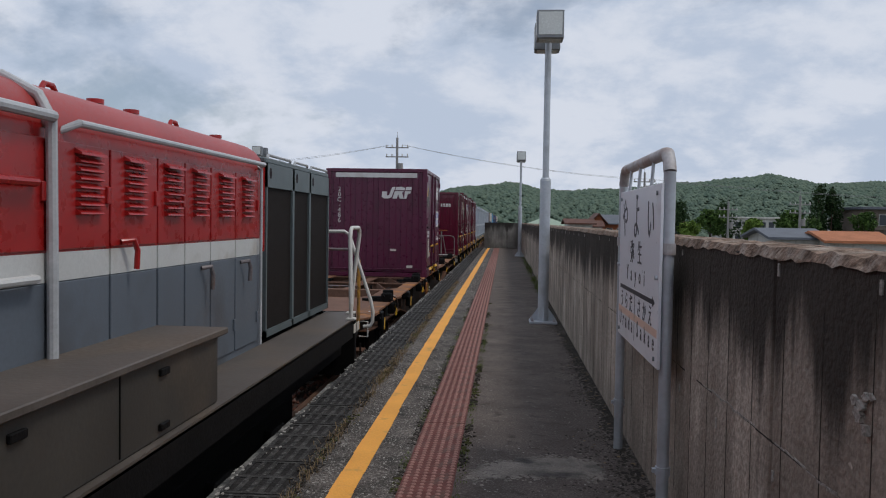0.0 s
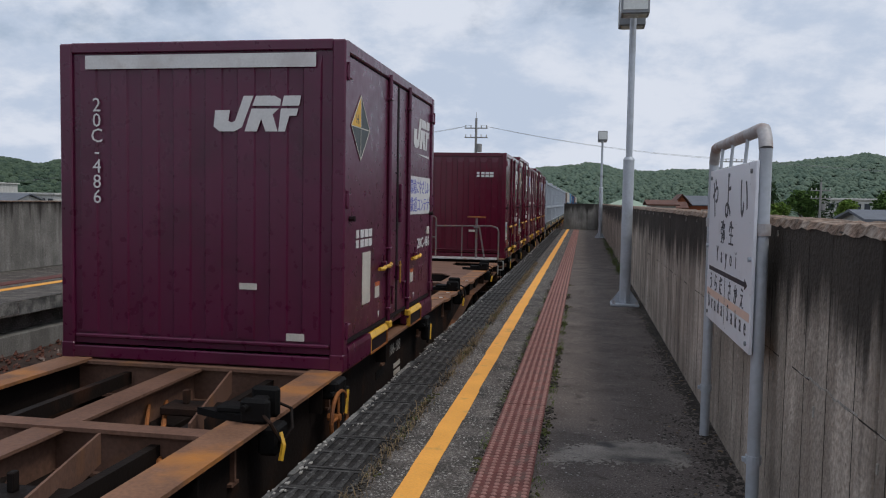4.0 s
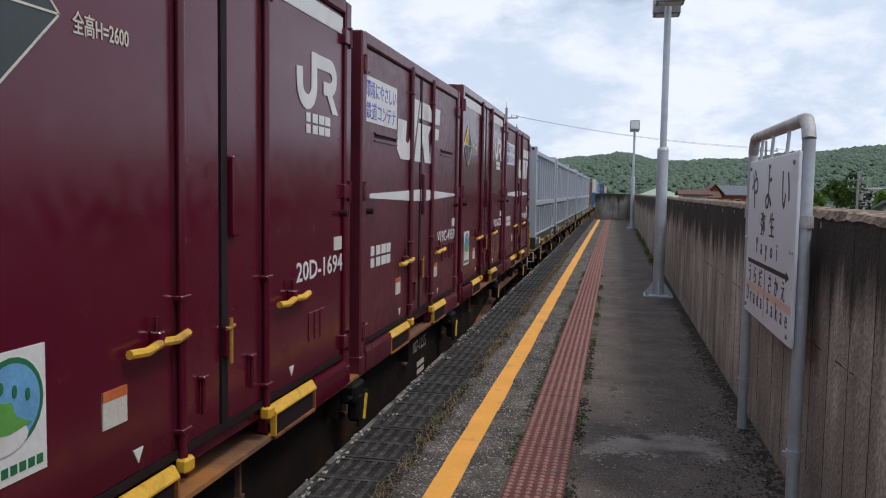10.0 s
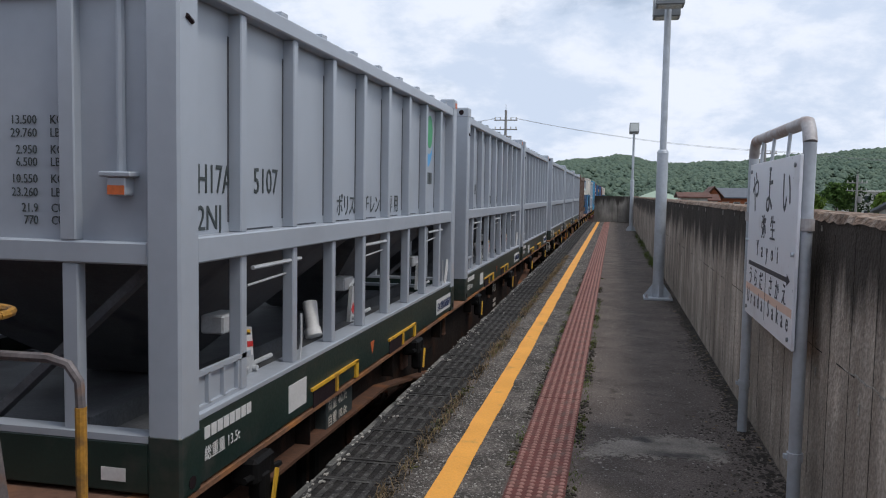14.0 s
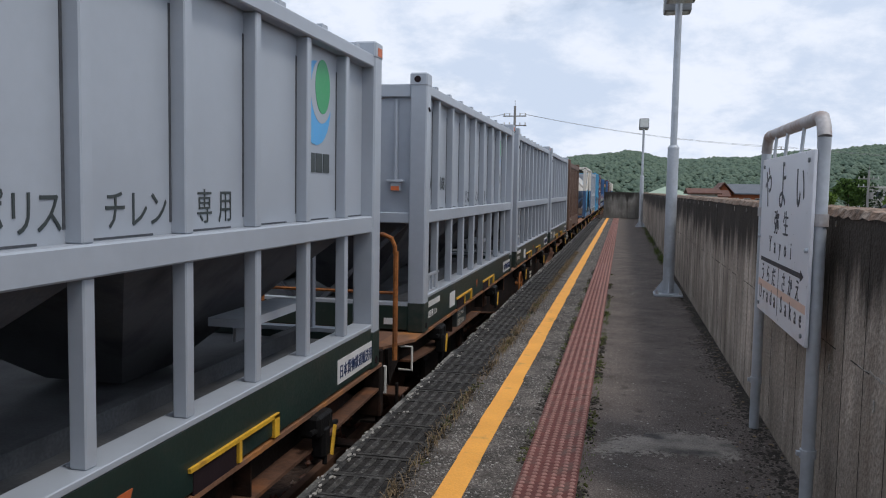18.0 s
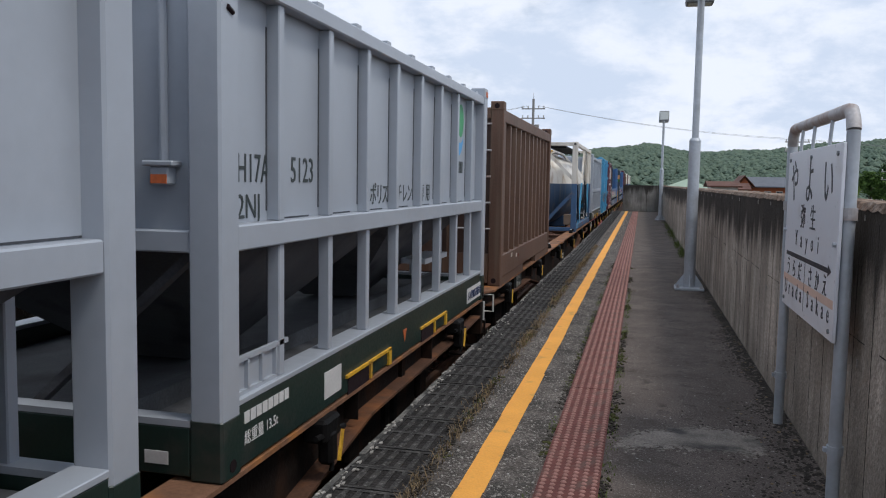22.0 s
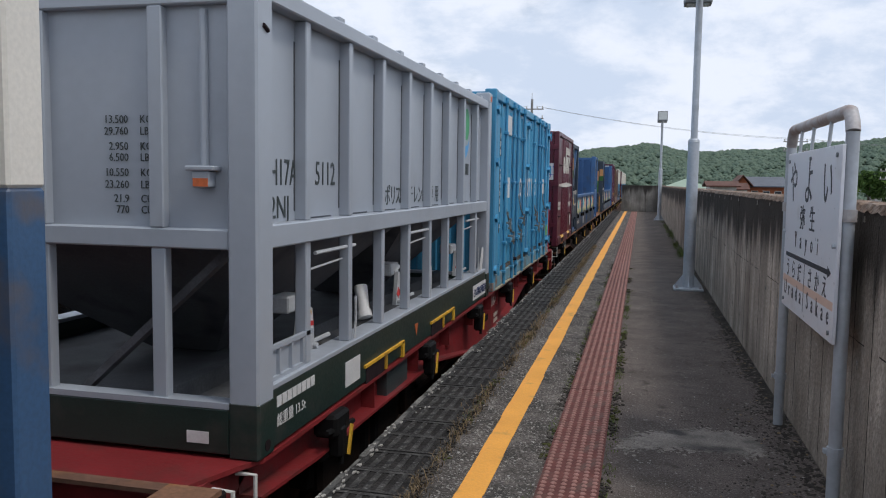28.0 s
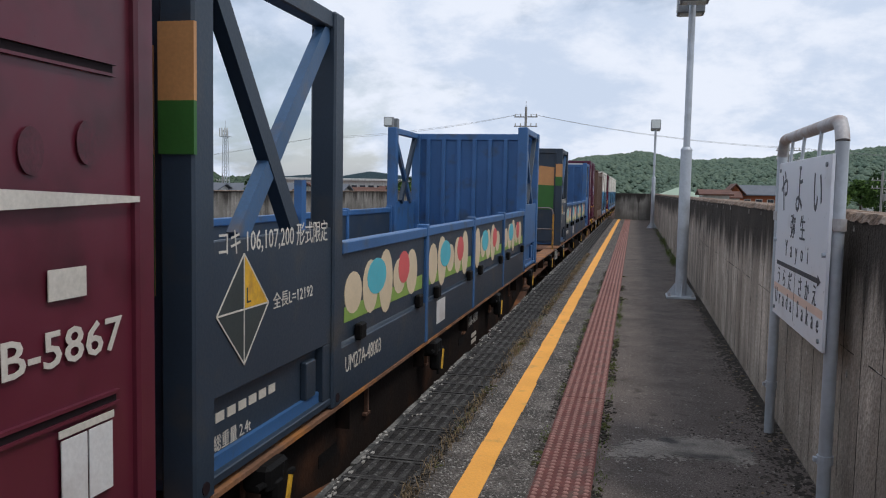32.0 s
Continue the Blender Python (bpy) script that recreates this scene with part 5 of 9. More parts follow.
def stroke(pts, w):
    """The outline of a thick line through pts."""
    left, right = [], []
    for i, p in enumerate(pts):
        a, b = Vector(pts[max(0, i - 1)]), Vector(pts[min(len(pts) - 1, i + 1)])
        d = (b - a).normalized() * w / 2
        left.append((p[0] - d.y, p[1] + d.x))
        right.append((p[0] + d.y, p[1] - d.x))
    return left + right[::-1]


def hook_mark(parent, x, m):
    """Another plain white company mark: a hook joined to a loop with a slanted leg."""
    bend = [(2.945 - 0.115 * math.cos(a), 1.985 - 0.1 * math.sin(a)) for a in np.linspace(0, math.pi, 9)]
    side_poly("mark", stroke([(2.825, 2.08)] + bend + [(3.06, 2.195)], 0.09), x, parent, m, "plain white hook")
    loop = [(3.33 + 0.09 * math.cos(a), 2.075 + 0.075 * math.sin(a)) for a in np.linspace(math.pi / 2, -math.pi / 2, 9)]
    side_poly("mark", stroke([(3.105, 2.15)] + loop + [(3.22, 2.0)], 0.085), x + 0.0002, parent, m)
    side_poly("mark", [(3.25, 2.0), (3.35, 2.0), (3.49, 1.85), (3.385, 1.85)], x + 0.0004, parent, m)


def name_bars(parent, y, z, k, x, m, put=side_poly):
    """The company's name, as plain strokes."""
    for i in range(4):
        yy, w = y + i * 0.26 * k, (0.16, 0.2, 0.22, 0.22)[i] * k
        put("name_bar", [(yy, z), (yy + w, z), (yy + w, z + 0.13 * k), (yy, z + 0.13 * k)], x, parent, m)
        put("name_bar", [(yy, z + 0.165 * k), (yy + w, z + 0.165 * k), (yy + w, z + 0.3 * k), (yy, z + 0.3 * k)], x, parent, m)


def oval(cy, cz, ry, rz, a0=0.0, a1=2 * math.pi, n=16):
    return [(cy + ry * math.cos(a), cz + rz * math.sin(a)) for a in np.linspace(a0, a1, n, endpoint=a1 - a0 < 6.28)]


def eco_sticker(parent, y, z, w, h, x, put=side_poly):
    """A white sticker: a globe ringed in green, a green block and a white sweep below it, a line of print."""
    up = 0.0016 if put is side_poly else -0.0016
    s = put("sticker", [(y, z), (y + w, z), (y + w, z + h), (y, z + h)], x, parent, M_WHITE, "white sticker with a green and blue emblem")
    put("emblem", oval(y + 0.54 * w, z + 0.6 * h, 0.42 * w, 0.35 * h, n=24), x + up, s, M_DECAL_RING)
    put("emblem", oval(y + 0.54 * w, z + 0.6 * h, 0.37 * w, 0.305 * h, n=24), x + 2 * up, s, M_GLOBE_DECAL)
    put("emblem", oval(y + 0.42 * w, z + 0.35 * h, 0.32 * w, 0.12 * h), x + 3 * up, s, M_WHITE)
    put("emblem", [(y + 0.1 * w, z + 0.42 * h), (y + 0.5 * w, z + 0.38 * h), (y + 0.78 * w, z + 0.42 * h), (y + 0.58 * w, z + 0.5 * h), (y + 0.52 * w, z + 0.62 * h), (y + 0.14 * w, z + 0.66 * h)], x + 4 * up, s, M_LEAF_DECAL)
    for k in range(3):
        put("emblem", oval(y + (0.4 + 0.17 * k) * w, z + (0.74 - 0.05 * k) * h, 0.03 * w, 0.05 * h, n=10), x + 4 * up, s, M_DECAL_RING)
    for k in range(8):
        put("caption", slant(y + (0.05 + 0.115 * k) * w, z + 0.06 * h, 0.085 * w, 0.075 * h, 0.0), x + up, s, M_DECAL_RING)


def slogan(parent, y, z, w, h, x, put=side_poly, words=side_words):
    b = put("slogan_board", [(y, z), (y + w, z), (y + w, z + h), (y, z + h)], x, parent, M_WHITE, "white board with a blue slogan")
    off = 0.003 if put is side_poly else -0.003
    words("環境にやさしい", y + w / 2, z + h * 0.57, h * 0.42, x + off, b, M_BLUE_INK, w / (h * 0.42 * 7.3), "CENTER")
    words("鉄道コンテナ", y + w / 2, z + h * 0.1, h * 0.42, x + off, b, M_BLUE_INK, w / (h * 0.42 * 6.4), "CENTER")


def lozenge(parent, y, z, ry, rz, x, letter):
    """A dark warning lozenge, its halves ry and rz, with one yellow quarter and pale lines."""
    side_poly("warning_lozenge", [(y - ry, z), (y, z - rz), (y + ry, z), (y, z + rz)], x, parent, M_GREY_DECAL, "dark lozenge with a yellow quarter")
    for q, r in (((-1, 0), (0, -1)), ((0, -1), (1, 0)), ((1, 0), (0, 1)), ((0, 1), (-1, 0)), ((-1, 0), (1, 0)), ((0, -1), (0, 1))):
        part("lozenge_line", Shape().beam((x + 0.004, y + q[0] * ry, z + q[1] * rz), (x + 0.004, y + r[0] * ry, z + r[1] * rz), 0.003, 0.008, (0, 0, 1) if q[0] != r[0] else (0, 1, 0)), M_WHITE_OLD, parent)
    side_poly("yellow_quarter", [(y + 0.005, z + 0.005), (y + ry * 0.96, z + 0.005), (y + 0.005, z + rz * 0.96)] if letter == "L" else [(y - ry * 0.96, z + 0.005), (y - 0.005, z + 0.005), (y - 0.005, z + rz * 0.96)], x + 0.002, parent, M_HANDLE)
    side_words(letter, y + 0.06 * ry if letter == "L" else y - 0.52 * ry, z + 0.1 * rz, 0.42 * min(ry, rz), x + 0.004, parent, M_GREY_DECAL)


# ---- twelve-foot containers ----


def twelve_foot(number, paint, height, kind, label):
    """kind: 'hook' plain marks, 'slant' the slanted mark with a white flash, 'tall' with the lozenge, 'old' the ribbed one."""
    L, W, H = 3.715, 1.225, height
    t = thing("freight_container", label, "container")
    body = Shape().box(-W + 0.03, W - 0.045, 0.03, L - 0.03, 0.12, H - 0.03)
    part("body", body, paint, t)
    # solid black strip that paints the shade between doors and top rail
    part("side_lintel", Shape().box(W - 0.05, W - 0.03, 0.1, L - 0.1, H - 0.12, H - 0.09), M_SEAL, t, "black strip for the shaded gap under the eaves")
    for y in (0.0, L - 0.11):
        for sx in (-1, 1):
            a, b = sorted((sx * W, sx * (W - 0.11)))
            part("corner_post", Shape().box(a, b, y, y + 0.11, 0.02, H - 0.01, 0.012), paint, t)
            part("corner_casting", Shape().box(a - 0.004, b + 0.004, y - 0.006, y + 0.116, -0.01, 0.13, 0.01), paint, t)
    for sx in (-1, 1):
        a, b = sorted((sx * (W - 0.005), sx * (W - 0.1)))
        part("top_rail", Shape().box(a, b, 0.1, L - 0.1, H - 0.1, H, 0.012), paint, t)
        for ya, yb in ((0.1, 1.41), (2.41, L - 0.1)) if kind != "old" else ((0.1, L - 0.1),):
            part("bottom_rail", Shape().box(a, b, ya, yb, 0.005, 0.12, 0.01), paint, t)
    for y in (0.005, L - 0.09):
        if kind == "old":
            part("end_rail", Shape().box(-W + 0.1, W - 0.1, y + 0.004, y + 0.085, 0.09, 0.165, 0.008), paint, t)
            # black filler stands in for the shadow between container end and deck
            part("end_gap", Shape().box(-W + 0.12, W - 0.12, y + 0.05, y + 0.08, 0.0, 0.09), M_SEAL, t)
        else:
            part("end_rail", Shape().box(-W + 0.1, W - 0.1, y, y + 0.085, 0.0, 0.1, 0.008), paint, t)
        part("end_rail", Shape().box(-W + 0.1, W - 0.1, y, y + 0.085, H - 0.09, H - 0.005, 0.01), paint, t)
    kind != "old" and part("end_ledge", Shape().box(-W + 0.12, W - 0.12, 0.0, 0.035, 0.17, 0.2, 0.008), paint, t)
    for i in range(8 if kind != "old" else 0):
        x = -W + 0.17 + i * 0.275
        part("end_stiffener", Shape().prism([(x, 0.031), (x + 0.012, 0.014), (x + 0.148, 0.014), (x + 0.16, 0.031)], "z", 0.22, H - 0.23), paint, t)
        part("stiffener_cap", Shape().add([(x, 0.031, H - 0.11), (x + 0.16, 0.031, H - 0.11), (x + 0.012, 0.014, H - 0.23), (x + 0.148, 0.014, H - 0.23), (x, 0.031, H - 0.23), (x + 0.16, 0.031, H - 0.23)],
                                          [(0, 1, 3, 2), (0, 2, 4), (1, 5, 3), (4, 2, 3, 5)]), paint, t)
    # doors on the platform side
    mid = L / 2
    if kind == "old":
        part("side_panel", Shape().box(W - 0.06, W - 0.03, 0.11, L - 0.11, 0.12, H - 0.1), paint, t)
        for i in range(6):
            yy = 1.1 + i * 0.275
            part("rib", Shape().prism([(W - 0.03, yy), (W - 0.005, yy + 0.03), (W - 0.005, yy + 0.1), (W - 0.03, yy + 0.13)], "z", 0.16, H - 0.12), paint, t)
        for yy, zz in ((0.45, 1.755), (0.43, 0.6), (2.85, 1.755), (2.85, 0.6)):
            part("vent", Shape().box(W - 0.035, W - 0.024, yy, yy + 0.65, zz, zz + 0.03), M_SEAL, t)
            part("vent_lip", Shape().box(W - 0.03, W - 0.012, yy - 0.01, yy + 0.66, zz + 0.03, zz + 0.042).box(W - 0.03, W - 0.014, yy - 0.01, yy + 0.66, zz - 0.01, zz), paint, t)
    else:
        for a, b in ((0.125, mid - 0.012), (mid + 0.012, L - 0.125)):
            first = b < mid + 0.1
            d = part("door", Shape().box(W - 0.05, W - 0.022, a, b, 0.225, H - 0.11, 0.006), paint, t)
            e = 1.475 if first else 2.33
            # flat dark maroon strip: shade of the rod and its shallow groove, painted on
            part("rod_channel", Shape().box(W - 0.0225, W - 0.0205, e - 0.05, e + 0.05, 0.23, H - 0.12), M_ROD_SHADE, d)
            rod = part("lock_rod", Shape().rod((W - 0.004, e, 0.1), (W - 0.004, e, H - 0.06), 0.022, 10), paint, d, smooth=True)
            for zz in (0.3, 0.88, H - 0.3):
                part("rod_bracket", Shape().box(W - 0.024, W + 0.022, e - 0.042, e + 0.042, zz, zz + 0.022, 0.004), paint, rod)
            part("rod_cam", Shape().box(W - 0.03, W + 0.03, e - 0.03, e + 0.05, 0.12, 0.19, 0.012), M_HANDLE, rod, "worn yellow cam")
            hy = 1.06 if first else 2.46
            for ya, yb, dz in ((0.0, 0.2, -0.004), (0.22, 0.42, 0.004)):
                part("handle", Shape().tube([(W + 0.016, hy + ya, 0.728 + dz), (W + 0.03, hy + (ya + yb) / 2, 0.722 + dz), (W + 0.022, hy + yb, 0.735 + dz)], 0.019, 8), M_HANDLE, d, "yellow locking handle", smooth=True)
            part("handle_keeper", Shape().box(W - 0.02, W + 0.03, hy + 0.19, hy + 0.235, 0.70, 0.78, 0.006), paint, d)
            part("keeper_pin", Shape().rod((W + 0.005, hy + 0.21, 0.77), (W + 0.005, hy + 0.21, 0.84), 0.012, 8), paint, d)
            for zz in (0.26, 1.3, H - 0.3):
                yy = a - 0.09 if first else b - 0.03
                part("hinge", Shape().box(W - 0.03, W + 0.012, yy, yy + 0.13, zz, zz + 0.1, 0.006), paint, d)
                part("hinge_pin", Shape().rod((W + 0.008, yy + (0.02 if first else 0.11), zz - 0.02), (W + 0.008, yy + (0.02 if first else 0.11), zz + 0.12), 0.013, 6), paint, d)
            yy = 0.2 if first else 3.56
            part("buffer", Shape().rod((W - 0.02, yy, 1.2), (W + 0.03, yy, 1.2), 0.022, 8), M_SEAL, d)
            yy = 1.13 if first else 2.68
            side_poly("lift_mark", [(yy, 0.325), (yy + 0.07, 0.325), (yy + 0.035, 0.265)], W - 0.021, d, M_WHITE)
        part("door_seal", Shape().box(W - 0.045, W - 0.017, mid + 0.002, mid + 0.062, 0.2, H - 0.11), M_SEAL, t, "black rubber door seal")
        part("sill_seal", Shape().box(W - 0.05, W - 0.016, 0.12, L - 0.12, 0.19, 0.225), M_SEAL, t, "black rubber strip under the doors")
        part("long_grip", Shape().box(W - 0.025, W + 0.012, mid + 0.075, mid + 0.15, 1.13, 1.52, 0.008), paint, t)
        latch = part("latch", Shape().box(W - 0.02, W + 0.01, mid + 0.005, mid + 0.06, 0.55, 0.7, 0.006), paint, t)
        part("latch_pin", Shape().rod((W + 0.016, mid + 0.03, 0.52), (W + 0.016, mid + 0.03, 0.74), 0.011, 8), M_RAILYEL, latch)
        part("latch_pin", Shape().rod((W + 0.016, mid - 0.01, 0.69), (W + 0.016, mid + 0.07, 0.7), 0.009, 8), M_RAILYEL, latch)
        for yy in (1.66, 2.16):
            r = part("short_rod", Shape().rod((W - 0.008, yy, 0.33), (W - 0.008, yy, 0.5), 0.011, 6), paint, t)
            part("rod_knob", Shape().box(W - 0.02, W + 0.012, yy - 0.025, yy + 0.025, 0.49, 0.51, 0.004), paint, r)
    for yy in (0.8, 2.41):
        part("pocket_mouth", Shape().box(W - 0.06, W + 0.004, yy + 0.025, yy + 0.585, 0.0, 0.12), M_SEAL, t, "dark fork pocket mouth")
        p = part("pocket_lip", Shape().prism([(W - 0.02, 0.12), (W + 0.02, 0.12), (W + 0.02, 0.13), (W - 0.008, 0.175), (W - 0.02, 0.175)], "y", yy, yy + 0.61), M_HANDLE, t, "yellow pocket lip")
        for yb in (yy, yy + 0.595):
            part("pocket_jamb", Shape().box(W - 0.03, W + 0.016, yb, yb + 0.015, -0.01, 0.12), M_RUST if yb > yy else M_HANDLE, p)
        part("pocket_floor", Shape().box(W - 0.06, W + 0.016, yy, yy + 0.61, -0.016, 0.0), M_RUST, p)
    for ya, yb in ((0.11, 0.8), (3.02, L - 0.11)) if kind != "old" else ((0.11, 0.8), (1.41, 2.41), (3.02, L - 0.11)):
        part("rail_skirt", Shape().prism([(W - 0.04, 0.0), (W + 0.014, 0.0), (W + 0.014, 0.14), (W + 0.004, 0.175), (W - 0.04, 0.175)], "y", ya, yb), paint, t)
    if kind != "old":
        for ya, yb in ((2.9, 3.26), (3.29, 3.55)) if kind == "slant" else ():
            holder = Shape()
            for q in ((ya, yb, 0.60, 0.615), (ya, yb, 0.765, 0.78), (ya, ya + 0.02, 0.6, 0.78), ((ya + yb) / 2 - 0.01, (ya + yb) / 2 + 0.01, 0.6, 0.78), (yb - 0.02, yb, 0.6, 0.78)):
                holder.box(W - 0.022, W - 0.008, *q)
            part("card_holder", holder, paint, t)
        for i in range(0 if kind == "slant" else 3):
            part("card_holder", Shape().box(W - 0.023, W - 0.017, 2.98 + i * 0.1, 3.06 + i * 0.1, 0.42, 0.6, 0.003), paint, t)
        for yy in {"hook": (), "tall": (0.94,)}.get(kind, (1.03, 2.52)):
            tag = part("paper_card", Shape().box(W - 0.022, W - 0.016, yy, yy + 0.15, 0.46, 0.6), M_WHITE_OLD, t, "paper card with an orange heading")
            part("card_heading", Shape().box(W - 0.02, W - 0.0145, yy, yy + 0.15, 0.565, 0.603), M_ORANGE, tag)
    # lettering
    xs = W - 0.02
    yf = 0.013
    old = M_WHITE_OLD if kind == "old" else M_WHITE
    side_poly("plate", slant(3.16, 1.0, 0.18, 0.1, 0.0) if kind == "old" else slant(3.43, 0.955, 0.15, 0.09, 0.0), xs, t, M_WHITE_OLD, "small paper label")
    side_words(number, 3.53 if kind == "old" else 3.6, 0.79 if kind == "old" else 0.81, 0.165, xs, t, old, 1.22, "RIGHT", 0.012)
    if kind in ("hook", "tall"):
        for i, ch in enumerate(number):
            front_words(ch, -W + 0.37, H - 0.4 - 0.121 * i, 0.155, yf - 0.003, t, M_WHITE, 1, "CENTER", 0.014)
        name_bars(t, 0.52, H - 0.58, 0.4, yf, M_WHITE, front_poly)
        hook_mark(t, xs, M_WHITE)
        name_bars(t, 2.93, 1.70, 0.41, xs, M_WHITE)
        eco_sticker(t, 0.3, 0.43, 0.34, 0.42, xs)
        if kind == "tall":
            side_poly("white_band", [(0.14, H - 0.24), (mid - 0.45, H - 0.24), (mid - 0.45, H - 0.13), (0.14, H - 0.13)], xs, t, M_WHITE, "white height band")
            side_poly("white_band", [(mid + 0.45, H - 0.24), (L - 0.14, H - 0.24), (L - 0.14, H - 0.13), (mid + 0.45, H - 0.13)], xs, t, M_WHITE)
            lozenge(t, 0.46, 1.93, 0.28, 0.265, xs, "H")
            side_words("全高H=2600", 0.81, 1.89, 0.085, xs, t, M_WHITE_OLD, 0.72, "LEFT", 0.01)
    elif kind == "slant":
        vented = number.startswith("V")
        big_mark(t, *((1.02, 2.72, 1.63, 2.2) if vented else (1.92, 3.6, 1.62, 2.21)), xs, M_WHITE)
        side_poly("flash", [(0.17, 1.3), (2.0, 1.255), (3.6, 1.305), (3.6, 1.325), (2.0, 1.372), (0.17, 1.33)], xs, t, M_WHITE, "white flash")
        slogan(t, *((0.12, 1.87, 0.88, 0.34) if vented else (0.17, 1.83, 1.08, 0.37)), xs)
        name_bars(t, 0.3, 0.76, 0.55, xs, M_WHITE)
        if vented:
            for yy in (0.38, 2.78):
                part("vent", Shape().box(W - 0.022, W - 0.019, yy, yy + 0.62, 1.765, 1.79), M_SEAL, t)
                part("vent_lip", Shape().box(W - 0.022, W - 0.006, yy - 0.01, yy + 0.63, 1.79, 1.802), paint, t)
                part("vent_lip", Shape().box(W - 0.022, W - 0.01, yy - 0.01, yy + 0.63, 1.735, 1.745), paint, t)
    elif kind == "purple":
        for i, ch in enumerate(number):
            front_words(ch, -W + 0.33, H - 0.56 - 0.125 * i, 0.16, yf - 0.003, t, M_WHITE, 1, "CENTER")
        front_poly("white_band", [(-W + 0.24, H - 0.22), (W - 0.24, H - 0.22), (W - 0.24, H - 0.11), (-W + 0.24, H - 0.11)], yf - 0.014, t, M_WHITE, "white height band")
        big_mark(t, 0.13, 0.86, H - 0.72, H - 0.44, yf, M_WHITE, front_poly)
        big_mark(t, 2.62, 3.5, 1.94, 2.28, xs, M_WHITE)
        side_poly("flash", [(2.68, 1.88), (3.5, 1.85), (3.5, 1.875)], xs, t, M_WHITE)
        slogan(t, 2.44, 1.2, 1.14, 0.42, xs)
        lozenge(t, 0.5, 1.95, 0.28, 0.27, xs, "H")
        name_bars(t, 0.4, 0.95, 0.5, xs, M_WHITE)
        side_poly("sticker", [(0.6, 0.45), (0.86, 0.45), (0.86, 0.9), (0.6, 0.9)], xs, t, M_WHITE_OLD)
        front_poly("maker_plate", [(0.75, 0.22), (0.9, 0.22), (0.9, 0.28), (0.75, 0.28)], yf - 0.004, t, M_WHITE_OLD)
    else:
        big_mark(t, 1.14, 2.84, 1.6, 2.22, W - 0.004, old)
        side_poly("flash", [(0.2, 1.30), (2.0, 1.27), (3.62, 1.31), (3.62, 1.33), (2.0, 1.39), (0.2, 1.34)], W - 0.003, t, old, "yellowed white flash")
        name_bars(t, 0.16, 0.765, 0.6, xs, old)
        big_mark(t, 0.19, 1.0, 1.89, 2.2, yf, M_WHITE, front_poly)
        slogan(t, 0.18, 1.44, 0.98, 0.36, yf, front_poly, front_words)
        eco_sticker(t, 0.69, 0.82, 0.32, 0.43, yf, front_poly)
        front_poly("maker_plate", [(0.73, 0.48), (0.88, 0.48), (0.88, 0.525), (0.73, 0.525)], yf, t, M_WHITE_OLD)
        for xa, xb in ((-W + 0.12, 0.09), (0.11, W - 0.12)):
            part("end_door", Shape().box(xa, xb, 0.014, 0.032, 0.2, H - 0.12, 0.004), paint, t)
        part("end_seal", Shape().box(0.085, 0.115, 0.01, 0.03, 0.2, H - 0.12), M_SEAL, t, "black door seal")
        part("end_sill_seal", Shape().box(-W + 0.12, W - 0.12, 0.008, 0.03, 0.165, 0.2), M_SEAL, t)
        for x in (0.03, 0.17):
            r = part("lock_rod", Shape().rod((x, -0.006, 0.12), (x, -0.006, H - 0.05), 0.02, 8), paint, t)
            for zz in (0.42, 1.32, 2.0):
                part("rod_bracket", Shape().box(x - 0.04, x + 0.04, -0.028, 0.014, zz, zz + 0.025, 0.004), paint, r)
        for zz, m in ((1.09, M_HANDLE), (0.93, M_HANDLE)):
            part("handle", Shape().tube([(-0.3, -0.01, zz), (-0.1, -0.02, zz - 0.006), (0.04, -0.016, zz)], 0.018, 8), m, t, "yellow locking handle", smooth=True)
        part("handle_keeper", Shape().box(-0.08, -0.04, -0.03, 0.014, 1.02, 1.16, 0.006), M_BLACK, t)
        for zz in (0.4, 1.3, 2.1):
            part("hinge", Shape().box(W - 0.16, W + 0.004, -0.012, 0.014, zz, zz + 0.1, 0.006), paint, t)
        part("buffer", Shape().rod((W - 0.26, 0.014, 0.25), (W - 0.26, -0.02, 0.25), 0.025, 10), M_SEAL, t)
        for x, z, h in ((-0.29, 1.23, 0.09), (-0.29, 0.84, 0.06), (-0.29, 0.72, 0.11)):
            tag = part("paper_card", Shape().box(x, x + 0.15, 0.008, 0.0135, z, z + h), M_WHITE_OLD, t, "paper card with a red heading")
            part("card_heading", Shape().box(x, x + 0.15, 0.006, 0.008, z + h * 0.7, z + h), M_REDTAG, tag)
        front_words(number[-3:], -0.09, 1.88, 0.14, yf - 0.003, t, M_WHITE, 1, "RIGHT", 0.012)
        for yy, zz in ((3.1, 1.47), (3.36, 1.51), (1.1, 1.05)):
            side_poly("scuff", oval(yy, zz, 0.055, 0.075), xs - 0.001, t, M_SCUFF, "dark scuff mark", 0.0015)
        for yy in (3.2, 3.335):
            side_poly("card", slant(yy, 0.3, 0.125, 0.24, 0.0), xs + 0.006, t, M_WHITE, "white paper card in a clear sleeve")
        side_poly("card_clip", slant(3.19, 0.55, 0.28, 0.025, 0.0), xs + 0.006, t, M_WHITE_OLD)
    if kind != "old":
        front_poly("maker_plate", [(0.35, 0.62), (0.5, 0.62), (0.5, 0.67), (0.35, 0.67)], yf, t, M_WHITE_OLD)
    return t


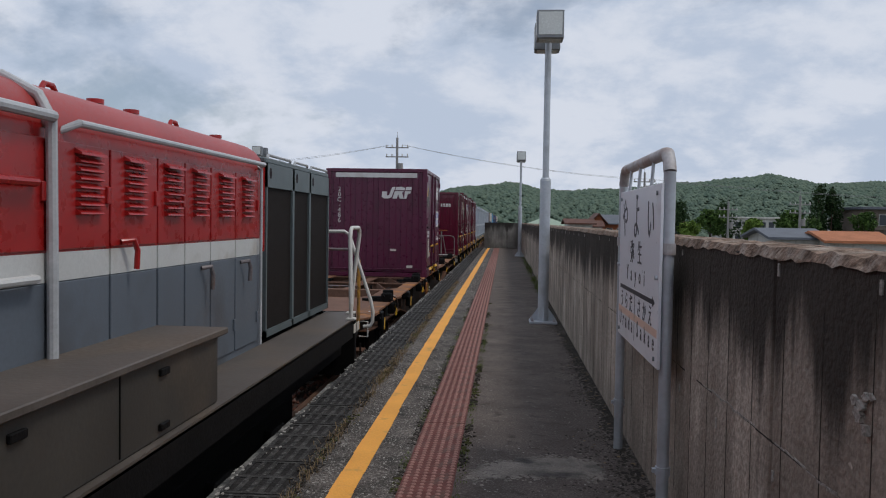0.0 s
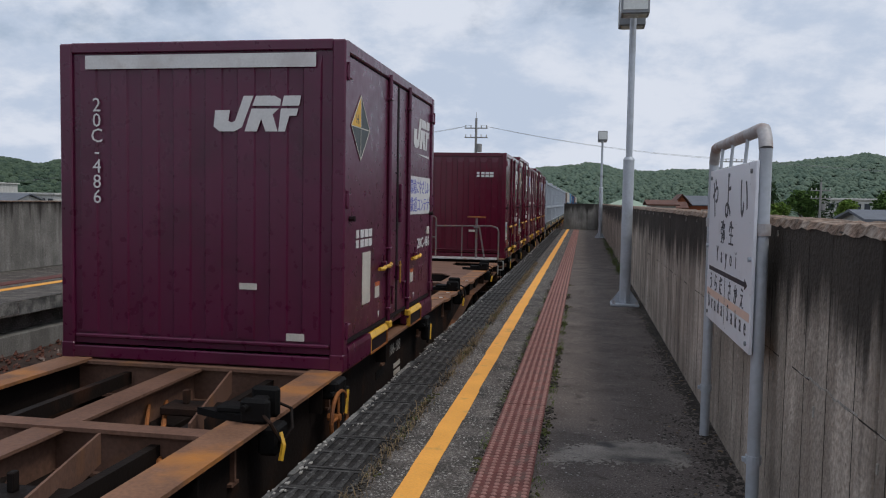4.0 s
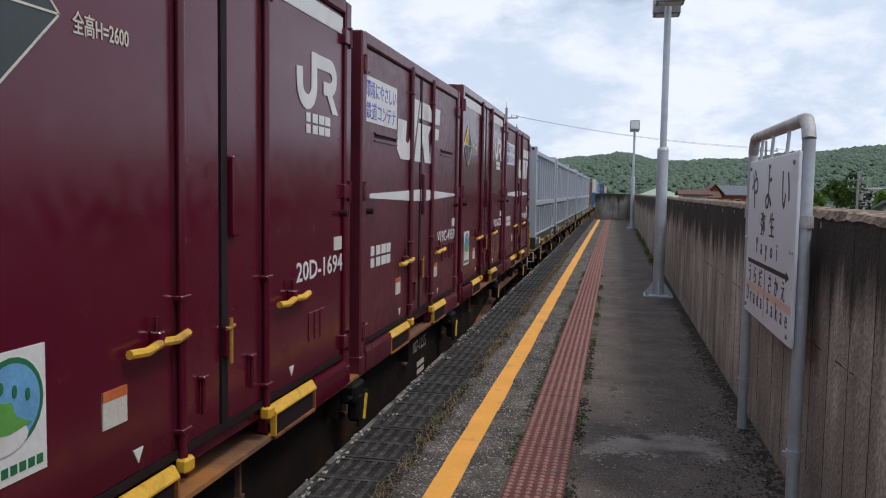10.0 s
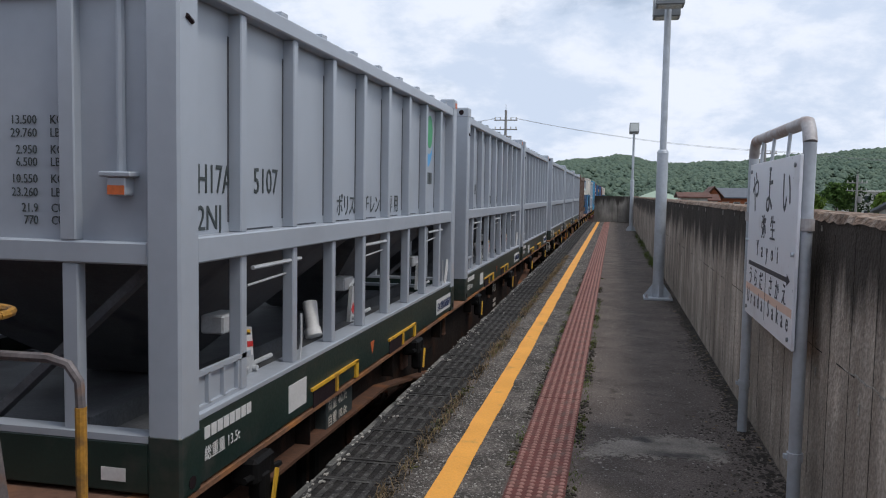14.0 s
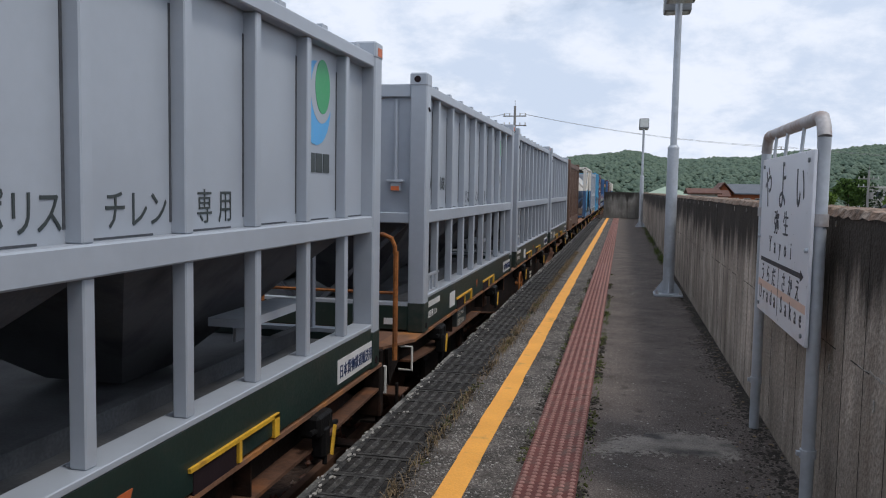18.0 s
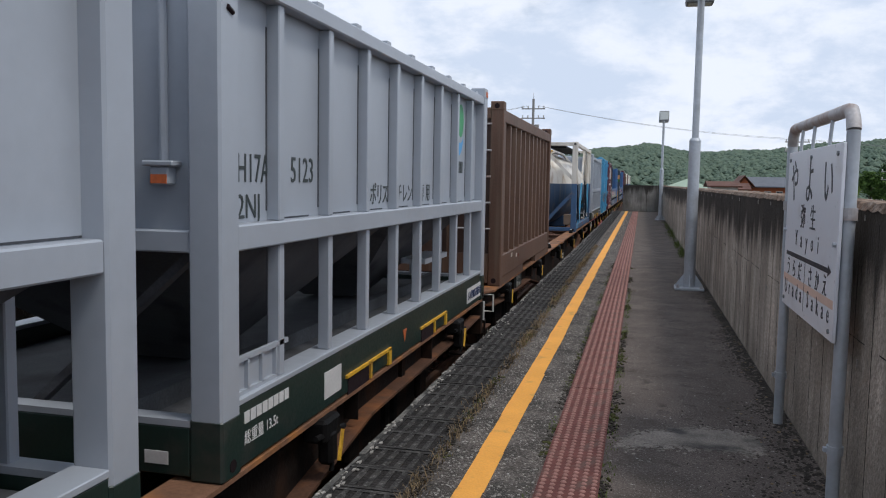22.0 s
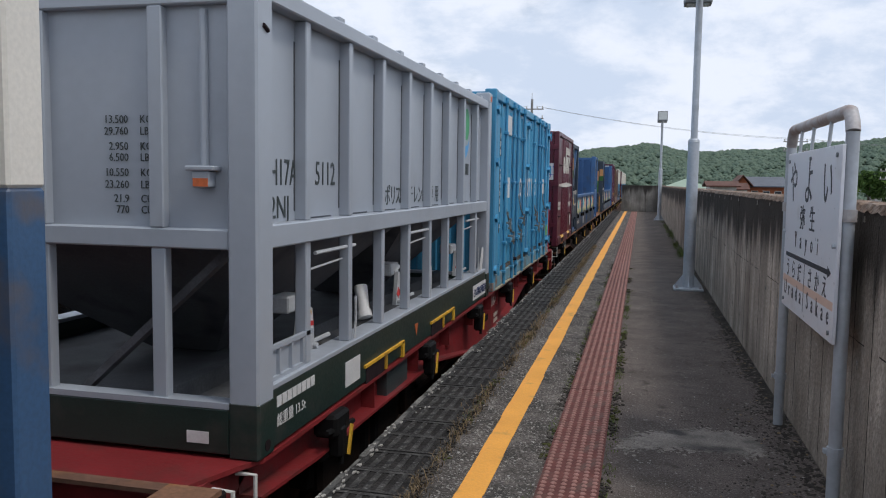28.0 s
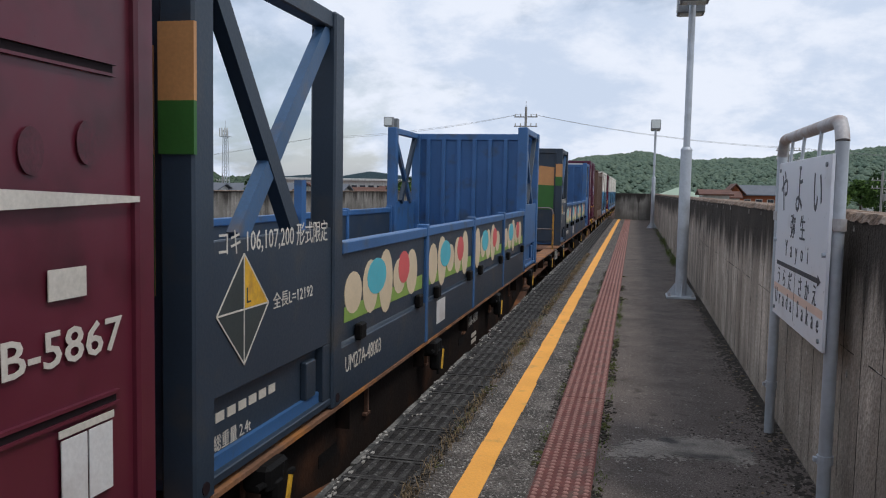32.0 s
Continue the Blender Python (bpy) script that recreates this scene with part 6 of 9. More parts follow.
rolls(twelve_foot("20C-486", M_PURPLE, 2.6, "purple", "purple-maroon steel freight container on a flat wagon"), 19.9, DECK_Z)
rolls(twelve_foot("19D-51547", M_MAROON, 2.51, "hook", "maroon steel freight container with an emblem sticker"), 32.92, DECK_Z)
rolls(twelve_foot("20D-1694", M_MAROON, 2.64, "tall", "tall maroon freight container with a white height band"), 36.86, DECK_Z)
rolls(twelve_foot("V19C-4959", M_MAROON_OLD, 2.52, "slant", "dull maroon vented container with a white slanted mark"), 40.82, DECK_Z)
rolls(twelve_foot("20D-6725", M_MAROON, 2.64, "tall", "glossy tall maroon container with a yellow and grey lozenge"), 44.74, DECK_Z)
rolls(twelve_foot("19D-40276", M_MAROON_OLD, 2.54, "slant", "weathered maroon container with a slogan board"), 48.7, DECK_Z)
rolls(twelve_foot("V19B-5867", M_MAROON_OLD, 2.5, "old", "scuffed maroon ribbed container with yellowed markings"), 129.0, DECK_Z)

# ---- flat wagons ----


def deck_lock(t, y, sx, W, lever):
    """A cast container lock lying on the deck: arrow-shaped tongue, jaw, upright catch and wire levers."""
    def X(*v):
        return sorted(sx * q for q in v)
    k = part("lock", Shape().prism([(sx * (W - 0.5), y + 0.02), (sx * (W - 0.34), y - 0.05), (sx * (W - 0.06), y - 0.12), (sx * (W - 0.02), y + 0.1), (sx * (W - 0.3), y + 0.09)], "z", 0.0, 0.045)
             .box(*X(W - 0.34, W - 0.12), y - 0.06, y + 0.08, 0.04, 0.085, 0.012).box(*X(W - 0.16, W + 0.02), y - 0.12, y - 0.05, 0.0, 0.15, 0.02)
             .box(*X(W - 0.16, W + 0.02), y + 0.05, y + 0.11, 0.0, 0.19, 0.02).box(*X(W - 0.13, W - 0.03), y - 0.1, y + 0.09, 0.08, 0.14, 0.015)
             .rod((sx * (W - 0.12), y - 0.16, 0.1), (sx * (W - 0.08), y + 0.14, 0.11), 0.02, 8)
             .box(*X(W - 0.06, W + 0.07), y - 0.09, y + 0.1, -0.2, -0.02, 0.02), M_BLACK, t, "greasy black container lock with wire levers")
    part("wire_lever", Shape().tube([(sx * (W - 0.02), y - 0.1, 0.06), (sx * (W + 0.06), y - 0.17, 0.03), (sx * (W + 0.1), y - 0.12, -0.08), (sx * (W + 0.06), y - 0.02, -0.14)], 0.011, 6)
         .tube([(sx * (W - 0.04), y + 0.1, 0.1), (sx * (W + 0.07), y + 0.15, 0.04), (sx * (W + 0.11), y + 0.06, -0.06), (sx * (W + 0.05), y, -0.16)], 0.011, 6), M_FRAME, k)
    if lever:
        part("lock_lever", Shape().tube([(sx * (W + 0.07), y - 0.04, -0.06), (sx * (W + 0.1), y - 0.06, -0.13), (sx * (W + 0.09), y - 0.08, -0.22)], 0.017, 6), M_HANDLE, k, "yellow lever")


def flat_wagon(L, sill, deck, number, label, rail=None, wheel_at=None, deck_locks=(), holes=(), cones=()):
    """Origin: the middle of the front end, at deck height."""
    t = thing("flat_wagon", label, "wagon")
    W = 1.215
    half = L / 2
    belly = [(0.4, -0.02), (0.4, -0.2), (1.1, -0.24), (3.9, -0.27), (6.2, -0.62), (L - 6.2, -0.62), (L - 3.9, -0.27), (L - 1.1, -0.24), (L, -0.2), (L, -0.02)]
    for sx in (-1, 1):
        a, b = sorted((sx * (W - 0.15), sx * (W - 0.13)))
        part("side_sill", Shape().prism(belly, "x", a, b), sill, t)
        a, b = sorted((sx * W, sx * (W - 0.26)))
        part("top_flange", Shape().prism([(sx * (W - 0.26), 0.0), (sx * (W - 0.17), 0.0), (sx * (W - 0.06), 0.3), (sx * W, 0.42), (sx * W, L), (sx * (W - 0.26), L)], "z", -0.025, 0.0), deck if deck is M_REDFRAME else M_FLANGE, t, "rust-stained top flange")
        a, b = sorted((sx * (W - 0.01), sx * (W - 0.24)))
        low = Shape()
        for (ya, za), (yb, zb) in zip(belly[1:-1], belly[2:-1]):
            low.beam(((a + b) / 2, ya, za), ((a + b) / 2, yb, zb), abs(b - a), 0.02)
        part("bottom_flange", low, M_LOWFLANGE if deck is not M_REDFRAME else sill, t, "rust-streaked lower flange")
        for i in range(5):
            yy = half - 4.2 + i * 2.1
            part("sill_slot", Shape().box(*sorted((sx * (W - 0.131), sx * (W - 0.127))), yy, yy + 0.32, -0.42, -0.34), M_BLACK, t) if i % 2 == 0 else None
        for i in range(9):
            yy = 2.2 + i * (L - 4.4) / 8
            part("sill_rib", Shape().box(*sorted((sx * (W - 0.13), sx * (W - 0.03))), yy, yy + 0.012, -0.24, -0.025), sill, t)
    part("centre_sill", Shape().box(-0.17, 0.17, 0.3, L - 0.3, -0.42, -0.3, 0.01), sill, t)
    # plated ends with cut-outs, open bays between
    for y0, d in ((0.0, 1), (L, -1)):
        def yy(v):
            return y0 + d * v
        def plate(x0, x1, a, b):
            lo, hi = sorted((yy(a), yy(b)))
            part("deck_plate", Shape().box(x0, x1, lo, hi, -0.022, -0.001), deck, t)
        if d > 0:
            plate(-W + 0.25, W - 0.25, 0.0, 3.2)
        else:
            plate(-W + 0.25, W - 0.25, 1.0, 2.9)
            plate(-W + 0.25, W - 0.25, 0.0, 0.08)
            plate(-0.3, 0.3, 0.08, 1.0)
            for sx in (-1, 1):
                part("deck_gusset", Shape().prism([(sx * 0.3, yy(1.0)), (sx * 0.5, yy(1.0)), (sx * 0.3, yy(0.7))], "z", -0.021, -0.002), deck, t)
                part("deck_gusset", Shape().prism([(sx * (W - 0.25), yy(1.0)), (sx * (W - 0.36), yy(1.0)), (sx * (W - 0.25), yy(0.8))], "z", -0.021, -0.002), deck, t)
        p0, p1 = (3.2, 4.75) if d > 0 else (2.9, 4.35)
        for sx in (-1, 1):
            part("deck_gusset", Shape().prism([(sx * (W - 0.25), yy(p0)), (sx * 0.5, yy(p0)), (sx * 0.72, yy(p0 + 0.42)), (sx * 0.72, yy(p1)), (sx * (W - 0.25), yy(p1))], "z", -0.022, -0.002), deck, t)
            part("deck_gusset", Shape().prism([(sx * (W - 0.25), yy(p1 + 0.2)), (sx * 0.72, yy(p1 + 0.2)), (sx * (W - 0.25), yy(p1 + 0.6))], "z", -0.022, -0.002), deck, t)
        lo, hi = sorted((yy(p1), yy(p1 + 0.2)))
        part("bolster_beam", Shape().box(-W + 0.1, W - 0.1, lo, hi, -0.32, -0.002, 0.006), deck, t)
        lo, hi = sorted((yy(p0 - 0.1), yy(p0)))
        part("bolster_beam", Shape().box(-W + 0.1, W - 0.1, lo, hi, -0.3, -0.023), sill, t)
        part("bogie_block", Shape().prism([(-0.4, -0.1), (-0.12, -0.1), (0.02, -0.2), (0.02, -0.34), (-0.4, -0.34)], "y", *sorted((yy(p0 + 0.65), yy(p0 + 0.95)))), deck, t)
        part("brake_rod", Shape().rod((0.66, yy(p0 - 0.3), -0.16), (0.5, yy(p1 + 0.3), -0.2), 0.022, 8).rod((0.58, yy(p0 - 0.3), -0.2), (0.42, yy(p1 + 0.3), -0.24), 0.016, 8)
             .rod((-0.8, yy(p0 + 0.3), -0.24), (0.1, yy(p0 + 0.36), -0.26), 0.026, 8), sill, t)
        lo, hi = sorted((yy(-0.05), yy(0.04)))
        part("end_beam", Shape().box(-W + (0.17 if d > 0 else 0.0), W - (0.17 if d > 0 else 0.0), lo, hi, -0.42, -0.02, 0.01), sill, t)
        part("coupler", Shape().box(-0.11, 0.11, *sorted((yy(-0.42), yy(0.1))), -0.30, -0.10, 0.03).box(-0.16, 0.16, *sorted((yy(-0.5), yy(-0.28))), -0.34, -0.06, 0.04), M_BLACK, t)
        part("air_hose", Shape().tube([(0.35, yy(0), -0.2), (0.38, yy(-0.15), -0.24), (0.4, yy(-0.3), -0.42), (0.36, yy(-0.42), -0.5)], 0.022, 8), M_BLACK, t)
        for sx in (-1, 1):
            x = sx * (W + 0.0)
            g = 0.42 if d > 0 else 0.0
            if d > 0:
                part("corner_plate", Shape().prism([(yy(0.03), -0.02), (yy(0.44), -0.02), (yy(0.44), -0.24), (yy(0.1), -0.42), (yy(0.03), -0.42)], "x", *sorted((sx * (W - 0.19), sx * (W - 0.17)))), M_LOWFLANGE if deck is not M_REDFRAME else sill, t)
                part("foot_board", Shape().box(*sorted((sx * (W - 0.45), sx * (W - 0.02))), *sorted((yy(0.02), yy(0.3))), -0.43, -0.41, 0.004), M_LOWFLANGE if deck is not M_REDFRAME else sill, t)
                part("step_hanger", Shape().rod((sx * (W - 0.04), yy(0.16), -0.42), (sx * (W - 0.04), yy(0.16), -0.66), 0.012, 6), M_RAILGREY, t)
            part("grab_handle", Shape().tube([(x - sx * 0.14, yy(g - 0.02), -0.06), (x - sx * 0.1, yy(g - 0.1), -0.05), (x, yy(g - 0.1), -0.05), (x, yy(g - 0.1), -0.26), (x - sx * 0.12, yy(g - 0.1), -0.26)], 0.012, 6), M_RAILWHITE, t, "white grab handle")
            part("step", Shape().box(*sorted((sx * (W - 0.36), sx * (W - 0.04))), *sorted((yy(-0.04), yy(0.12))), -0.66, -0.64).box(*sorted((sx * (W - 0.05), sx * (W - 0.03))), *sorted((yy(-0.04), yy(0.0))), -0.66, -0.3), sill, t)
            part("end_bracket", Shape().prism([(yy(0.0), -0.02), (yy(0.5), -0.02), (yy(0.5), -0.1), (yy(0.05), -0.34)], "x", *sorted((sx * (W - 0.16), sx * (W - 0.13)))), sill, t)
    span, n = L - 9.5, 5 if L > 15 else 2
    for i in range(1, n + 1):
        y = 4.95 + i * span / (n + 1)
        part("cross_beam", Shape().box(-W + 0.1, W - 0.1, y - 0.07, y + 0.07, -0.04, -0.015).box(-W + 0.1, W - 0.1, y - 0.012, y + 0.012, -0.3, -0.02).box(-W + 0.1, W - 0.1, y - 0.05, y + 0.05, -0.31, -0.29), deck, t)
    part("centre_beam", Shape().box(-0.14, 0.06, 4.95, L - 4.55, -0.05, -0.03).box(-0.05, -0.03, 4.95, L - 4.55, -0.32, -0.05), deck, t)
    for i in range(n + 1):
        ya, yb = 4.95 + i * span / (n + 1) + 0.15, 4.95 + (i + 1) * span / (n + 1) - 0.15
        part("diagonal_plate", Shape().beam((0.75, ya, -0.1), (0.35, yb, -0.1), 0.015, 0.18), deck, t)
        part("brake_rod", Shape().rod((0.62, ya - 0.3, -0.14), (-0.5, yb + 0.3, -0.2), 0.014, 6).rod((0.72, ya - 0.3, -0.18), (-0.35, yb + 0.3, -0.22), 0.018, 6), M_RUST if i % 2 else sill, t)
        part("brake_lever", Shape().box(0.2, 0.6, (ya + yb) / 2 - 0.1, (ya + yb) / 2 + 0.12, -0.16, -0.1, 0.01).box(0.32, 0.36, (ya + yb) / 2, (ya + yb) / 2 + 0.05, -0.1, 0.0, 0.006), sill, t)
    for y in holes:
        for sx in (-1, 1):
            k = part("lock_pad", Shape().prism([(sx * (W - 0.2), y - 0.2), (sx * (W + 0.002), y - 0.24), (sx * (W + 0.035), y - 0.14), (sx * (W + 0.035), y + 0.14), (sx * (W + 0.002), y + 0.24), (sx * (W - 0.2), y + 0.2)], "z", -0.03, 0.005), M_FLANGE, t, "rusty pad round a lock hole")
            part("hole_ring", Shape().prism([(sx * (W - 0.08) + 0.062 * math.cos(a), y + 0.062 * math.sin(a)) for a in np.linspace(0, 6.2, 17)[:-1]], "z", 0.004, 0.008), M_RUST, k)
            part("lock_hole", Shape().prism([(sx * (W - 0.08) + 0.042 * math.cos(a), y + 0.042 * math.sin(a)) for a in np.linspace(0, 6.2, 17)[:-1]], "z", 0.007, 0.0095), M_SEAL, k)
            part("lock_pin", Shape().prism([(sx * (W - 0.085) + 0.028 * math.cos(a), y - 0.005 + 0.026 * math.sin(a)) for a in np.linspace(0, 6.2, 13)[:-1]], "z", 0.009, 0.0115), M_WHITE, k, "pale pin end")
    for y in cones:
        for sx in (-1, 1):
            x = sx * (W - 0.08)
            k = part("twist_lock", Shape().rod((x, y, 0.0), (x, y, 0.05), 0.055, 12, 0.05).rod((x, y, 0.05), (x, y, 0.1), 0.05, 12, 0.022), M_BLACK, t, "black twist lock with a worn bright tip", smooth=True)
            part("lock_tip", Shape().rod((x, y, 0.095), (x, y, 0.112), 0.027, 10, 0.015), M_PIPE, k)
    for y in deck_locks:
        for sx in (-1, 1):
            deck_lock(t, y, sx, W, sx > 0)
    for sx in (-0.62, 0.62):
        part("stringer", Shape().box(sx - 0.03, sx + 0.03, 2.4, L - 2.4, -0.2, -0.1), sill, t)
    for x, r in ((0.62, 0.018), (0.68, 0.012), (-0.55, 0.018), (0.3, 0.014)):
        part("brake_pipe", Shape().tube([(x, 1.0, -0.25), (x, 4.0, -0.3), (x + 0.04, half, -0.36), (x, L - 4, -0.3), (x, L - 1.0, -0.25)], r, 6), M_RUST if x > 0.6 else M_FRAME, t)
    part("air_tank", Shape().rod((0.0, half - 1.2, -0.5), (0.0, half - 0.2, -0.5), 0.17, 14), M_FRAME, t, smooth=True)
    part("brake_cylinder", Shape().rod((-0.45, half + 0.4, -0.46), (-0.45, half + 1.0, -0.46), 0.16, 14), M_FRAME, t, smooth=True)
    part("valve_box", Shape().box(0.35, 0.75, half + 0.2, half + 0.6, -0.45, -0.2, 0.03), M_FRAME, t)
    # container locks along both edges
    for i in range(6):
        y = 1.35 + i * (L - 2.7) / 5
        if any(abs(y - q) < 0.9 for q in deck_locks):
            continue
        for sx in (-1, 1):
            k = part("lock", Shape().box(*sorted((sx * (W - 0.09), sx * (W + 0.06))), y - 0.12, y + 0.12, -0.16, -0.02, 0.02)
                     .box(*sorted((sx * (W - 0.02), sx * (W + 0.07))), y - 0.06, y + 0.05, -0.3, -0.1, 0.02)
                     .rod((sx * (W + 0.03), y - 0.2, -0.1), (sx * (W + 0.04), y + 0.22, -0.14), 0.018, 6)
                     .rod((sx * (W + 0.05), y + 0.05, -0.04), (sx * (W + 0.055), y - 0.02, -0.34), 0.016, 6), M_BLACK, t, "greasy black container lock")
            part("lock_lever", Shape().beam((sx * (W + 0.07), y + 0.12, -0.13), (sx * (W + 0.075), y + 0.05, -0.3), 0.014, 0.035), M_HANDLE, k, "yellow lever")
    # bogies
    for by in (2.75, L - 2.75):
        for sx in (-1, 1):
            g = part("bogie_frame", Shape().prism([(by - 1.2, -0.62), (by - 1.15, -0.48), (by - 0.5, -0.44), (by - 0.35, -0.34), (by + 0.35, -0.34), (by + 0.5, -0.44), (by + 1.15, -0.48), (by + 1.2, -0.62),
                                                    (by + 0.9, -0.68), (by + 0.4, -0.82), (by - 0.4, -0.82), (by - 0.9, -0.68)], "x", *sorted((sx * 0.82, sx * 0.95))), M_FRAME, t)
            for dy in (-0.12, 0.12):
                part("spring", Shape().rod((sx * 0.9, by + dy, -0.8), (sx * 0.9, by + dy, -0.42), 0.09, 10), M_BLACK, g)
            for dy in (-0.95, 0.95):
                part("axle_box", Shape().box(*sorted((sx * 0.82, sx * 1.0)), by + dy - 0.13, by + dy + 0.13, -0.7, -0.45, 0.03), M_FRAME, g)
        part("bolster", Shape().box(-0.9, 0.9, by - 0.22, by + 0.22, -0.55, -0.34, 0.03), M_FRAME, t)
        for dy in (-0.95, 0.95):
            wset = part("wheelset", Shape().rod((-0.8, by + dy, -0.57), (0.8, by + dy, -0.57), 0.075, 10), M_FRAME, t)
            for sx in (-1, 1):
                part("wheel", Shape().rod((sx * 0.535, by + dy, -0.57), (sx * 0.655, by + dy, -0.57), 0.43, 24).rod((sx * 0.52, by + dy, -0.57), (sx * 0.56, by + dy, -0.57), 0.455, 24), M_RAIL, wset)
    # rail at the front end
    if rail == "column":
        yr = 0.06
        part("handrail", Shape().tube([(0.2, yr, 0.73), (1.0, yr, 0.735), (1.08, yr, 0.715), (1.125, yr, 0.655), (1.13, yr, 0.56)], 0.019, 8), M_RAILGREY, t, "bare steel end rail", smooth=True)
        part("rail_post", Shape().rod((1.13, yr, 0.56), (1.13, yr, 0.06), 0.021, 10).rod((1.13, yr, 0.06), (1.13, yr, -0.1), 0.026, 10), M_RAILYEL, t, "chipped yellow rail post")
        part("brake_column", Shape().rod((0.6, yr, -0.02), (0.6, yr, 0.9), 0.024, 10).rod((0.6, yr, 0.0), (0.6, yr, 0.05), 0.085, 14).rod((0.6, yr, 0.05), (0.6, yr, 0.09), 0.05, 12), M_FRAME, t, "rusty brake column")
        part("column_bracket", Shape().box(0.52, 0.73, yr - 0.05, yr + 0.03, 0.71, 0.78, 0.006), M_FRAME, t)
        part("column_stay", Shape().beam((0.71, yr - 0.04, 0.78), (0.83, yr - 0.04, -0.04), 0.09, 0.03), M_RAILGREY, t, "worn flat steel stay")
        ring = [(0.6 + 0.19 * math.cos(a), yr + 0.19 * math.sin(a), 0.88) for a in np.linspace(0, 2 * math.pi, 25)]
        w = part("brake_wheel", Shape().tube(ring, 0.017, 8), M_RAILYEL, t, "worn yellow hand wheel", smooth=True)
        for a in (0.3, 0.3 + math.pi * 2 / 3, 0.3 + math.pi * 4 / 3):
            part("spoke", Shape().beam((0.6, yr, 0.88), (0.6 + 0.185 * math.cos(a), yr + 0.185 * math.sin(a), 0.88), 0.03, 0.015), M_RAILYEL, w)
    elif rail:
        yr = 0.06
        if rail == "grey":
            part("end_platform", Shape().box(-1.14, 1.1, -0.22, 0.33, 0.004, 0.03, 0.004), M_GALV_WORN, t, "worn grey steel end platform")
            part("handrail", Shape().tube([(-0.95, yr, -0.1), (-0.95, yr, 0.95), (-0.92, yr, 0.98), (-0.4, yr, 0.98), (-0.36, yr, 0.94), (-0.36, yr, 0.0)], 0.018, 8).rod((-0.95, yr, 0.5), (-0.36, yr, 0.5), 0.014, 6)
                 .rod((-0.95, yr, 0.62), (-1.1, yr, 0.62), 0.012, 6), M_RAILGREY, t, "grey tubular end rail")
            part("handrail", Shape().tube([(-0.36, yr, 0.76), (0.95, yr, 0.78), (1.08, yr, 0.74), (1.12, yr, 0.66), (1.12, yr, -0.02)], 0.018, 8), M_RAILGREY, t)
            part("rail_post", Shape().rod((0.26, yr, 0.0), (0.26, yr, 0.77), 0.015, 8), M_RAILGREY, t)
            st = part("brake_stand", Shape().rod((0.6, yr, -0.1), (0.6, yr, 0.95), 0.025, 10).box(0.54, 0.66, yr - 0.06, yr + 0.06, 0.72, 0.78, 0.01).beam((0.66, yr, 0.78), (0.8, yr, 0.0), 0.06, 0.03), M_RAILGREY, t)
            ring = [(0.6 + 0.21 * math.cos(a), yr + 0.21 * math.sin(a), 0.98) for a in np.linspace(0, 2 * math.pi, 25)]
            part("hand_wheel", Shape().tube(ring, 0.014, 6).rod((0.4, yr, 0.975), (0.8, yr, 0.975), 0.01, 6).rod((0.6, yr - 0.2, 0.975), (0.6, yr + 0.2, 0.975), 0.01, 6), M_RUST, st, "rusty brake hand wheel")
        else:
            m1, m2 = (M_RAILGREY, M_RAILYEL) if rail == "yellow" else ((M_RUST, M_RUST) if rail == "rust" else (M_RAILRED, M_RAILRED))
            ye = yr if rail != "red" else L - 0.06
            pts = [(-0.1, ye, 0.0), (-0.1, ye, 0.92), (-0.06, ye, 0.96), (1.02 , ye, 0.96), (1.09, ye, 0.93), (1.12, ye, 0.86), (1.12, ye, 0.8)]
            part("handrail", Shape().tube(pts, 0.019, 8).rod((-0.1, ye, 0.46), (1.13, ye, 0.46), 0.014, 6), m1, t, "tubular end rail")
            part("rail_post", Shape().rod((1.13, ye, 0.82), (1.13, ye, -0.12), 0.023, 8), m2, t, "worn rail post")
    if wheel_at:
        ring = [(W + 0.06, wheel_at + 0.2 * math.cos(a), -0.3 + 0.2 * math.sin(a)) for a in np.linspace(0, 2 * math.pi, 25)]
        part("side_wheel", Shape().tube(ring, 0.016, 6).rod((W + 0.05, wheel_at - 0.2, -0.3), (W + 0.05, wheel_at + 0.2, -0.3), 0.012, 6).rod((W + 0.05, wheel_at, -0.5), (W + 0.05, wheel_at, -0.1), 0.012, 6)
             .rod((W - 0.03, wheel_at, -0.3), (W + 0.07, wheel_at, -0.3), 0.03, 8), M_RUST, t, "rusty side brake wheel")
    side_words(number, half + 0.55, -0.29, 0.17, W - 0.13, t, M_WHITE_OLD, 0.9)
    for i in range(2):
        side_poly("data_bar", [(half + 0.75, -0.46 - 0.08 * i), (half + 1.05, -0.46 - 0.08 * i), (half + 1.05, -0.41 - 0.08 * i), (half + 0.75, -0.41 - 0.08 * i)], W - 0.13, t, M_WHITE_OLD)
    b = part("load_board", Shape().box(W - 0.13, W - 0.05, 2.55, 3.1, -0.25, -0.03, 0.004), M_GREY_DECAL, t, "dark load board with white lettering")
    if deck is not M_REDFRAME:
        side_words("荷重 40.7t", 2.58, -0.13, 0.09, W - 0.049, b, M_WHITE_OLD)
        side_words("自重 18.6t", 2.58, -0.235, 0.09, W - 0.049, b, M_WHITE_OLD)
    return t


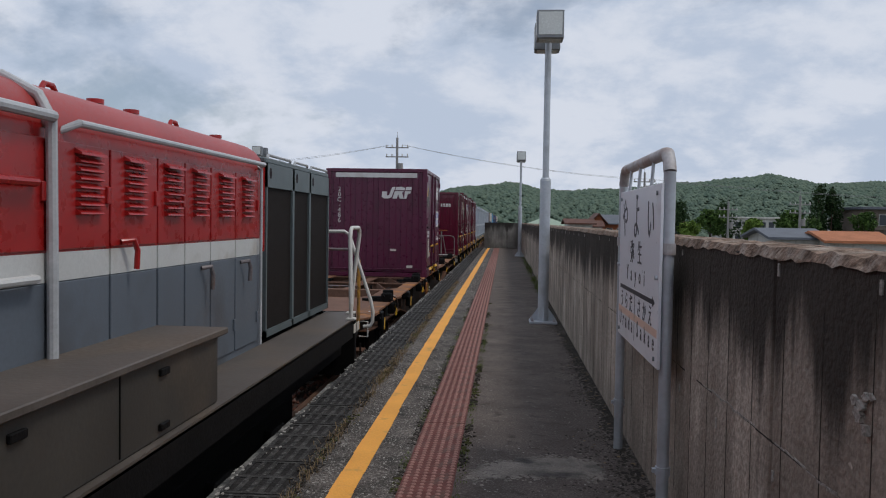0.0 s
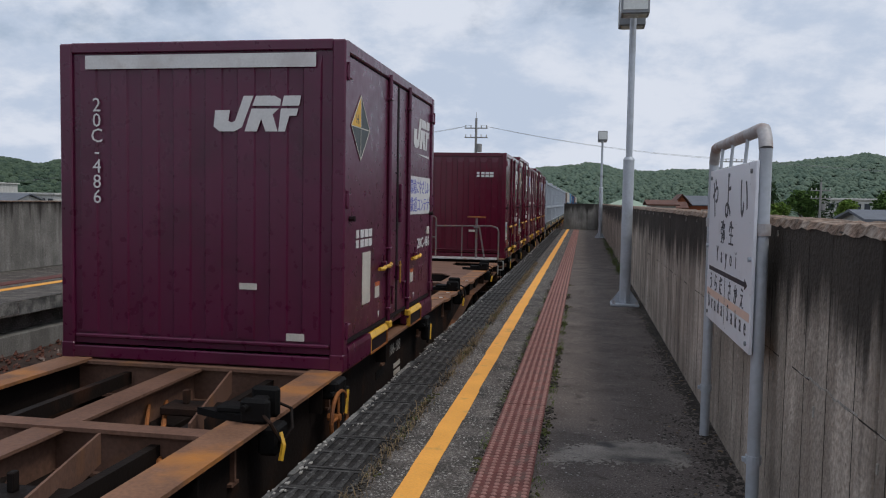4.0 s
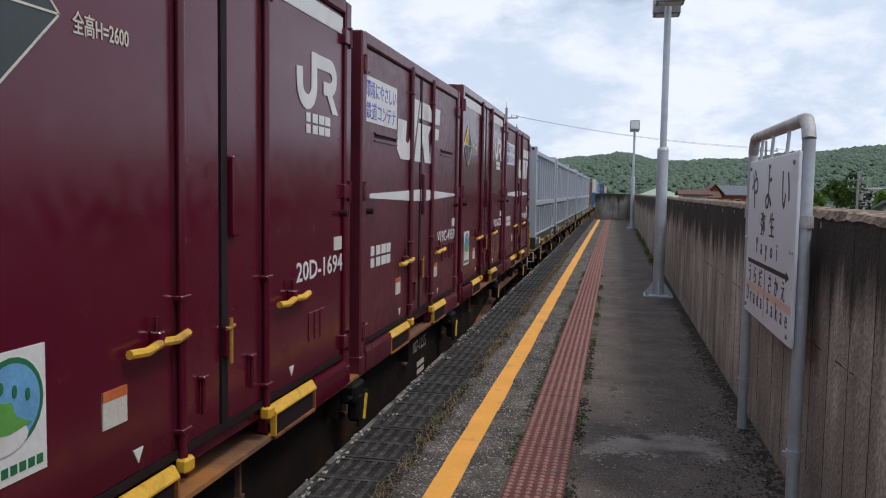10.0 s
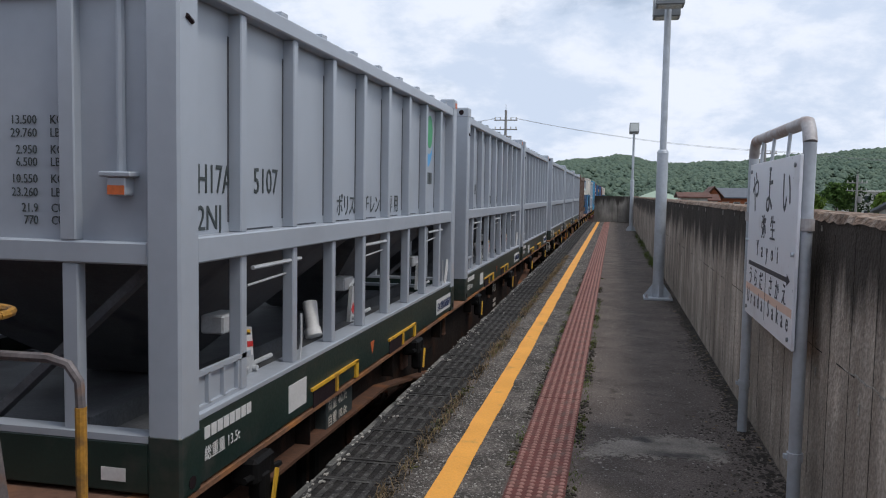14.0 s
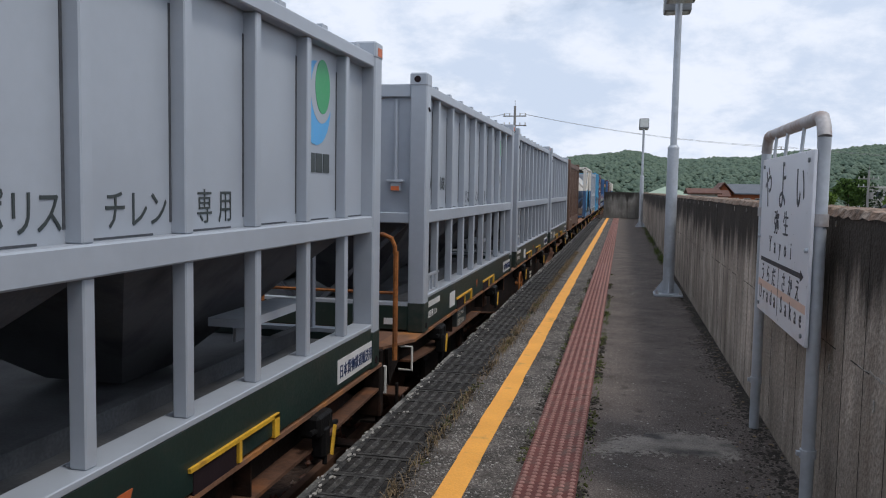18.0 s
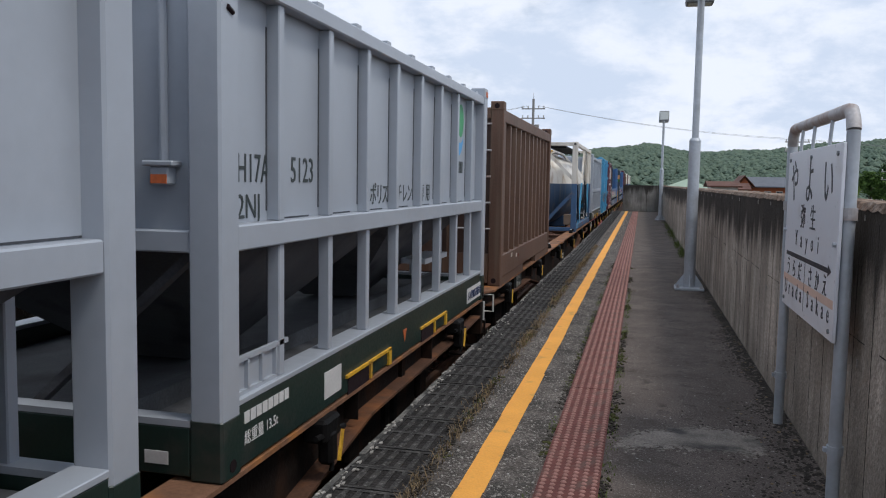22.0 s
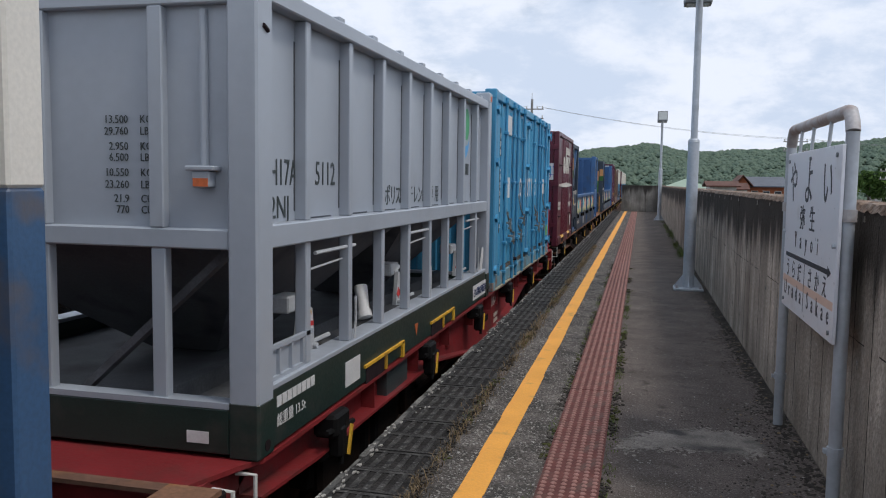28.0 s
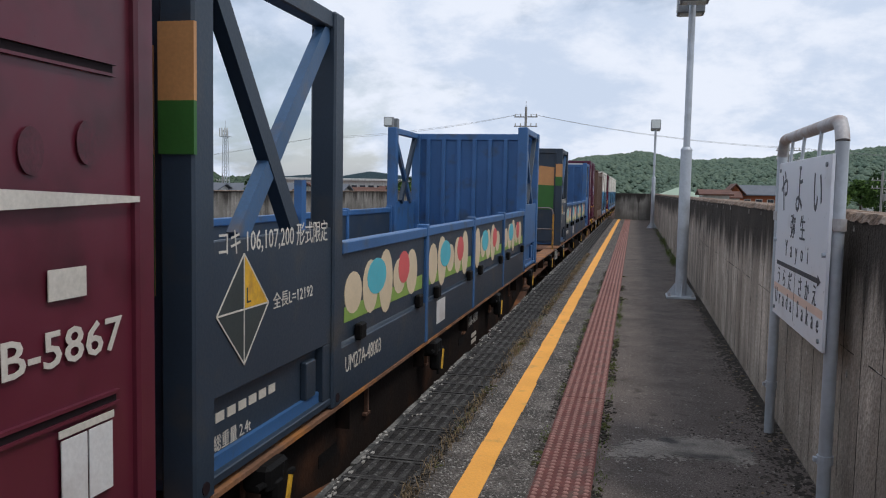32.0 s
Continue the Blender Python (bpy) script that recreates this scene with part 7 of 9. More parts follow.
WAGON_1 = rolls(flat_wagon(20.0, M_FRAME, M_DECK, "106-188", "rusty brown container flat wagon carrying one container", "yellow", wheel_at=8.2, deck_locks=(2.65, 7.0, 14.36, 18.1), holes=(1.0, 3.63, 13.37, 13.97, 15.85, 19.5)), 11.46, DECK_Z)
WAGON_2 = rolls(flat_wagon(20.0, M_FRAME, M_DECK, "107-1255", "rust-brown flat wagon with a grey end rail, five maroon containers", "grey"), 32.4, DECK_Z)
WAGON_3 = rolls(flat_wagon(20.0, M_FRAME, M_DECK, "107-630", "rusty flat wagon under three silver hopper containers", "column"), 53.5, DECK_Z)
WAGON_4 = rolls(flat_wagon(20.0, M_FRAME, M_DECK, "106-407", "rust-stained flat wagon with a side brake wheel", "rust", wheel_at=7.6), 74.1, DECK_Z)
WAGON_5 = rolls(flat_wagon(20.0, M_FRAME, M_DECK, "107-130", "half-empty flat wagon with rust-streaked flanges", None, cones=(7.2, 12.5), holes=(9.2,)), 94.5, DECK_Z)
WAGON_6 = rolls(flat_wagon(13.6, M_REDFRAME, M_REDFRAME, "200-46", "short red-painted flat wagon", "red"), 114.5, DECK_Z)
WAGON_7 = rolls(flat_wagon(20.0, M_FRAME, M_DECK, "106-1090", "dark rusty flat wagon under a long open container", None), 128.9, DECK_Z)
WAGON_8 = rolls(flat_wagon(20.0, M_FRAME, M_DECK, "107-88", "rusty flat wagon with a worn yellow end rail", "yellow"), 149.1, DECK_Z)
rolls(copy_thing(WAGON_5, pose(0, 0, 0)), 169.8, DECK_Z)
rolls(copy_thing(WAGON_5, pose(0, 0, 0)), 190.4, DECK_Z)

# ---- silver hopper containers ----


def hopper(number, gear):
    L, W, H = 6.058, 1.219, 2.42
    t = thing("hopper_container", "silver-grey steel hopper container with a dark green base" + (" and valve gear" if gear else ""), "container", group="silver hopper containers")
    for y in (0.0, L - 0.17):
        for sx in (-1, 1):
            a, b = sorted((sx * W, sx * (W - 0.16)))
            p = part("corner_post", Shape().box(a, b, y, y + 0.17, 0.1, H - 0.1, 0.012), M_SILVER, t)
            part("corner_casting", Shape().box(a - 0.004, b + 0.004, y - 0.005, y + 0.175, H - 0.12, H, 0.012), M_SILVER, p)
            part("casting_hole", Shape().rod((sx * (W - 0.09), y - 0.007 if y == 0 else y + 0.177, H - 0.06), (sx * (W - 0.09), y + 0.03 if y == 0 else y + 0.14, H - 0.06), 0.032, 10), M_SEAL, p)
            part("foot", Shape().box(a - 0.003, b + 0.003, y - 0.003, y + 0.173, 0.0, 0.29, 0.012), M_GREEN, t, "dark green foot")
            part("casting_hole", Shape().rod((sx * (W - 0.03), y + 0.09, 0.06), (sx * (W + 0.006), y + 0.09, 0.06), 0.03, 10), M_SEAL, p)
    for sx in (-1, 1):
        a, b = sorted((sx * (W - 0.01), sx * (W - 0.1)))
        part("top_rail", Shape().box(a, b, 0.17, L - 0.17, H - 0.19, H - 0.1, 0.008), M_SILVER, t)
        part("mid_beam", Shape().box(a, b, 0.17, L - 0.17, 1.03, 1.15, 0.008), M_SILVER, t)
        part("bottom_rail", Shape().box(a, b, 0.17, L - 0.17, 0.015, 0.315, 0.006), M_GREEN, t, "dark green bottom rail")
        part("rail_lip", Shape().box(*sorted((sx * (W - 0.005), sx * (W - 0.16))), 0.17, L - 0.17, 0.315, 0.345, 0.004), M_SILVER, t)
        for i in range(8):
            y = (i + 1) * L / 9
            part("rib", Shape().box(*sorted((sx * (W - 0.03), sx * (W - 0.105))), y - 0.032, y + 0.032, 1.15, H - 0.19, 0.006), M_SILVER, t)
            if sx > 0:
                # thin dark strip on the plate paints the shadowed slit along the rib
                part("rib_seam", Shape().box(W - 0.101, W - 0.097, y - 0.046, y - 0.03, 1.2, H - 0.3), M_SEAM, t)
                part("plate_seam", Shape().box(W - 0.101, W - 0.097, y + 0.06, y + 0.5, 1.152, 1.16), M_SEAM, t)
            part("stanchion", Shape().box(*sorted((sx * (W - 0.03), sx * (W - 0.1))), y - 0.032, y + 0.032, 0.345, 1.03, 0.006), M_SILVER, t)
        part("side_plate", Shape().box(*sorted((sx * (W - 0.1), sx * (W - 0.12))), 0.15, L - 0.15, 1.1, H - 0.12), M_SILVER, t)
        for y0 in (1.55, 3.3):
            k = part("fork_pocket", Shape().box(*sorted((sx * (W - 0.02), sx * (W + 0.006))), y0, y0 + 0.92, 0.115, 0.135).box(*sorted((sx * (W - 0.02), sx * (W + 0.006))), y0 + 0.45, y0 + 0.48, 0.01, 0.12)
                     .box(*sorted((sx * (W - 0.02), sx * (W + 0.006))), y0 + 0.86, y0 + 0.92, 0.01, 0.13), M_HANDLE, t, "yellow fork pocket frame")
            part("pocket_mouth", Shape().box(*sorted((sx * (W - 0.012), sx * (W - 0.005))), y0 + 0.04, y0 + 0.44, 0.0, 0.11), M_SEAL, k)
    for y in (0.0, L - 0.1):
        part("end_top_beam", Shape().box(-W + 0.16, W - 0.16, y + 0.01, y + 0.09, H - 0.22, H - 0.1, 0.008), M_SILVER, t)
        part("end_mid_beam", Shape().box(-W + 0.16, W - 0.16, y + 0.01, y + 0.09, 1.03, 1.13, 0.008), M_SILVER, t)
        part("end_sill", Shape().box(-W + 0.16, W - 0.16, y + 0.0, y + 0.1, 0.02, 0.25, 0.008), M_GREEN, t)
        part("end_lip", Shape().box(-W + 0.16, W - 0.16, y + 0.0, y + 0.1, 0.25, 0.28), M_SILVER, t)
        for x in (-0.67, 0.0, 0.67):
            part("end_stanchion", Shape().box(x - 0.04, x + 0.04, y + 0.02, y + 0.08, 0.27, 1.03, 0.006), M_SILVER, t)
            part("end_rib", Shape().box(x - 0.04, x + 0.04, y + 0.01, y + 0.1, 1.13, H - 0.22, 0.006), M_SILVER, t)
        part("end_plate", Shape().box(-W + 0.1, W - 0.1, y + 0.06 if y == 0 else y + 0.02, y + 0.08 if y == 0 else y + 0.04, 1.06, H - 0.12), M_SILVER, t)
    part("roof", Shape().box(-W + 0.12, W - 0.12, 0.08, L - 0.08, H - 0.16, H - 0.13), M_SILVER, t)
    for i in range(9):
        y = 0.5 + i * 0.63
        part("roof_cleat", Shape().box(W - 0.09, W - 0.03, y, y + 0.09, H - 0.1, H - 0.07), M_SILVER, t)
    part("manhole", Shape().rod((0, 1.5, H - 0.15), (0, 1.5, H - 0.02), 0.3, 18), M_SILVER, t)
    # sloping bottoms
    for y0, y1 in ((0.12, L / 2), (L / 2, L - 0.12)):
        cy = (y0 + y1) / 2
        top = [(-W + 0.12, y0, 1.1), (W - 0.12, y0, 1.1), (W - 0.12, y1, 1.1), (-W + 0.12, y1, 1.1)]
        low = [(-0.25, cy - 0.25, 0.22), (0.25, cy - 0.25, 0.22), (0.25, cy + 0.25, 0.22), (-0.25, cy + 0.25, 0.22)]
        part("hopper_cone", Shape().add(top + low, [(0, 1, 5, 4), (1, 2, 6, 5), (2, 3, 7, 6), (3, 0, 4, 7), (4, 5, 6, 7), (3, 2, 1, 0)]), M_HOPPER_IN, t, "sloping hopper bottom in shade-darkened grey")
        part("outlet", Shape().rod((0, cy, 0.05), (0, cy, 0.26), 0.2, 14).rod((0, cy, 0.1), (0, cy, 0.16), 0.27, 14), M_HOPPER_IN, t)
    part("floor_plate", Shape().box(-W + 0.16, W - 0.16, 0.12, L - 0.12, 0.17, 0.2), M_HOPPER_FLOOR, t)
    for sx in (-1, 1):
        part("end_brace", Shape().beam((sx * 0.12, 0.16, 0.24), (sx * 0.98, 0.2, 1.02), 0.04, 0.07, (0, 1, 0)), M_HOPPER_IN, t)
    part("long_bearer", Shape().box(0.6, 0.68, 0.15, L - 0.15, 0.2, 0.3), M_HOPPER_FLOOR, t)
    nf = part("notice_frame", Shape().box(W - 0.06, W - 0.05, 0.2, 0.62, 0.35, 0.52), M_SILVER, t, "small grey framed panel")
    for q in ((0.2, 0.75, 0.505, 0.53), (0.2, 0.62, 0.345, 0.365), (0.3, 0.32, 0.36, 0.51), (0.45, 0.47, 0.36, 0.51), (0.6, 0.62, 0.36, 0.51)):
        part("frame_bar", Shape().box(W - 0.052, W - 0.03, *q), M_SILVER, nf)
    if gear:
        for y in (0.95, 2.9, 5.05):
            g = part("gear_plate", Shape().prism([(y - 0.15, 0.36), (y + 0.12, 0.33), (y + 0.08, 0.6), (y - 0.09, 0.63)], "x", 1.03, 1.06), M_PIPE, t, "bright steel valve plate with labels")
            part("gear_label", Shape().prism([(y, 0.45), (y + 0.09, 0.44), (y + 0.07, 0.57), (y + 0.01, 0.58)], "x", 1.058, 1.064), M_WHITE, g)
            part("gear_arrow", Shape().prism([(y - 0.13, 0.45), (y - 0.08, 0.41), (y - 0.08, 0.43), (y - 0.02, 0.43), (y - 0.02, 0.48), (y - 0.08, 0.48), (y - 0.08, 0.5)], "x", 1.058, 1.064), M_REDTAG, g)
            part("gear_tag", Shape().prism([(y + 0.015, 0.5), (y + 0.085, 0.49), (y + 0.083, 0.52), (y + 0.014, 0.53)], "x", 1.064, 1.067), M_REDTAG, g)
            for k in range(3):
                part("gear_bolt", Shape().rod((1.05, y - 0.1 + 0.1 * k, 0.385 - 0.01 * k), (1.085, y - 0.1 + 0.1 * k, 0.385 - 0.01 * k), 0.018, 8), M_PIPE, g)
            part("gear_block", Shape().box(0.9, 1.03, y - 0.2, y + 0.02, 0.6, 0.7, 0.01), M_PIPE, g)
            part("gear_label", Shape().prism([(y - 0.02, 0.57), (y + 0.06, 0.56), (y + 0.055, 0.59), (y - 0.02, 0.6)], "x", 1.058, 1.064), M_HANDLE, g)
            part("gear_arm", Shape().rod((1.0, y + 0.1, 0.36), (1.08, y + 0.3, 0.4), 0.014, 6).rod((1.02, y - 0.1, 0.62), (1.02, y + 0.04, 0.66), 0.02, 6), M_PIPE, g)
            part("gate_rod", Shape().rod((W - 0.05, y - 0.14, 0.955), (W - 0.05, y + 0.52, 0.955), 0.012, 6).rod((W - 0.08, y - 0.14, 0.86), (W - 0.08, y + 0.45, 0.88), 0.007, 6), M_PIPE, t)
            part("chain", Shape().tube([(W - 0.035, y + 0.5, 0.62), (W - 0.03, y + 0.49, 0.45), (W - 0.03, y + 0.46, 0.32)], 0.008, 5), M_PIPE, t)
        part("chute", Shape().rod((1.0, 2.06, 0.6), (1.06, 1.98, 0.41), 0.05, 12, 0.044).rod((1.05, 1.985, 0.43), (1.068, 1.97, 0.385), 0.058, 12), M_WHITE, t, "white discharge pipe with an end cap", smooth=True)
        part("flap", Shape().prism([(L - 0.33, 0.3), (L - 0.28, 0.3), (L - 0.1, 0.6), (L - 0.17, 0.6)], "x", W - 0.06, W - 0.04), M_WHITE, t)
    else:
        part("inner_bracket", Shape().box(0.7, 0.95, 4.4, 5.3, 0.55, 0.6).box(0.7, 0.72, 4.7, 4.9, 0.4, 0.56), M_SILVER, t)
    # front fittings
    part("vent_pipe", Shape().rod((0.915, 0.05, 1.43), (0.915, 0.05, H - 0.24), 0.02, 8), M_SILVER, t)
    part("sample_port", Shape().box(0.845, 1.0, -0.02, 0.06, 1.41, 1.435, 0.006).box(0.88, 0.97, -0.01, 0.06, 1.33, 1.41, 0.006), M_SILVER, t)
    for wds, unit, z in (("13.500", "KG", 1.643), ("29.760", "LB", 1.585), ("2.950", "KG", 1.51), ("6.500", "LB", 1.455), ("10.550", "KG", 1.38), ("23.260", "LB", 1.32), ("21.9", "CU.M", 1.25), ("770", "CU.FT", 1.195)):
        front_words(wds, 0.49, z, 0.056, 0.056, t, M_GREY_DECAL, 0.9, "RIGHT")
        front_words(unit, 0.555, z, 0.056, 0.056, t, M_GREY_DECAL, 0.9)
    part("port_label", Shape().box(0.885, 0.965, -0.013, -0.009, 1.335, 1.375), M_ORANGE, t)
    front_poly("maker_plate", [(0.83, 0.07), (0.95, 0.07), (0.95, 0.13), (0.83, 0.13)], 0.0, t, M_WHITE)
    part("slot", Shape().rod((W + 0.002, 0.06, H - 0.32), (W + 0.002, 0.11, H - 0.34), 0.012, 6), M_SEAL, t)
    # lettering between the ribs
    xs = W - 0.098
    side_words("UH17A", 0.22, 1.345, 0.2, xs, t, M_GREY_DECAL, 0.72)
    side_words(number, 0.92, 1.345, 0.2, xs, t, M_GREY_DECAL, 0.8)
    side_words("22NJ", 0.24, 1.17, 0.17, xs, t, M_GREY_DECAL, 0.95)
    for ch, y in zip("ポリスチレン専用", (2.24, 2.38, 2.51, 2.87, 3.02, 3.16, 3.54, 3.74)):
        side_words(ch, y, 1.2, 0.17, xs, t, M_GREY_DECAL, 0.85)
    e = part("emblem", Shape().prism(oval(4.985, 1.88, 0.25, 0.26, n=28), "x", xs, xs + 0.002), M_PICBLUE, t, "blue crescent emblem with a green oval")
    part("emblem_gap", Shape().prism(oval(5.075, 1.96, 0.18, 0.2, n=28), "x", xs + 0.002, xs + 0.003), M_SILVER, e)
    part("emblem_oval", Shape().prism(oval(5.09, 1.99, 0.125, 0.17, n=28), "x", xs + 0.003, xs + 0.005), M_PICEMGREEN, e)
    for i in range(4):
        side_poly("name_bar", slant(4.735 + i * 0.125, 1.45, 0.105, 0.12, 0.0), xs, t, M_GREY_DECAL)
    for i in range(8):
        side_poly("owner_bar", slant(0.22 + i * 0.062, 0.215, 0.05, 0.055, 0.0), W - 0.009, t, M_WHITE)
    side_words("総重量 13.5t", 0.22, 0.115, 0.075, W - 0.009, t, M_WHITE, 0.9)
    side_poly("notice", slant(1.2, 0.07, 0.27, 0.16, 0.0), W - 0.009, t, M_WHITE, "white notice with small print")
    b = side_poly("carriage_board", slant(5.16, 0.06, 0.75, 0.16, 0.0), W - 0.008, t, M_WHITE, "white board with blue lettering")
    side_words("日本貨物鉄道輸送用", 5.19, 0.1, 0.1, W - 0.004, b, M_NAVY_INK, 0.78, "LEFT", 0.008)
    part("red_arrow", Shape().prism([(2.8, 0.2), (2.9, 0.2), (2.85, 0.1)], "x", W - 0.01, W - 0.007), M_ORANGE, t)
    part("corner_flash", Shape().prism([(L - 0.12, H - 0.1), (L - 0.02, H - 0.1), (L - 0.02, H - 0.04), (L - 0.12, H - 0.04)], "x", W, W + 0.006), M_ORANGE, t)
    return t


M_PICBLUE = mat("emblem_blue", (0.09, 0.36, 0.68), 0.5, vary=0.04)
M_PICEMGREEN = mat("emblem_green", (0.05, 0.32, 0.13), 0.5, vary=0.04)
for num, s, gear in (("5107", 54.1, True), ("5119", 60.9, True), ("5114", 67.35, False), ("5108", 74.82, False), ("5131", 81.45, False), ("5123", 88.1, False), ("5112", 114.85, True)):
    rolls(hopper(num, gear), s, DECK_Z)

# ---- brown ribbed container ----


def brown_box():
    L, W, H = 5.55, 1.22, 2.4
    t = thing("bulk_container", "dull brown ribbed steel bulk container with a ladder", "container")
    for y in (0.0, L - 0.16):
        for sx in (-1, 1):
            a, b = sorted((sx * W, sx * (W - 0.17)))
            part("corner_post", Shape().box(a, b, y, y + 0.16, 0.0, H - 0.1, 0.012), M_BROWN, t)
            c = part("corner_casting", Shape().box(a - 0.004, b + 0.004, y - 0.005, y + 0.165, H - 0.12, H, 0.012), M_BROWN, t)
            part("casting_hole", Shape().rod((sx * (W - 0.09), y - 0.007, H - 0.06), (sx * (W - 0.09), y + 0.03, H - 0.06), 0.035, 10), M_SEAL, c)
            part("casting_hole", Shape().rod((sx * (W - 0.09), y - 0.007, 0.07), (sx * (W - 0.09), y + 0.03, 0.07), 0.035, 10), M_SEAL, c)
    for sx in (-1, 1):
        a, b = sorted((sx * (W - 0.005), sx * (W - 0.1)))
        part("top_rail", Shape().box(a, b, 0.16, L - 0.16, H - 0.26, H - 0.1, 0.01), M_BROWN, t)
        part("bottom_rail", Shape().box(a, b, 0.16, L - 0.16, 0.1, 0.4, 0.01), M_BROWN, t)
        part("lower_rail", Shape().box(a, b, 0.16, 2.1, 0.0, 0.1), M_BROWN, t)
        part("lower_rail", Shape().box(a, b, 3.6, L - 0.16, 0.0, 0.1), M_BROWN, t)
        part("side_plate", Shape().box(*sorted((sx * (W - 0.09), sx * (W - 0.11))), 0.15, L - 0.15, 0.35, H - 0.2), M_BROWN_DK, t)
        for i in range(11):
            y = 0.28 + i * 0.472
            part("rib", Shape().prism([(sx * (W - 0.1), y - 0.075), (sx * (W - 0.02), y - 0.05), (sx * (W - 0.02), y + 0.05), (sx * (W - 0.1), y + 0.075)], "z", 0.4, H - 0.26), M_BROWN, t)
    for y in (0.0, L - 0.1):
        part("end_plate", Shape().box(-W + 0.1, W - 0.1, y + 0.05, y + 0.08, 0.1, H - 0.12), M_BROWN_DK, t)
        part("end_top_beam", Shape().box(-W + 0.17, W - 0.17, y, y + 0.1, H - 0.22, H - 0.08, 0.01), M_BROWN, t)
        part("end_sill", Shape().prism([(-W + 0.17, 0.04), (-0.9, 0.16), (0.5, 0.16), (0.62, 0.04), (W - 0.17, 0.04), (W - 0.17, 0.42), (-W + 0.17, 0.42)], "y", y, y + 0.1), M_BROWN, t)
        for x in (-0.55, 0.55):
            part("end_rib", Shape().box(x - 0.07, x + 0.07, y + 0.02, y + 0.08, 0.42, H - 0.22, 0.006), M_BROWN, t)
    for i in range(5):
        z = 0.75 + i * 0.34
        part("rung", Shape().rod((0.62, 0.0, z), (1.07, 0.0, z), 0.013, 8), M_GALV_WORN, t)
    b = part("letter_panel", Shape().box(-0.1, 0.46, 0.0, 0.05, 1.82, 2.24, 0.008), M_BROWN, t)
    front_poly("orange_patch", [(0.0, 1.98), (0.34, 1.96), (0.34, 2.16), (0.1, 2.2), (0.0, 2.14)], -0.001, b, M_PICORANGE, "orange patch with dark lettering")
    front_words("RS", 0.08, 2.02, 0.17, -0.005, b, M_GREY_DECAL)
    for x in (-0.3, 0.1):
        front_poly("sticker", [(x, 2.28), (x + 0.16, 2.28), (x + 0.16, 2.34), (x, 2.34)], 0.0, t, M_WHITE)
    part("roof", Shape().box(-W + 0.1, W - 0.1, 0.08, L - 0.08, H - 0.17, H - 0.13), M_BROWN, t)
    xs = W - 0.089
    holder = part("card_holder", Shape().prism([(0.83, 0.4), (1.09, 0.41), (1.085, 0.63), (0.825, 0.62)], "x", xs, xs + 0.005), M_SEAL, t, "dark card holder")
    part("card", Shape().prism([(0.845, 0.425), (1.07, 0.435), (1.065, 0.61), (0.84, 0.6)], "x", xs + 0.005, xs + 0.008), M_WHITE, holder, "weathered white document card")
    for i in range(5):
        part("print_line", Shape().prism(slant(0.86, 0.45 + 0.028 * i, (0.16, 0.12, 0.18, 0.1, 0.15)[i], 0.008, 0.0), "x", xs + 0.008, xs + 0.009), M_GREY_DECAL, holder)
    for i in range(3):
        side_poly("number_bar", slant(0.8 + i * 0.09, 0.74, 0.06, 0.085, 0.0), xs, t, M_SEAL)
    for i in range(6):
        side_poly("faded_mark", slant(1.78 + i * 0.165, 1.835 + 0.004 * i, 0.11, 0.085, 0.03), xs, t, M_SKYBLUE, "faded blue stencil stroke")
    for i in range(4):
        side_poly("faded_mark", slant(2.3 + i * 0.27, 1.53, 0.14, 0.14, 0.0), xs, t, M_FADEDRED, "faded red stencil block")
    for i in range(4):
        side_poly("faded_mark", slant(2.36 + i * 0.21, 1.14, 0.1, 0.08, 0.0), xs, t, M_SEAL)
    for y in (0.9, 1.34):
        side_poly("small_label", slant(y, 0.27 if y > 1 else 0.31, 0.1, 0.055, 0.0), W - 0.004, t, M_WHITE_OLD)
    part("red_arrow", Shape().prism([(1.54, 0.3), (1.64, 0.3), (1.59, 0.22)], "x", W - 0.006, W - 0.003), M_FADEDRED, t)
    return t


M_FADEDRED = mat("faded_red_mark", (0.2, 0.05, 0.04), 0.7, vary=0.25, scale=20)
rolls(brown_box(), 95.27, DECK_Z)

# ---- tank container ----


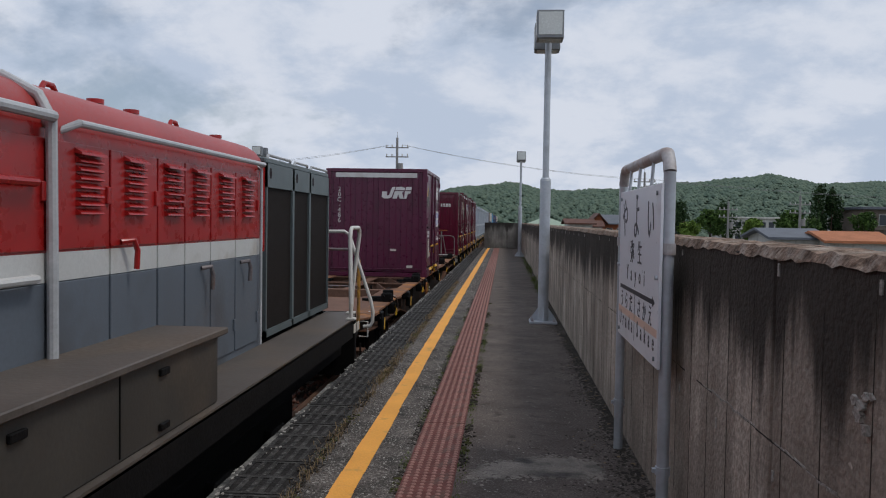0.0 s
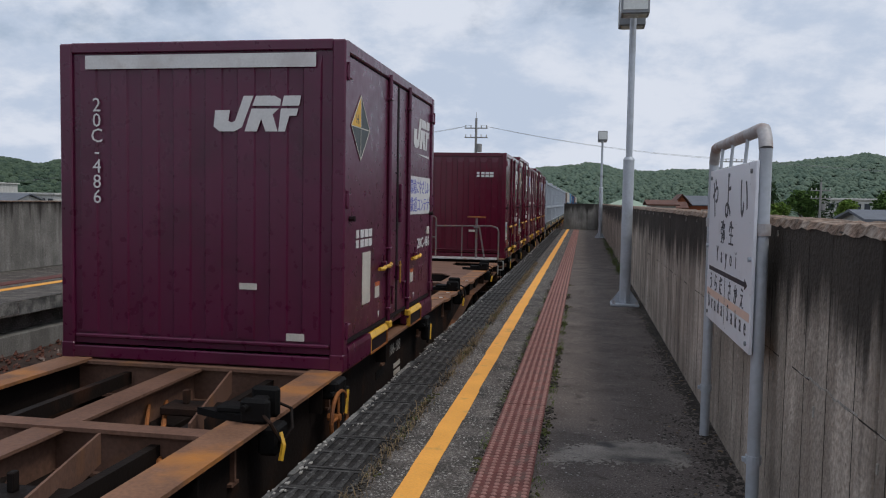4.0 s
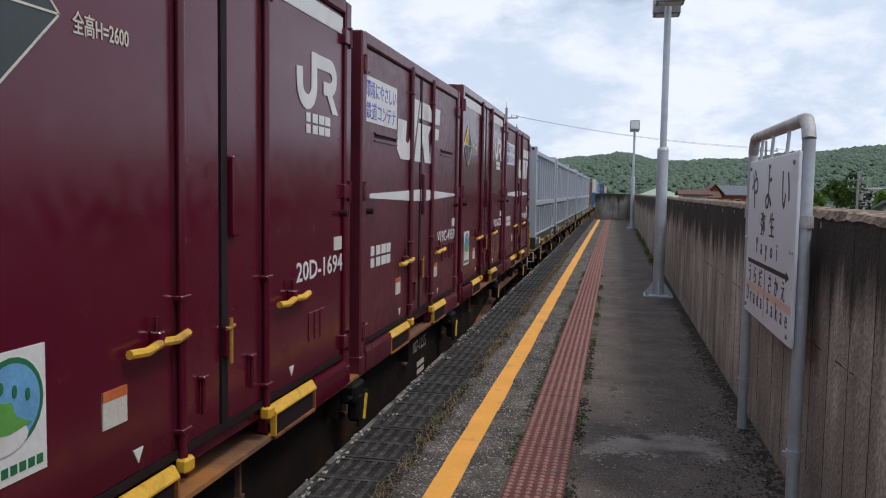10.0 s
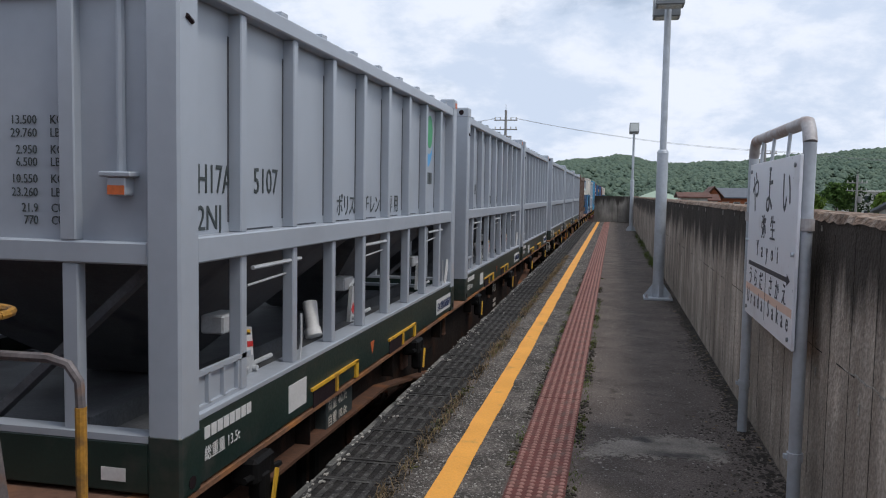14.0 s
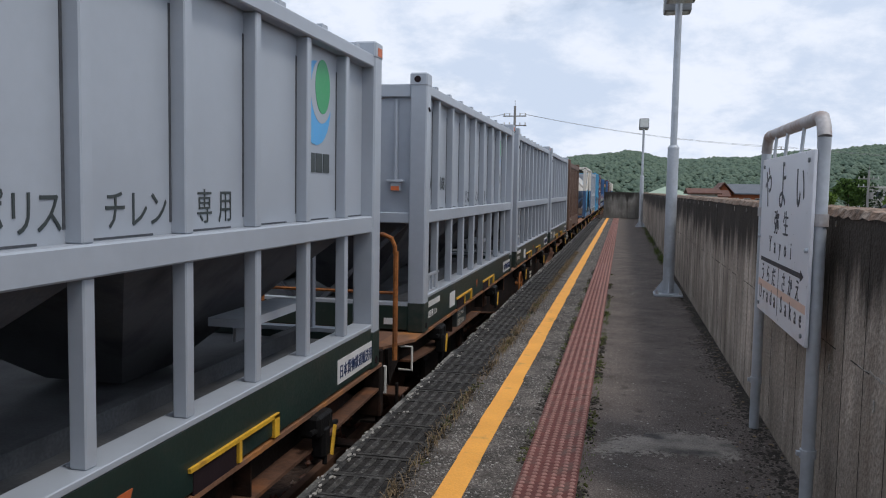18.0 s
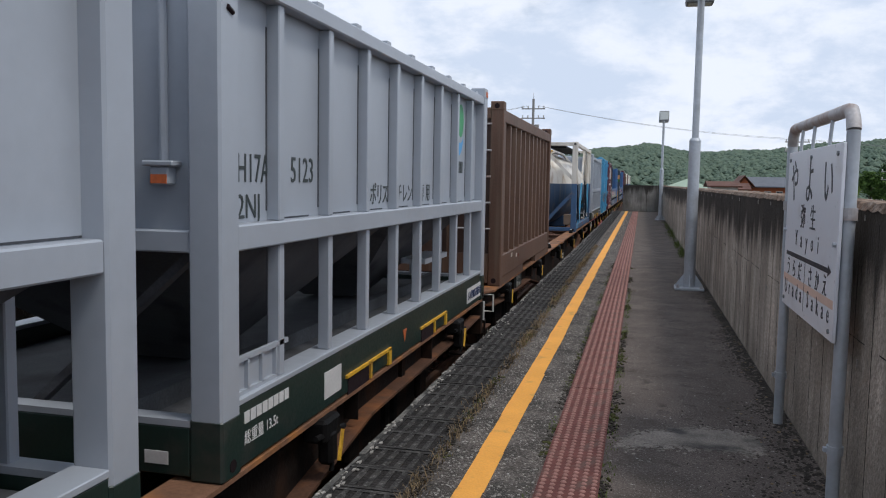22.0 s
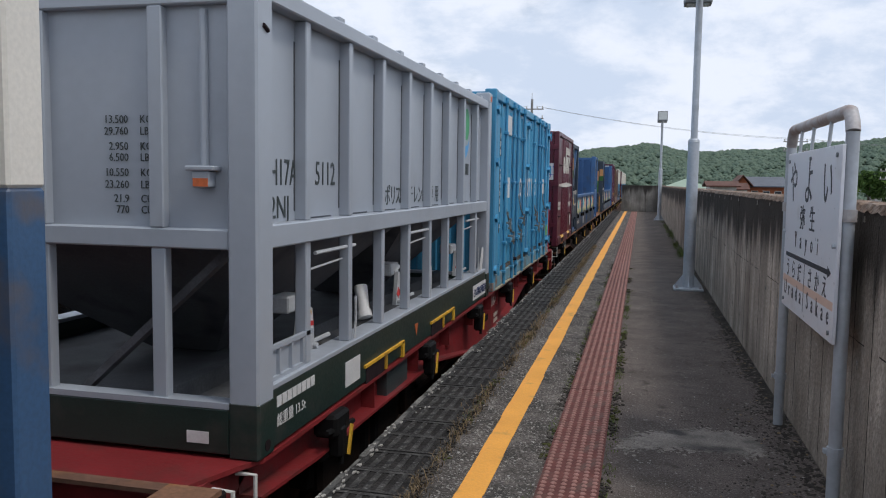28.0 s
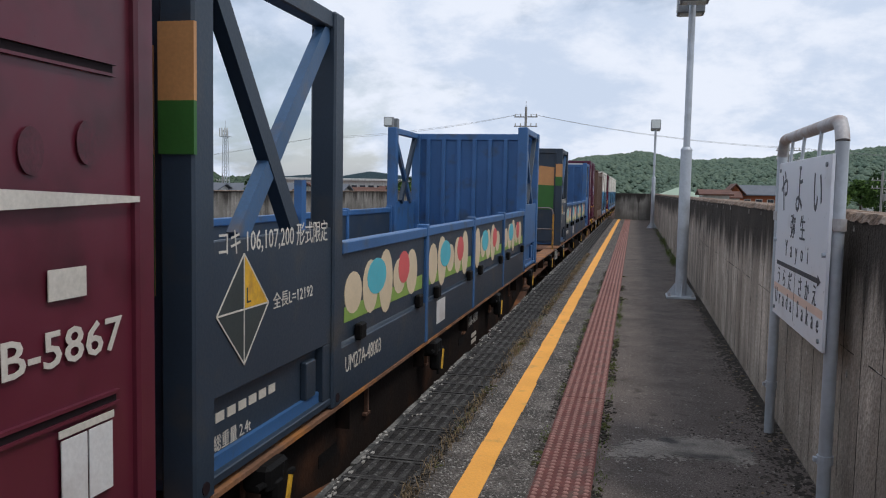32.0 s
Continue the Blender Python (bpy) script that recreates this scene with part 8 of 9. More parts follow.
def tank_box(label):
    L, W, H = 5.9, 1.219, 2.5
    ZB = 1.34
    t = thing("tank_container", label, "container")
    for y in (0.0, L - 0.15):
        for sx in (-1, 1):
            a, b = sorted((sx * W, sx * (W - 0.15)))
            part("upper_post", Shape().box(a, b, y, y + 0.15, ZB, H - 0.1, 0.01), M_TANKWHITE, t, "cream upper post")
            part("lower_post", Shape().box(a, b, y, y + 0.15, 0.1, ZB, 0.01), M_FRAMEBLUE, t, "blue lower post")
            for z0, m in ((H - 0.12, M_TANKWHITE), (0.0, M_FRAMEBLUE)):
                c = part("corner_casting", Shape().box(a - 0.004, b + 0.004, y - 0.005, y + 0.155, z0, z0 + 0.12, 0.012), m, t)
                part("casting_hole", Shape().rod((sx * (W - 0.08), y - 0.008, z0 + 0.06), (sx * (W - 0.08), y + 0.03, z0 + 0.06), 0.034, 10), M_SEAL, c)
        e = y + 0.075
        part("top_beam", Shape().box(-W + 0.15, W - 0.15, e - 0.05, e + 0.05, H - 0.11, H - 0.01, 0.008), M_TANKWHITE, t)
        part("bottom_beam", Shape().box(-W + 0.15, W - 0.15, e - 0.05, e + 0.05, 0.02, 0.12, 0.008), M_FRAMEBLUE, t)
        for sx in (-1, 1):
            part("upper_brace", Shape().beam((sx * (W - 0.14), e, ZB + 0.15), (sx * 0.18, e, H - 0.1), 0.05, 0.09), M_TANKWHITE, t)
            part("lower_brace", Shape().beam((sx * (W - 0.14), e, ZB - 0.28), (sx * 0.22, e, 0.1), 0.05, 0.09), M_FRAMEBLUE, t)
    for sx in (-1, 1):
        x = sx * (W - 0.06)
        part("top_rail", Shape().box(*sorted((sx * (W - 0.01), sx * (W - 0.11))), 0.15, L - 0.15, H - 0.11, H - 0.01, 0.008), M_TANKWHITE, t)
        part("bottom_rail", Shape().box(*sorted((sx * (W - 0.01), sx * (W - 0.11))), 0.15, L - 0.15, 0.04, 0.19, 0.008), M_FRAMEBLUE, t)
        for ya, yb in ((0.15, 1.7), (3.3, 1.8), (3.55, 5.1), (5.75, 5.2)):
            up, lo = (H - 0.12, 0.2)
            ym = ya + (yb - ya) * (up - ZB) / (up - lo)
            part("side_brace_upper", Shape().beam((x, ya, up), (x, ym, ZB), 0.05, 0.1), M_TANKWHITE, t)
            # up-facing braces are paler blue: skylight put into the paint, the others darker
            part("side_brace_lower", Shape().beam((x, ym, ZB), (x, yb, lo), 0.05, 0.1), M_SKYBLUE if ya in (3.3, 5.75) else M_OPENBLUE, t)
        part("gusset", Shape().prism([(1.55, 0.19), (1.95, 0.19), (1.85, 0.42), (1.65, 0.42)], "x", x - 0.02, x + 0.02), M_SKYBLUE, t)
        part("gusset", Shape().prism([(5.0, 0.19), (5.3, 0.19), (5.22, 0.36), (5.08, 0.36)], "x", x - 0.02, x + 0.02), M_SKYBLUE, t)
    # tank shell: domed ends, cream above and navy below
    R, cz = 1.06, 1.19
    prof = [(0.06, 0.0), (0.09, 0.35), (0.17, 0.65), (0.29, 0.88), (0.46, 1.01), (0.62, R), (L - 0.66, R), (L - 0.5, 0.98), (L - 0.34, 0.87), (L - 0.22, 0.65), (L - 0.15, 0.35), (L - 0.12, 0.0)]
    n = 64
    whole = Shape()
    rows = [[(r * math.cos(2 * math.pi * j / n), y, cz + r * math.sin(2 * math.pi * j / n)) for j in range(n)] for y, r in prof[1:-1]]
    whole.add([p for r in rows for p in r], [(i * n + j, i * n + (j + 1) % n, (i + 1) * n + (j + 1) % n, (i + 1) * n + j) for i in range(len(rows) - 1) for j in range(n)])
    k = len(rows)
    whole.add([(0, prof[0][0], cz), *rows[0]], [(0, j + 1, (j + 1) % n + 1) for j in range(n)])
    whole.add([(0, prof[-1][0], cz), *rows[-1]], [(0, (j + 1) % n + 1, j + 1) for j in range(n)])
    for name, up, m, lab in (("tank_top", True, M_TANKWHITE, "cream upper half of the tank"), ("tank_bottom", False, M_TANKBLUE, "navy lower half of the tank")):
        me = whole.data(name)
        b = bmesh.new()
        b.from_mesh(me)
        bmesh.ops.remove_doubles(b, verts=b.verts, dist=0.0005)
        bmesh.ops.bisect_plane(b, geom=b.verts[:] + b.edges[:] + b.faces[:], plane_co=(0, 0, ZB), plane_no=(0, 0, 1), clear_inner=up, clear_outer=not up)
        bmesh.ops.recalc_face_normals(b, faces=b.faces)
        b.to_mesh(me)
        b.free()
        part(name, me, m, t, lab, smooth=True)

    def on_dome(ob):
        """Lay a flat marking onto the domed front end."""
        for v in ob.data.vertices:
            p = ob.matrix_basis @ v.co
            r = math.hypot(p.x, p.z - cz)
            p.y = float(np.interp(r, [q[1] for q in prof[:6]], [q[0] for q in prof[:6]])) - 0.006 + (p.y - flat)
            v.co = ob.matrix_basis.inverted() @ p
        return ob

    flat = 0.1
    for y in (1.3, 2.95, 4.6):
        part("tank_band", Shape().tube([(1.025 * math.cos(a), y, cz + 1.025 * math.sin(a)) for a in np.linspace(0, 2 * math.pi, 41)], 0.012, 6), M_TANKWHITE, t) if y == 2.95 else None
        part("saddle", Shape().prism([(-0.8, 0.1), (0.8, 0.1), (0.75, 0.5), (0.4, 0.3), (-0.4, 0.3), (-0.75, 0.5)], "y", y - 0.04, y + 0.04), M_FRAMEBLUE, t) if y != 2.95 else None
    for x in (-0.55, 0.62):
        part("catwalk", Shape().box(x - 0.25, x + 0.25, 0.3, L - 0.3, H - 0.16, H - 0.1, 0.006), M_BLACK, t, "black grating catwalk")
    part("manhole", Shape().rod((0, 2.9, 2.2), (0, 2.9, 2.34), 0.28, 18), M_TANKWHITE, t)
    for y in (1.6, 2.1, 3.6, 4.2):
        part("top_valve", Shape().rod((0.2, y, 2.2), (0.2, y, 2.36), 0.05, 8).rod((0.12, y, 2.33), (0.3, y, 2.33), 0.03, 8), M_HANDLE if y == 2.1 else M_GALV_WORN, t)
    part("top_pipe", Shape().tube([(0.4, 0.9, 2.18), (0.4, 2, 2.25), (0.42, 4, 2.25), (0.42, 5, 2.18)], 0.02, 8), M_GALV_WORN, t)
    for sx in (4.15, 4.5):
        part("ladder_rail", Shape().box(W - 0.1, W - 0.07, sx, sx + 0.025, 0.2, H - 0.1), M_OPENBLUE, t)
    for i in range(8):
        part("ladder_rung", Shape().rod((W - 0.085, 4.16, 0.4 + i * 0.27), (W - 0.085, 4.51, 0.4 + i * 0.27), 0.011, 6), M_GALV, t)
    # markings
    for i, ch in enumerate("UT13F-5002"):
        on_dome(front_words(ch, -0.45 + i * 0.095, 1.76, 0.135, flat, t, M_GREY_DECAL, 0.95, "LEFT", 0.006))
    e = on_dome(front_poly("emblem", oval(-0.25, 1.54, 0.15, 0.16, n=28), flat, t, M_PICBLUE, "blue crescent emblem with a green oval"))
    on_dome(front_poly("emblem_gap", oval(-0.2, 1.57, 0.12, 0.13, n=28), flat - 0.003, e, M_TANKWHITE))
    on_dome(front_poly("emblem_oval", oval(-0.19, 1.585, 0.08, 0.11, n=28), flat - 0.005, e, M_PICEMGREEN))
    for i in range(4):
        on_dome(front_poly("name_bar", slant(-0.07 + i * 0.12, 1.5, 0.1, 0.12, 0.0), flat, t, M_GREY_DECAL))
    for i in range(8):
        b = on_dome(front_poly("date_plate", slant(-0.17 + i * 0.05, 1.08, 0.05, 0.14, 0.0), flat, t, M_WHITE_OLD, "pale plate with small print"))
        on_dome(front_poly("print_bar", slant(-0.165 + i * 0.05, 1.13, 0.035, 0.035, 0.0), flat - 0.006, b, M_GREY_DECAL))
    b = front_poly("cargo_board", slant(-1.06, 0.1, 0.58, 0.34, 0.0), 0.02, t, M_CREAM, "cream board with dark cargo lettering")
    for i, wds in enumerate(("第 4 類", "第2石油類", "ノルマルブタノール", "最大数量 12.65KL")):
        front_words(wds, -0.77, 0.365 - i * 0.078, 0.07, 0.015, b, M_GREY_DECAL, 0.85, "CENTER")
    side_words("UT13F-5002", 1.0, 1.42, 0.16, 1.0, t, M_GREY_DECAL, 0.8)
    e = side_poly("emblem", oval(2.7, 1.62, 0.2, 0.2), 0.93, t, M_PICBLUE, d=0.012)
    side_poly("emblem_oval", oval(2.78, 1.66, 0.11, 0.12), 0.94, e, M_PICEMGREEN, d=0.012)
    for y, w, m, z in ((3.1, 0.26, M_WHITE_OLD, 0.24), (0.3, 0.6, M_GLOBE_DECAL, 0.08)):
        side_poly("side_board", slant(y, z, w, 0.14 if z < 0.2 else 0.26, 0.0), W - 0.008, t, m)
    side_words("30", 3.13, 0.3, 0.18, W - 0.003, t, M_GREY_DECAL, 0.9)
    side_words("ブタノール専用", 4.25, 0.26, 0.15, W - 0.02, t, M_WHITE, 0.75)
    part("tool_box", Shape().box(0.86, 1.1, 0.2, 0.52, 0.19, 0.44, 0.01).box(0.85, 1.12, 0.19, 0.53, 0.44, 0.47, 0.006), M_TAN, t, "tan tool box with a lid")
    part("red_triangle", Shape().prism([(2.6, 0.17), (2.72, 0.17), (2.66, 0.07)], "x", W - 0.01, W - 0.006), M_ORANGE, t)
    return t


TANK = rolls(tank_box("cream and blue tank container in an open frame"), 107.56, DECK_Z)

# ---- sky-blue container with side doors ----


def blue_box():
    L, W, H = 6.058, 1.219, 2.52
    t = thing("freight_container", "faded sky-blue steel container with ribbed side doors", "container")
    part("body", Shape().box(-W + 0.03, W - 0.07, 0.04, L - 0.04, 0.12, H - 0.03), M_SKYBLUE, t)
    for y in (0.0, L - 0.14):
        for sx in (-1, 1):
            a, b = sorted((sx * W, sx * (W - 0.14)))
            part("corner_post", Shape().box(a, b, y, y + 0.14, 0.1, H - 0.1, 0.012), M_SKYBLUE, t)
            part("corner_casting", Shape().box(a - 0.004, b + 0.004, y - 0.005, y + 0.145, H - 0.12, H, 0.012), M_SKYBLUE, t)
            c = part("corner_casting", Shape().box(a - 0.004, b + 0.004, y - 0.005, y + 0.145, 0.0, 0.12, 0.012), M_SKYRUST, t)
            part("casting_hole", Shape().rod((sx * (W - 0.07), y - 0.008, 0.06), (sx * (W - 0.07), y + 0.03, 0.06), 0.03, 10), M_SEAL, c)
        for i in range(12):
            x = -1.0 + i * 0.18
            part("end_rib", Shape().prism([(x - 0.05, y + 0.05), (x - 0.03, y + 0.012), (x + 0.03, y + 0.012), (x + 0.05, y + 0.05)], "z", 0.14, H - 0.12), M_SKYBLUE, t)
    for sx in (-1, 1):
        a, b = sorted((sx * (W - 0.005), sx * (W - 0.12)))
        part("top_rail", Shape().box(a, b, 0.14, L - 0.14, H - 0.12, H - 0.01, 0.01), M_SKYBLUE, t)
        part("bottom_rail", Shape().box(a, b, 0.14, L - 0.14, 0.02, 0.19, 0.01), M_SKYRUST, t, "scuffed pale bottom rail")
        part("rail_foot", Shape().box(*sorted((sx * (W + 0.012), sx * (W - 0.12))), 0.14, L - 0.14, 0.0, 0.02), M_CREAMEDGE, t, "pale worn lower edge")
        part("sill_strip", Shape().box(*sorted((sx * (W - 0.03), sx * (W - 0.1))), 0.15, L - 0.15, 0.19, 0.245), M_RUSTGREY, t, "grimy brown strip under the doors")
    edges = np.linspace(0.15, L - 0.15, 5)
    for k, (a, b) in enumerate(zip(edges, edges[1:])):
        d = part("door", Shape().box(W - 0.075, W - 0.045, a + 0.008, b - 0.008, 0.245, H - 0.13, 0.005), M_SKYBLUE, t)
        for i in range(4):
            y = a + 0.16 + i * (b - a - 0.32) / 3
            part("door_rib", Shape().prism([(W - 0.046, y - 0.1), (W - 0.018, y - 0.075), (W - 0.018, y + 0.045), (W - 0.046, y + 0.07)], "z", 0.27, H - 0.18), M_SKYBLUE, d)
        for y in ((a + 0.6, b - 0.17) if k in (0, 2) else (a + 0.2, b - 0.6)):
            r = part("lock_rod", Shape().rod((W + 0.01, y, 0.02), (W + 0.01, y, H - 0.04), 0.021, 8), M_SKYBLUE, d)
            for z in (0.16, 0.55, 1.35, 2.0, 2.4):
                part("rod_bracket", Shape().box(W - 0.045, W + 0.04, y - 0.045, y + 0.045, z, z + 0.04, 0.006), M_SKYBLUE, r)
        for y, z in ((a + 0.62, 0.79), (a + 0.92, 0.595)) if k in (0, 2) else ((a + 0.22, 0.58), (a + 0.5, 0.8)):
            h = part("handle", Shape().beam((W + 0.035, y, z - 0.015), (W + 0.045, y + 0.37, z + 0.02), 0.014, 0.026), M_SKYBLUE, d)
            part("handle_catch", Shape().box(W - 0.02, W + 0.06, y + 0.145, y + 0.185, z - 0.05, z + 0.05, 0.008), M_WORNCATCH, h, "worn grey catch")
            part("catch_pin", Shape().rod((W + 0.062, y + 0.165, z - 0.08), (W + 0.062, y + 0.16, z + 0.1), 0.011, 8), M_WORNCATCH, h)
            part("chain", Shape().tube([(W + 0.05, y + 0.13, z + 0.08), (W + 0.02, y + 0.07, z + 0.17), (W + 0.0, y + 0.03, z + 0.3), (W - 0.01, y + 0.03, z + 0.38)], 0.011, 6), M_WORNCATCH, h)
            part("handle_boss", Shape().box(W - 0.02, W + 0.05, y - 0.03, y + 0.035, z - 0.05, z + 0.03, 0.006), M_SKYBLUE, h)
        for z in (0.25, 0.9, 1.6, 2.25):
            y = a if k in (0, 2) else b
            if k != 1:
                part("hinge", Shape().prism([(y - 0.12, z + 0.02), (y - 0.05, z - 0.03), (y + 0.06, z - 0.03), (y + 0.06, z + 0.07), (y - 0.05, z + 0.07)], "x", W - 0.05, W + 0.03), M_SKYBLUE, d)
                part("hinge_pin", Shape().rod((W + 0.034, y + 0.05, z - 0.06), (W + 0.034, y + 0.05, z + 0.1), 0.014, 8), M_SKYBLUE, d)
        part("seam", Shape().box(W - 0.06, W - 0.05, b - 0.01, b + 0.01, 0.15, H - 0.13), M_SEAL, d)
        part("buffer", Shape().rod((W - 0.03, a + 0.12, 0.27), (W + 0.035, a + 0.12, 0.27), 0.026, 8), M_SEAL, d)
    # white company name as plain blocks along the side
    for ch, y, w in zip("LOGISTICS", (2.0, 2.2, 2.6, 2.85, 3.02, 3.23, 3.52, 3.76, 3.95), (0.19, 0.19, 0.17, 0.08, 0.19, 0.15, 0.08, 0.17, 0.17)):
        side_words(ch, y + w / 2, 1.16, 0.4, W - 0.0175, t, M_WHITE, 0.62 if ch in "OGCS" else 0.75, "CENTER", 0.02)
    for y, w in ((0.88, 0.16), (1.1, 0.16), (5.05, 0.14), (5.22, 0.14), (5.4, 0.12)):
        side_poly("name_block", slant(y, 1.16, w, 0.28, 0.0), W - 0.0175, t, M_WHITE, "plain white painted block")
    side_poly("roof_mark", slant(1.0, 2.02, 0.36, 0.26, 0.0), W - 0.0175, t, M_WHITE)
    side_poly("number_strip", slant(0.42, 0.72, 0.06, 1.35, 0.0), W - 0.0175, t, M_GREY_DECAL)
    for i in range(12):
        side_poly("number_bar", slant(0.43, 0.78 + i * 0.105, 0.04, 0.07, 0.0), W - 0.015, t, M_WHITE)
    for i in range(2):
        side_poly("number_bar", slant(5.5, 1.95 + i * 0.16, 0.2, 0.1, 0.0), W - 0.0175, t, M_WHITE)
    side_poly("green_sheet", slant(5.56, 0.36, 0.28, 0.2, 0.0), W + 0.002, t, M_LEAF_DECAL, "green plastic document pouch")
    return t


rolls(blue_box(), 121.2, DECK_Z)

# ---- long open container with end towers ----


def open_box():
    L, W, H = 12.19, 1.219, 2.42
    t = thing("open_container", "dark blue open-topped low-sided container with end towers", "container", group="open containers")
    TW = 1.75
    for y0, d in ((0.0, 1), (L, -1)):
        def at(v):
            return y0 + d * v
        for sx in (-1, 1):
            for v in (0.0, TW):
                lo, hi = sorted((at(v), at(v + 0.17 if v == 0 else v - 0.15)))
                p = part("tower_post", Shape().box(*sorted((sx * W, sx * (W - 0.16))), lo, hi, 0.0, H, 0.012), M_OPENBLUE if d == 1 else M_OPENBLUE2, t)
                part("casting_hole", Shape().rod((sx * (W - 0.04), (lo + hi) / 2, 0.06), (sx * (W + 0.005), (lo + hi) / 2, 0.06), 0.03, 10), M_SEAL, p)
            lo, hi = sorted((at(0.15), at(TW - 0.12)))
            m = M_OPENBLUE if d == 1 else M_OPENBLUE2
            part("tower_rail", Shape().box(*sorted((sx * (W - 0.02), sx * (W - 0.12))), lo, hi, H - 0.1, H, 0.008), m, t)
            part("tower_panel", Shape().box(*sorted((sx * (W - 0.02), sx * (W - 0.06))), lo, hi, 0.42, 1.13, 0.006), m, t)
            part("panel_recess", Shape().box(*sorted((sx * (W - 0.075), sx * (W - 0.09))), lo, hi, 0.05, 0.44), m, t)
            part("recess_sill", Shape().box(*sorted((sx * (W - 0.015), sx * (W - 0.076))), lo, hi, 0.03, 0.075, 0.006), m, t)
            part("recess_jamb", Shape().box(*sorted((sx * (W - 0.022), sx * (W - 0.076))), hi - 0.14, hi, 0.075, 0.42, 0.006), m, t)
            part("recess_box", Shape().box(*sorted((sx * (W - 0.035), sx * (W - 0.076))), hi - 0.36, hi - 0.22, 0.14, 0.36, 0.006), m, t)
            x = sx * (W - 0.07)
            part("cross_brace", Shape().beam((x, at(0.22), H - 0.1), (x, at(1.13), 1.12), 0.07, 0.105), M_OPENBLUE, t)
            # this brace is a paler blue, its lit face put into the colour
            part("cross_brace", Shape().beam((x, at(1.6), H - 0.1), (x, at(0.49), 1.12), 0.06, 0.105), M_FRAMEBLUE, t)
        lo, hi = sorted((at(0.03), at(0.09)))
        m = M_OPENBLUE if d == 1 else M_OPENBLUE2
        part("end_wall", Shape().box(-W + 0.15, W - 0.15, lo, hi, 0.1, H - 0.02), m, t)
        part("end_beam", Shape().box(-W + 0.15, W - 0.15, *sorted((at(0.0), at(0.12))), H - 0.12, H, 0.01), m, t)
        for i in range(7):
            x = -0.9 + i * 0.3
            part("end_rib", Shape().box(x - 0.04, x + 0.04, *sorted((at(0.09), at(0.15))), 0.1, H - 0.1, 0.008), m, t)
        if d == 1:
            yy = 0.03
            front_poly("picture", [(-W + 0.2, 0.9), (W - 0.2, 0.9), (W - 0.2, 1.95), (0.6, 2.0), (0.2, 1.8), (-0.3, 2.0), (-W + 0.2, 1.9)], yy, t, M_PICORANGE, "faded tan painted landscape")
            front_poly("picture", [(-W + 0.2, 0.9), (W - 0.2, 0.9), (W - 0.2, 1.5), (0.0, 1.55), (-W + 0.2, 1.45)], yy - 0.004, t, M_PICDKGREEN)
    # picture on the front corner posts
    for sx in (1,):
        part("post_picture", Shape().box(W - 0.162, W + 0.003, -0.003, 0.02, 1.72, 2.04), M_PICORANGE, t, "tan painted band")
        part("post_picture", Shape().box(W - 0.162, W + 0.003, -0.004, 0.02, 1.5, 1.72), M_PICDKGREEN, t, "green painted band")
    part("floor", Shape().box(-W + 0.05, W - 0.05, 0.1, L - 0.1, 0.02, 0.14), M_OPENBLUE2, t)
    for sx in (-1, 1):
        a, b = sorted((sx * (W - 0.01), sx * (W - 0.13)))
        part("bottom_rail", Shape().box(a, b, TW, L - TW, 0.0, 0.36, 0.008), M_OPENBLUE, t)
        n = 4
        for i in range(n):
            y0 = TW + 0.03 + i * (L - 2 * TW) / n
            y1 = TW - 0.03 + (i + 1) * (L - 2 * TW) / n
            g = part("side_gate", Shape().box(*sorted((sx * (W - 0.03), sx * (W - 0.07))), y0, y1, 0.38, 1.0, 0.008), M_OPENBLUE, t)
            part("gate_cap", Shape().box(*sorted((sx * (W - 0.005), sx * (W - 0.09))), y0, y1, 0.95, 1.03, 0.008), M_OPENBLUE2, g)
            part("gate_post", Shape().box(*sorted((sx * W, sx * (W - 0.1))), y1 - 0.02, y1 + 0.06, 0.0, 1.06, 0.008), M_OPENBLUE2, t)
            for yy in (y0 + 0.25, y1 - 0.35):
                part("latch", Shape().box(*sorted((sx * (W - 0.02), sx * (W + 0.03))), yy, yy + 0.12, 0.36, 0.47, 0.01), M_BLACK, g)
            if sx > 0:
                xx = W - 0.029
                side_poly("picture", [(y0 + 0.08, 0.5), (y1 - 0.08, 0.5), (y1 - 0.08, 0.62), (y0 + 0.08, 0.6)], xx, g, M_PICGREEN, "green painted meadow", 0.002)
                for j in range(5):
                    c = y0 + 0.25 + j * 0.36
                    side_poly("picture_mound", oval(c, 0.68, 0.17, 0.14 + 0.05 * ((i + j) % 3)), xx, g, M_CREAM, "", 0.003)
                side_poly("picture_patch", oval(y0 + 0.75, 0.74, 0.22, 0.13), xx, g, M_PICTEAL, "", 0.005)
                side_poly("picture_patch", oval(y0 + 1.45, 0.74, 0.16, 0.13), xx, g, M_PICRED, "", 0.005)
    for i in range(2):
        part("inner_post", Shape().box(-W + 0.05, -W + 0.15, 3.2 + i * 3.2, 3.35 + i * 3.2, 0.1, 1.45), M_OPENBLUE2, t)
    xs = W - 0.02
    side_words("コキ 106,107,200 形式限定", 0.22, 1.065, 0.135, xs, t, M_WHITE_OLD, 0.85)
    lozenge(t, 0.47, 0.79, 0.26, 0.265, xs, "L")
    side_words("全長L=12192", 0.79, 0.75, 0.09, xs, t, M_WHITE_OLD, 1.05)
    side_words("総重量 2.4t", 0.28, 0.15, 0.085, W - 0.074, t, M_WHITE_OLD, 0.9)
    for i in range(6):
        side_poly("print_bar", slant(0.3 + i * 0.11, 0.28, 0.08, 0.045, 0.0), W - 0.074, t, M_WHITE_OLD)
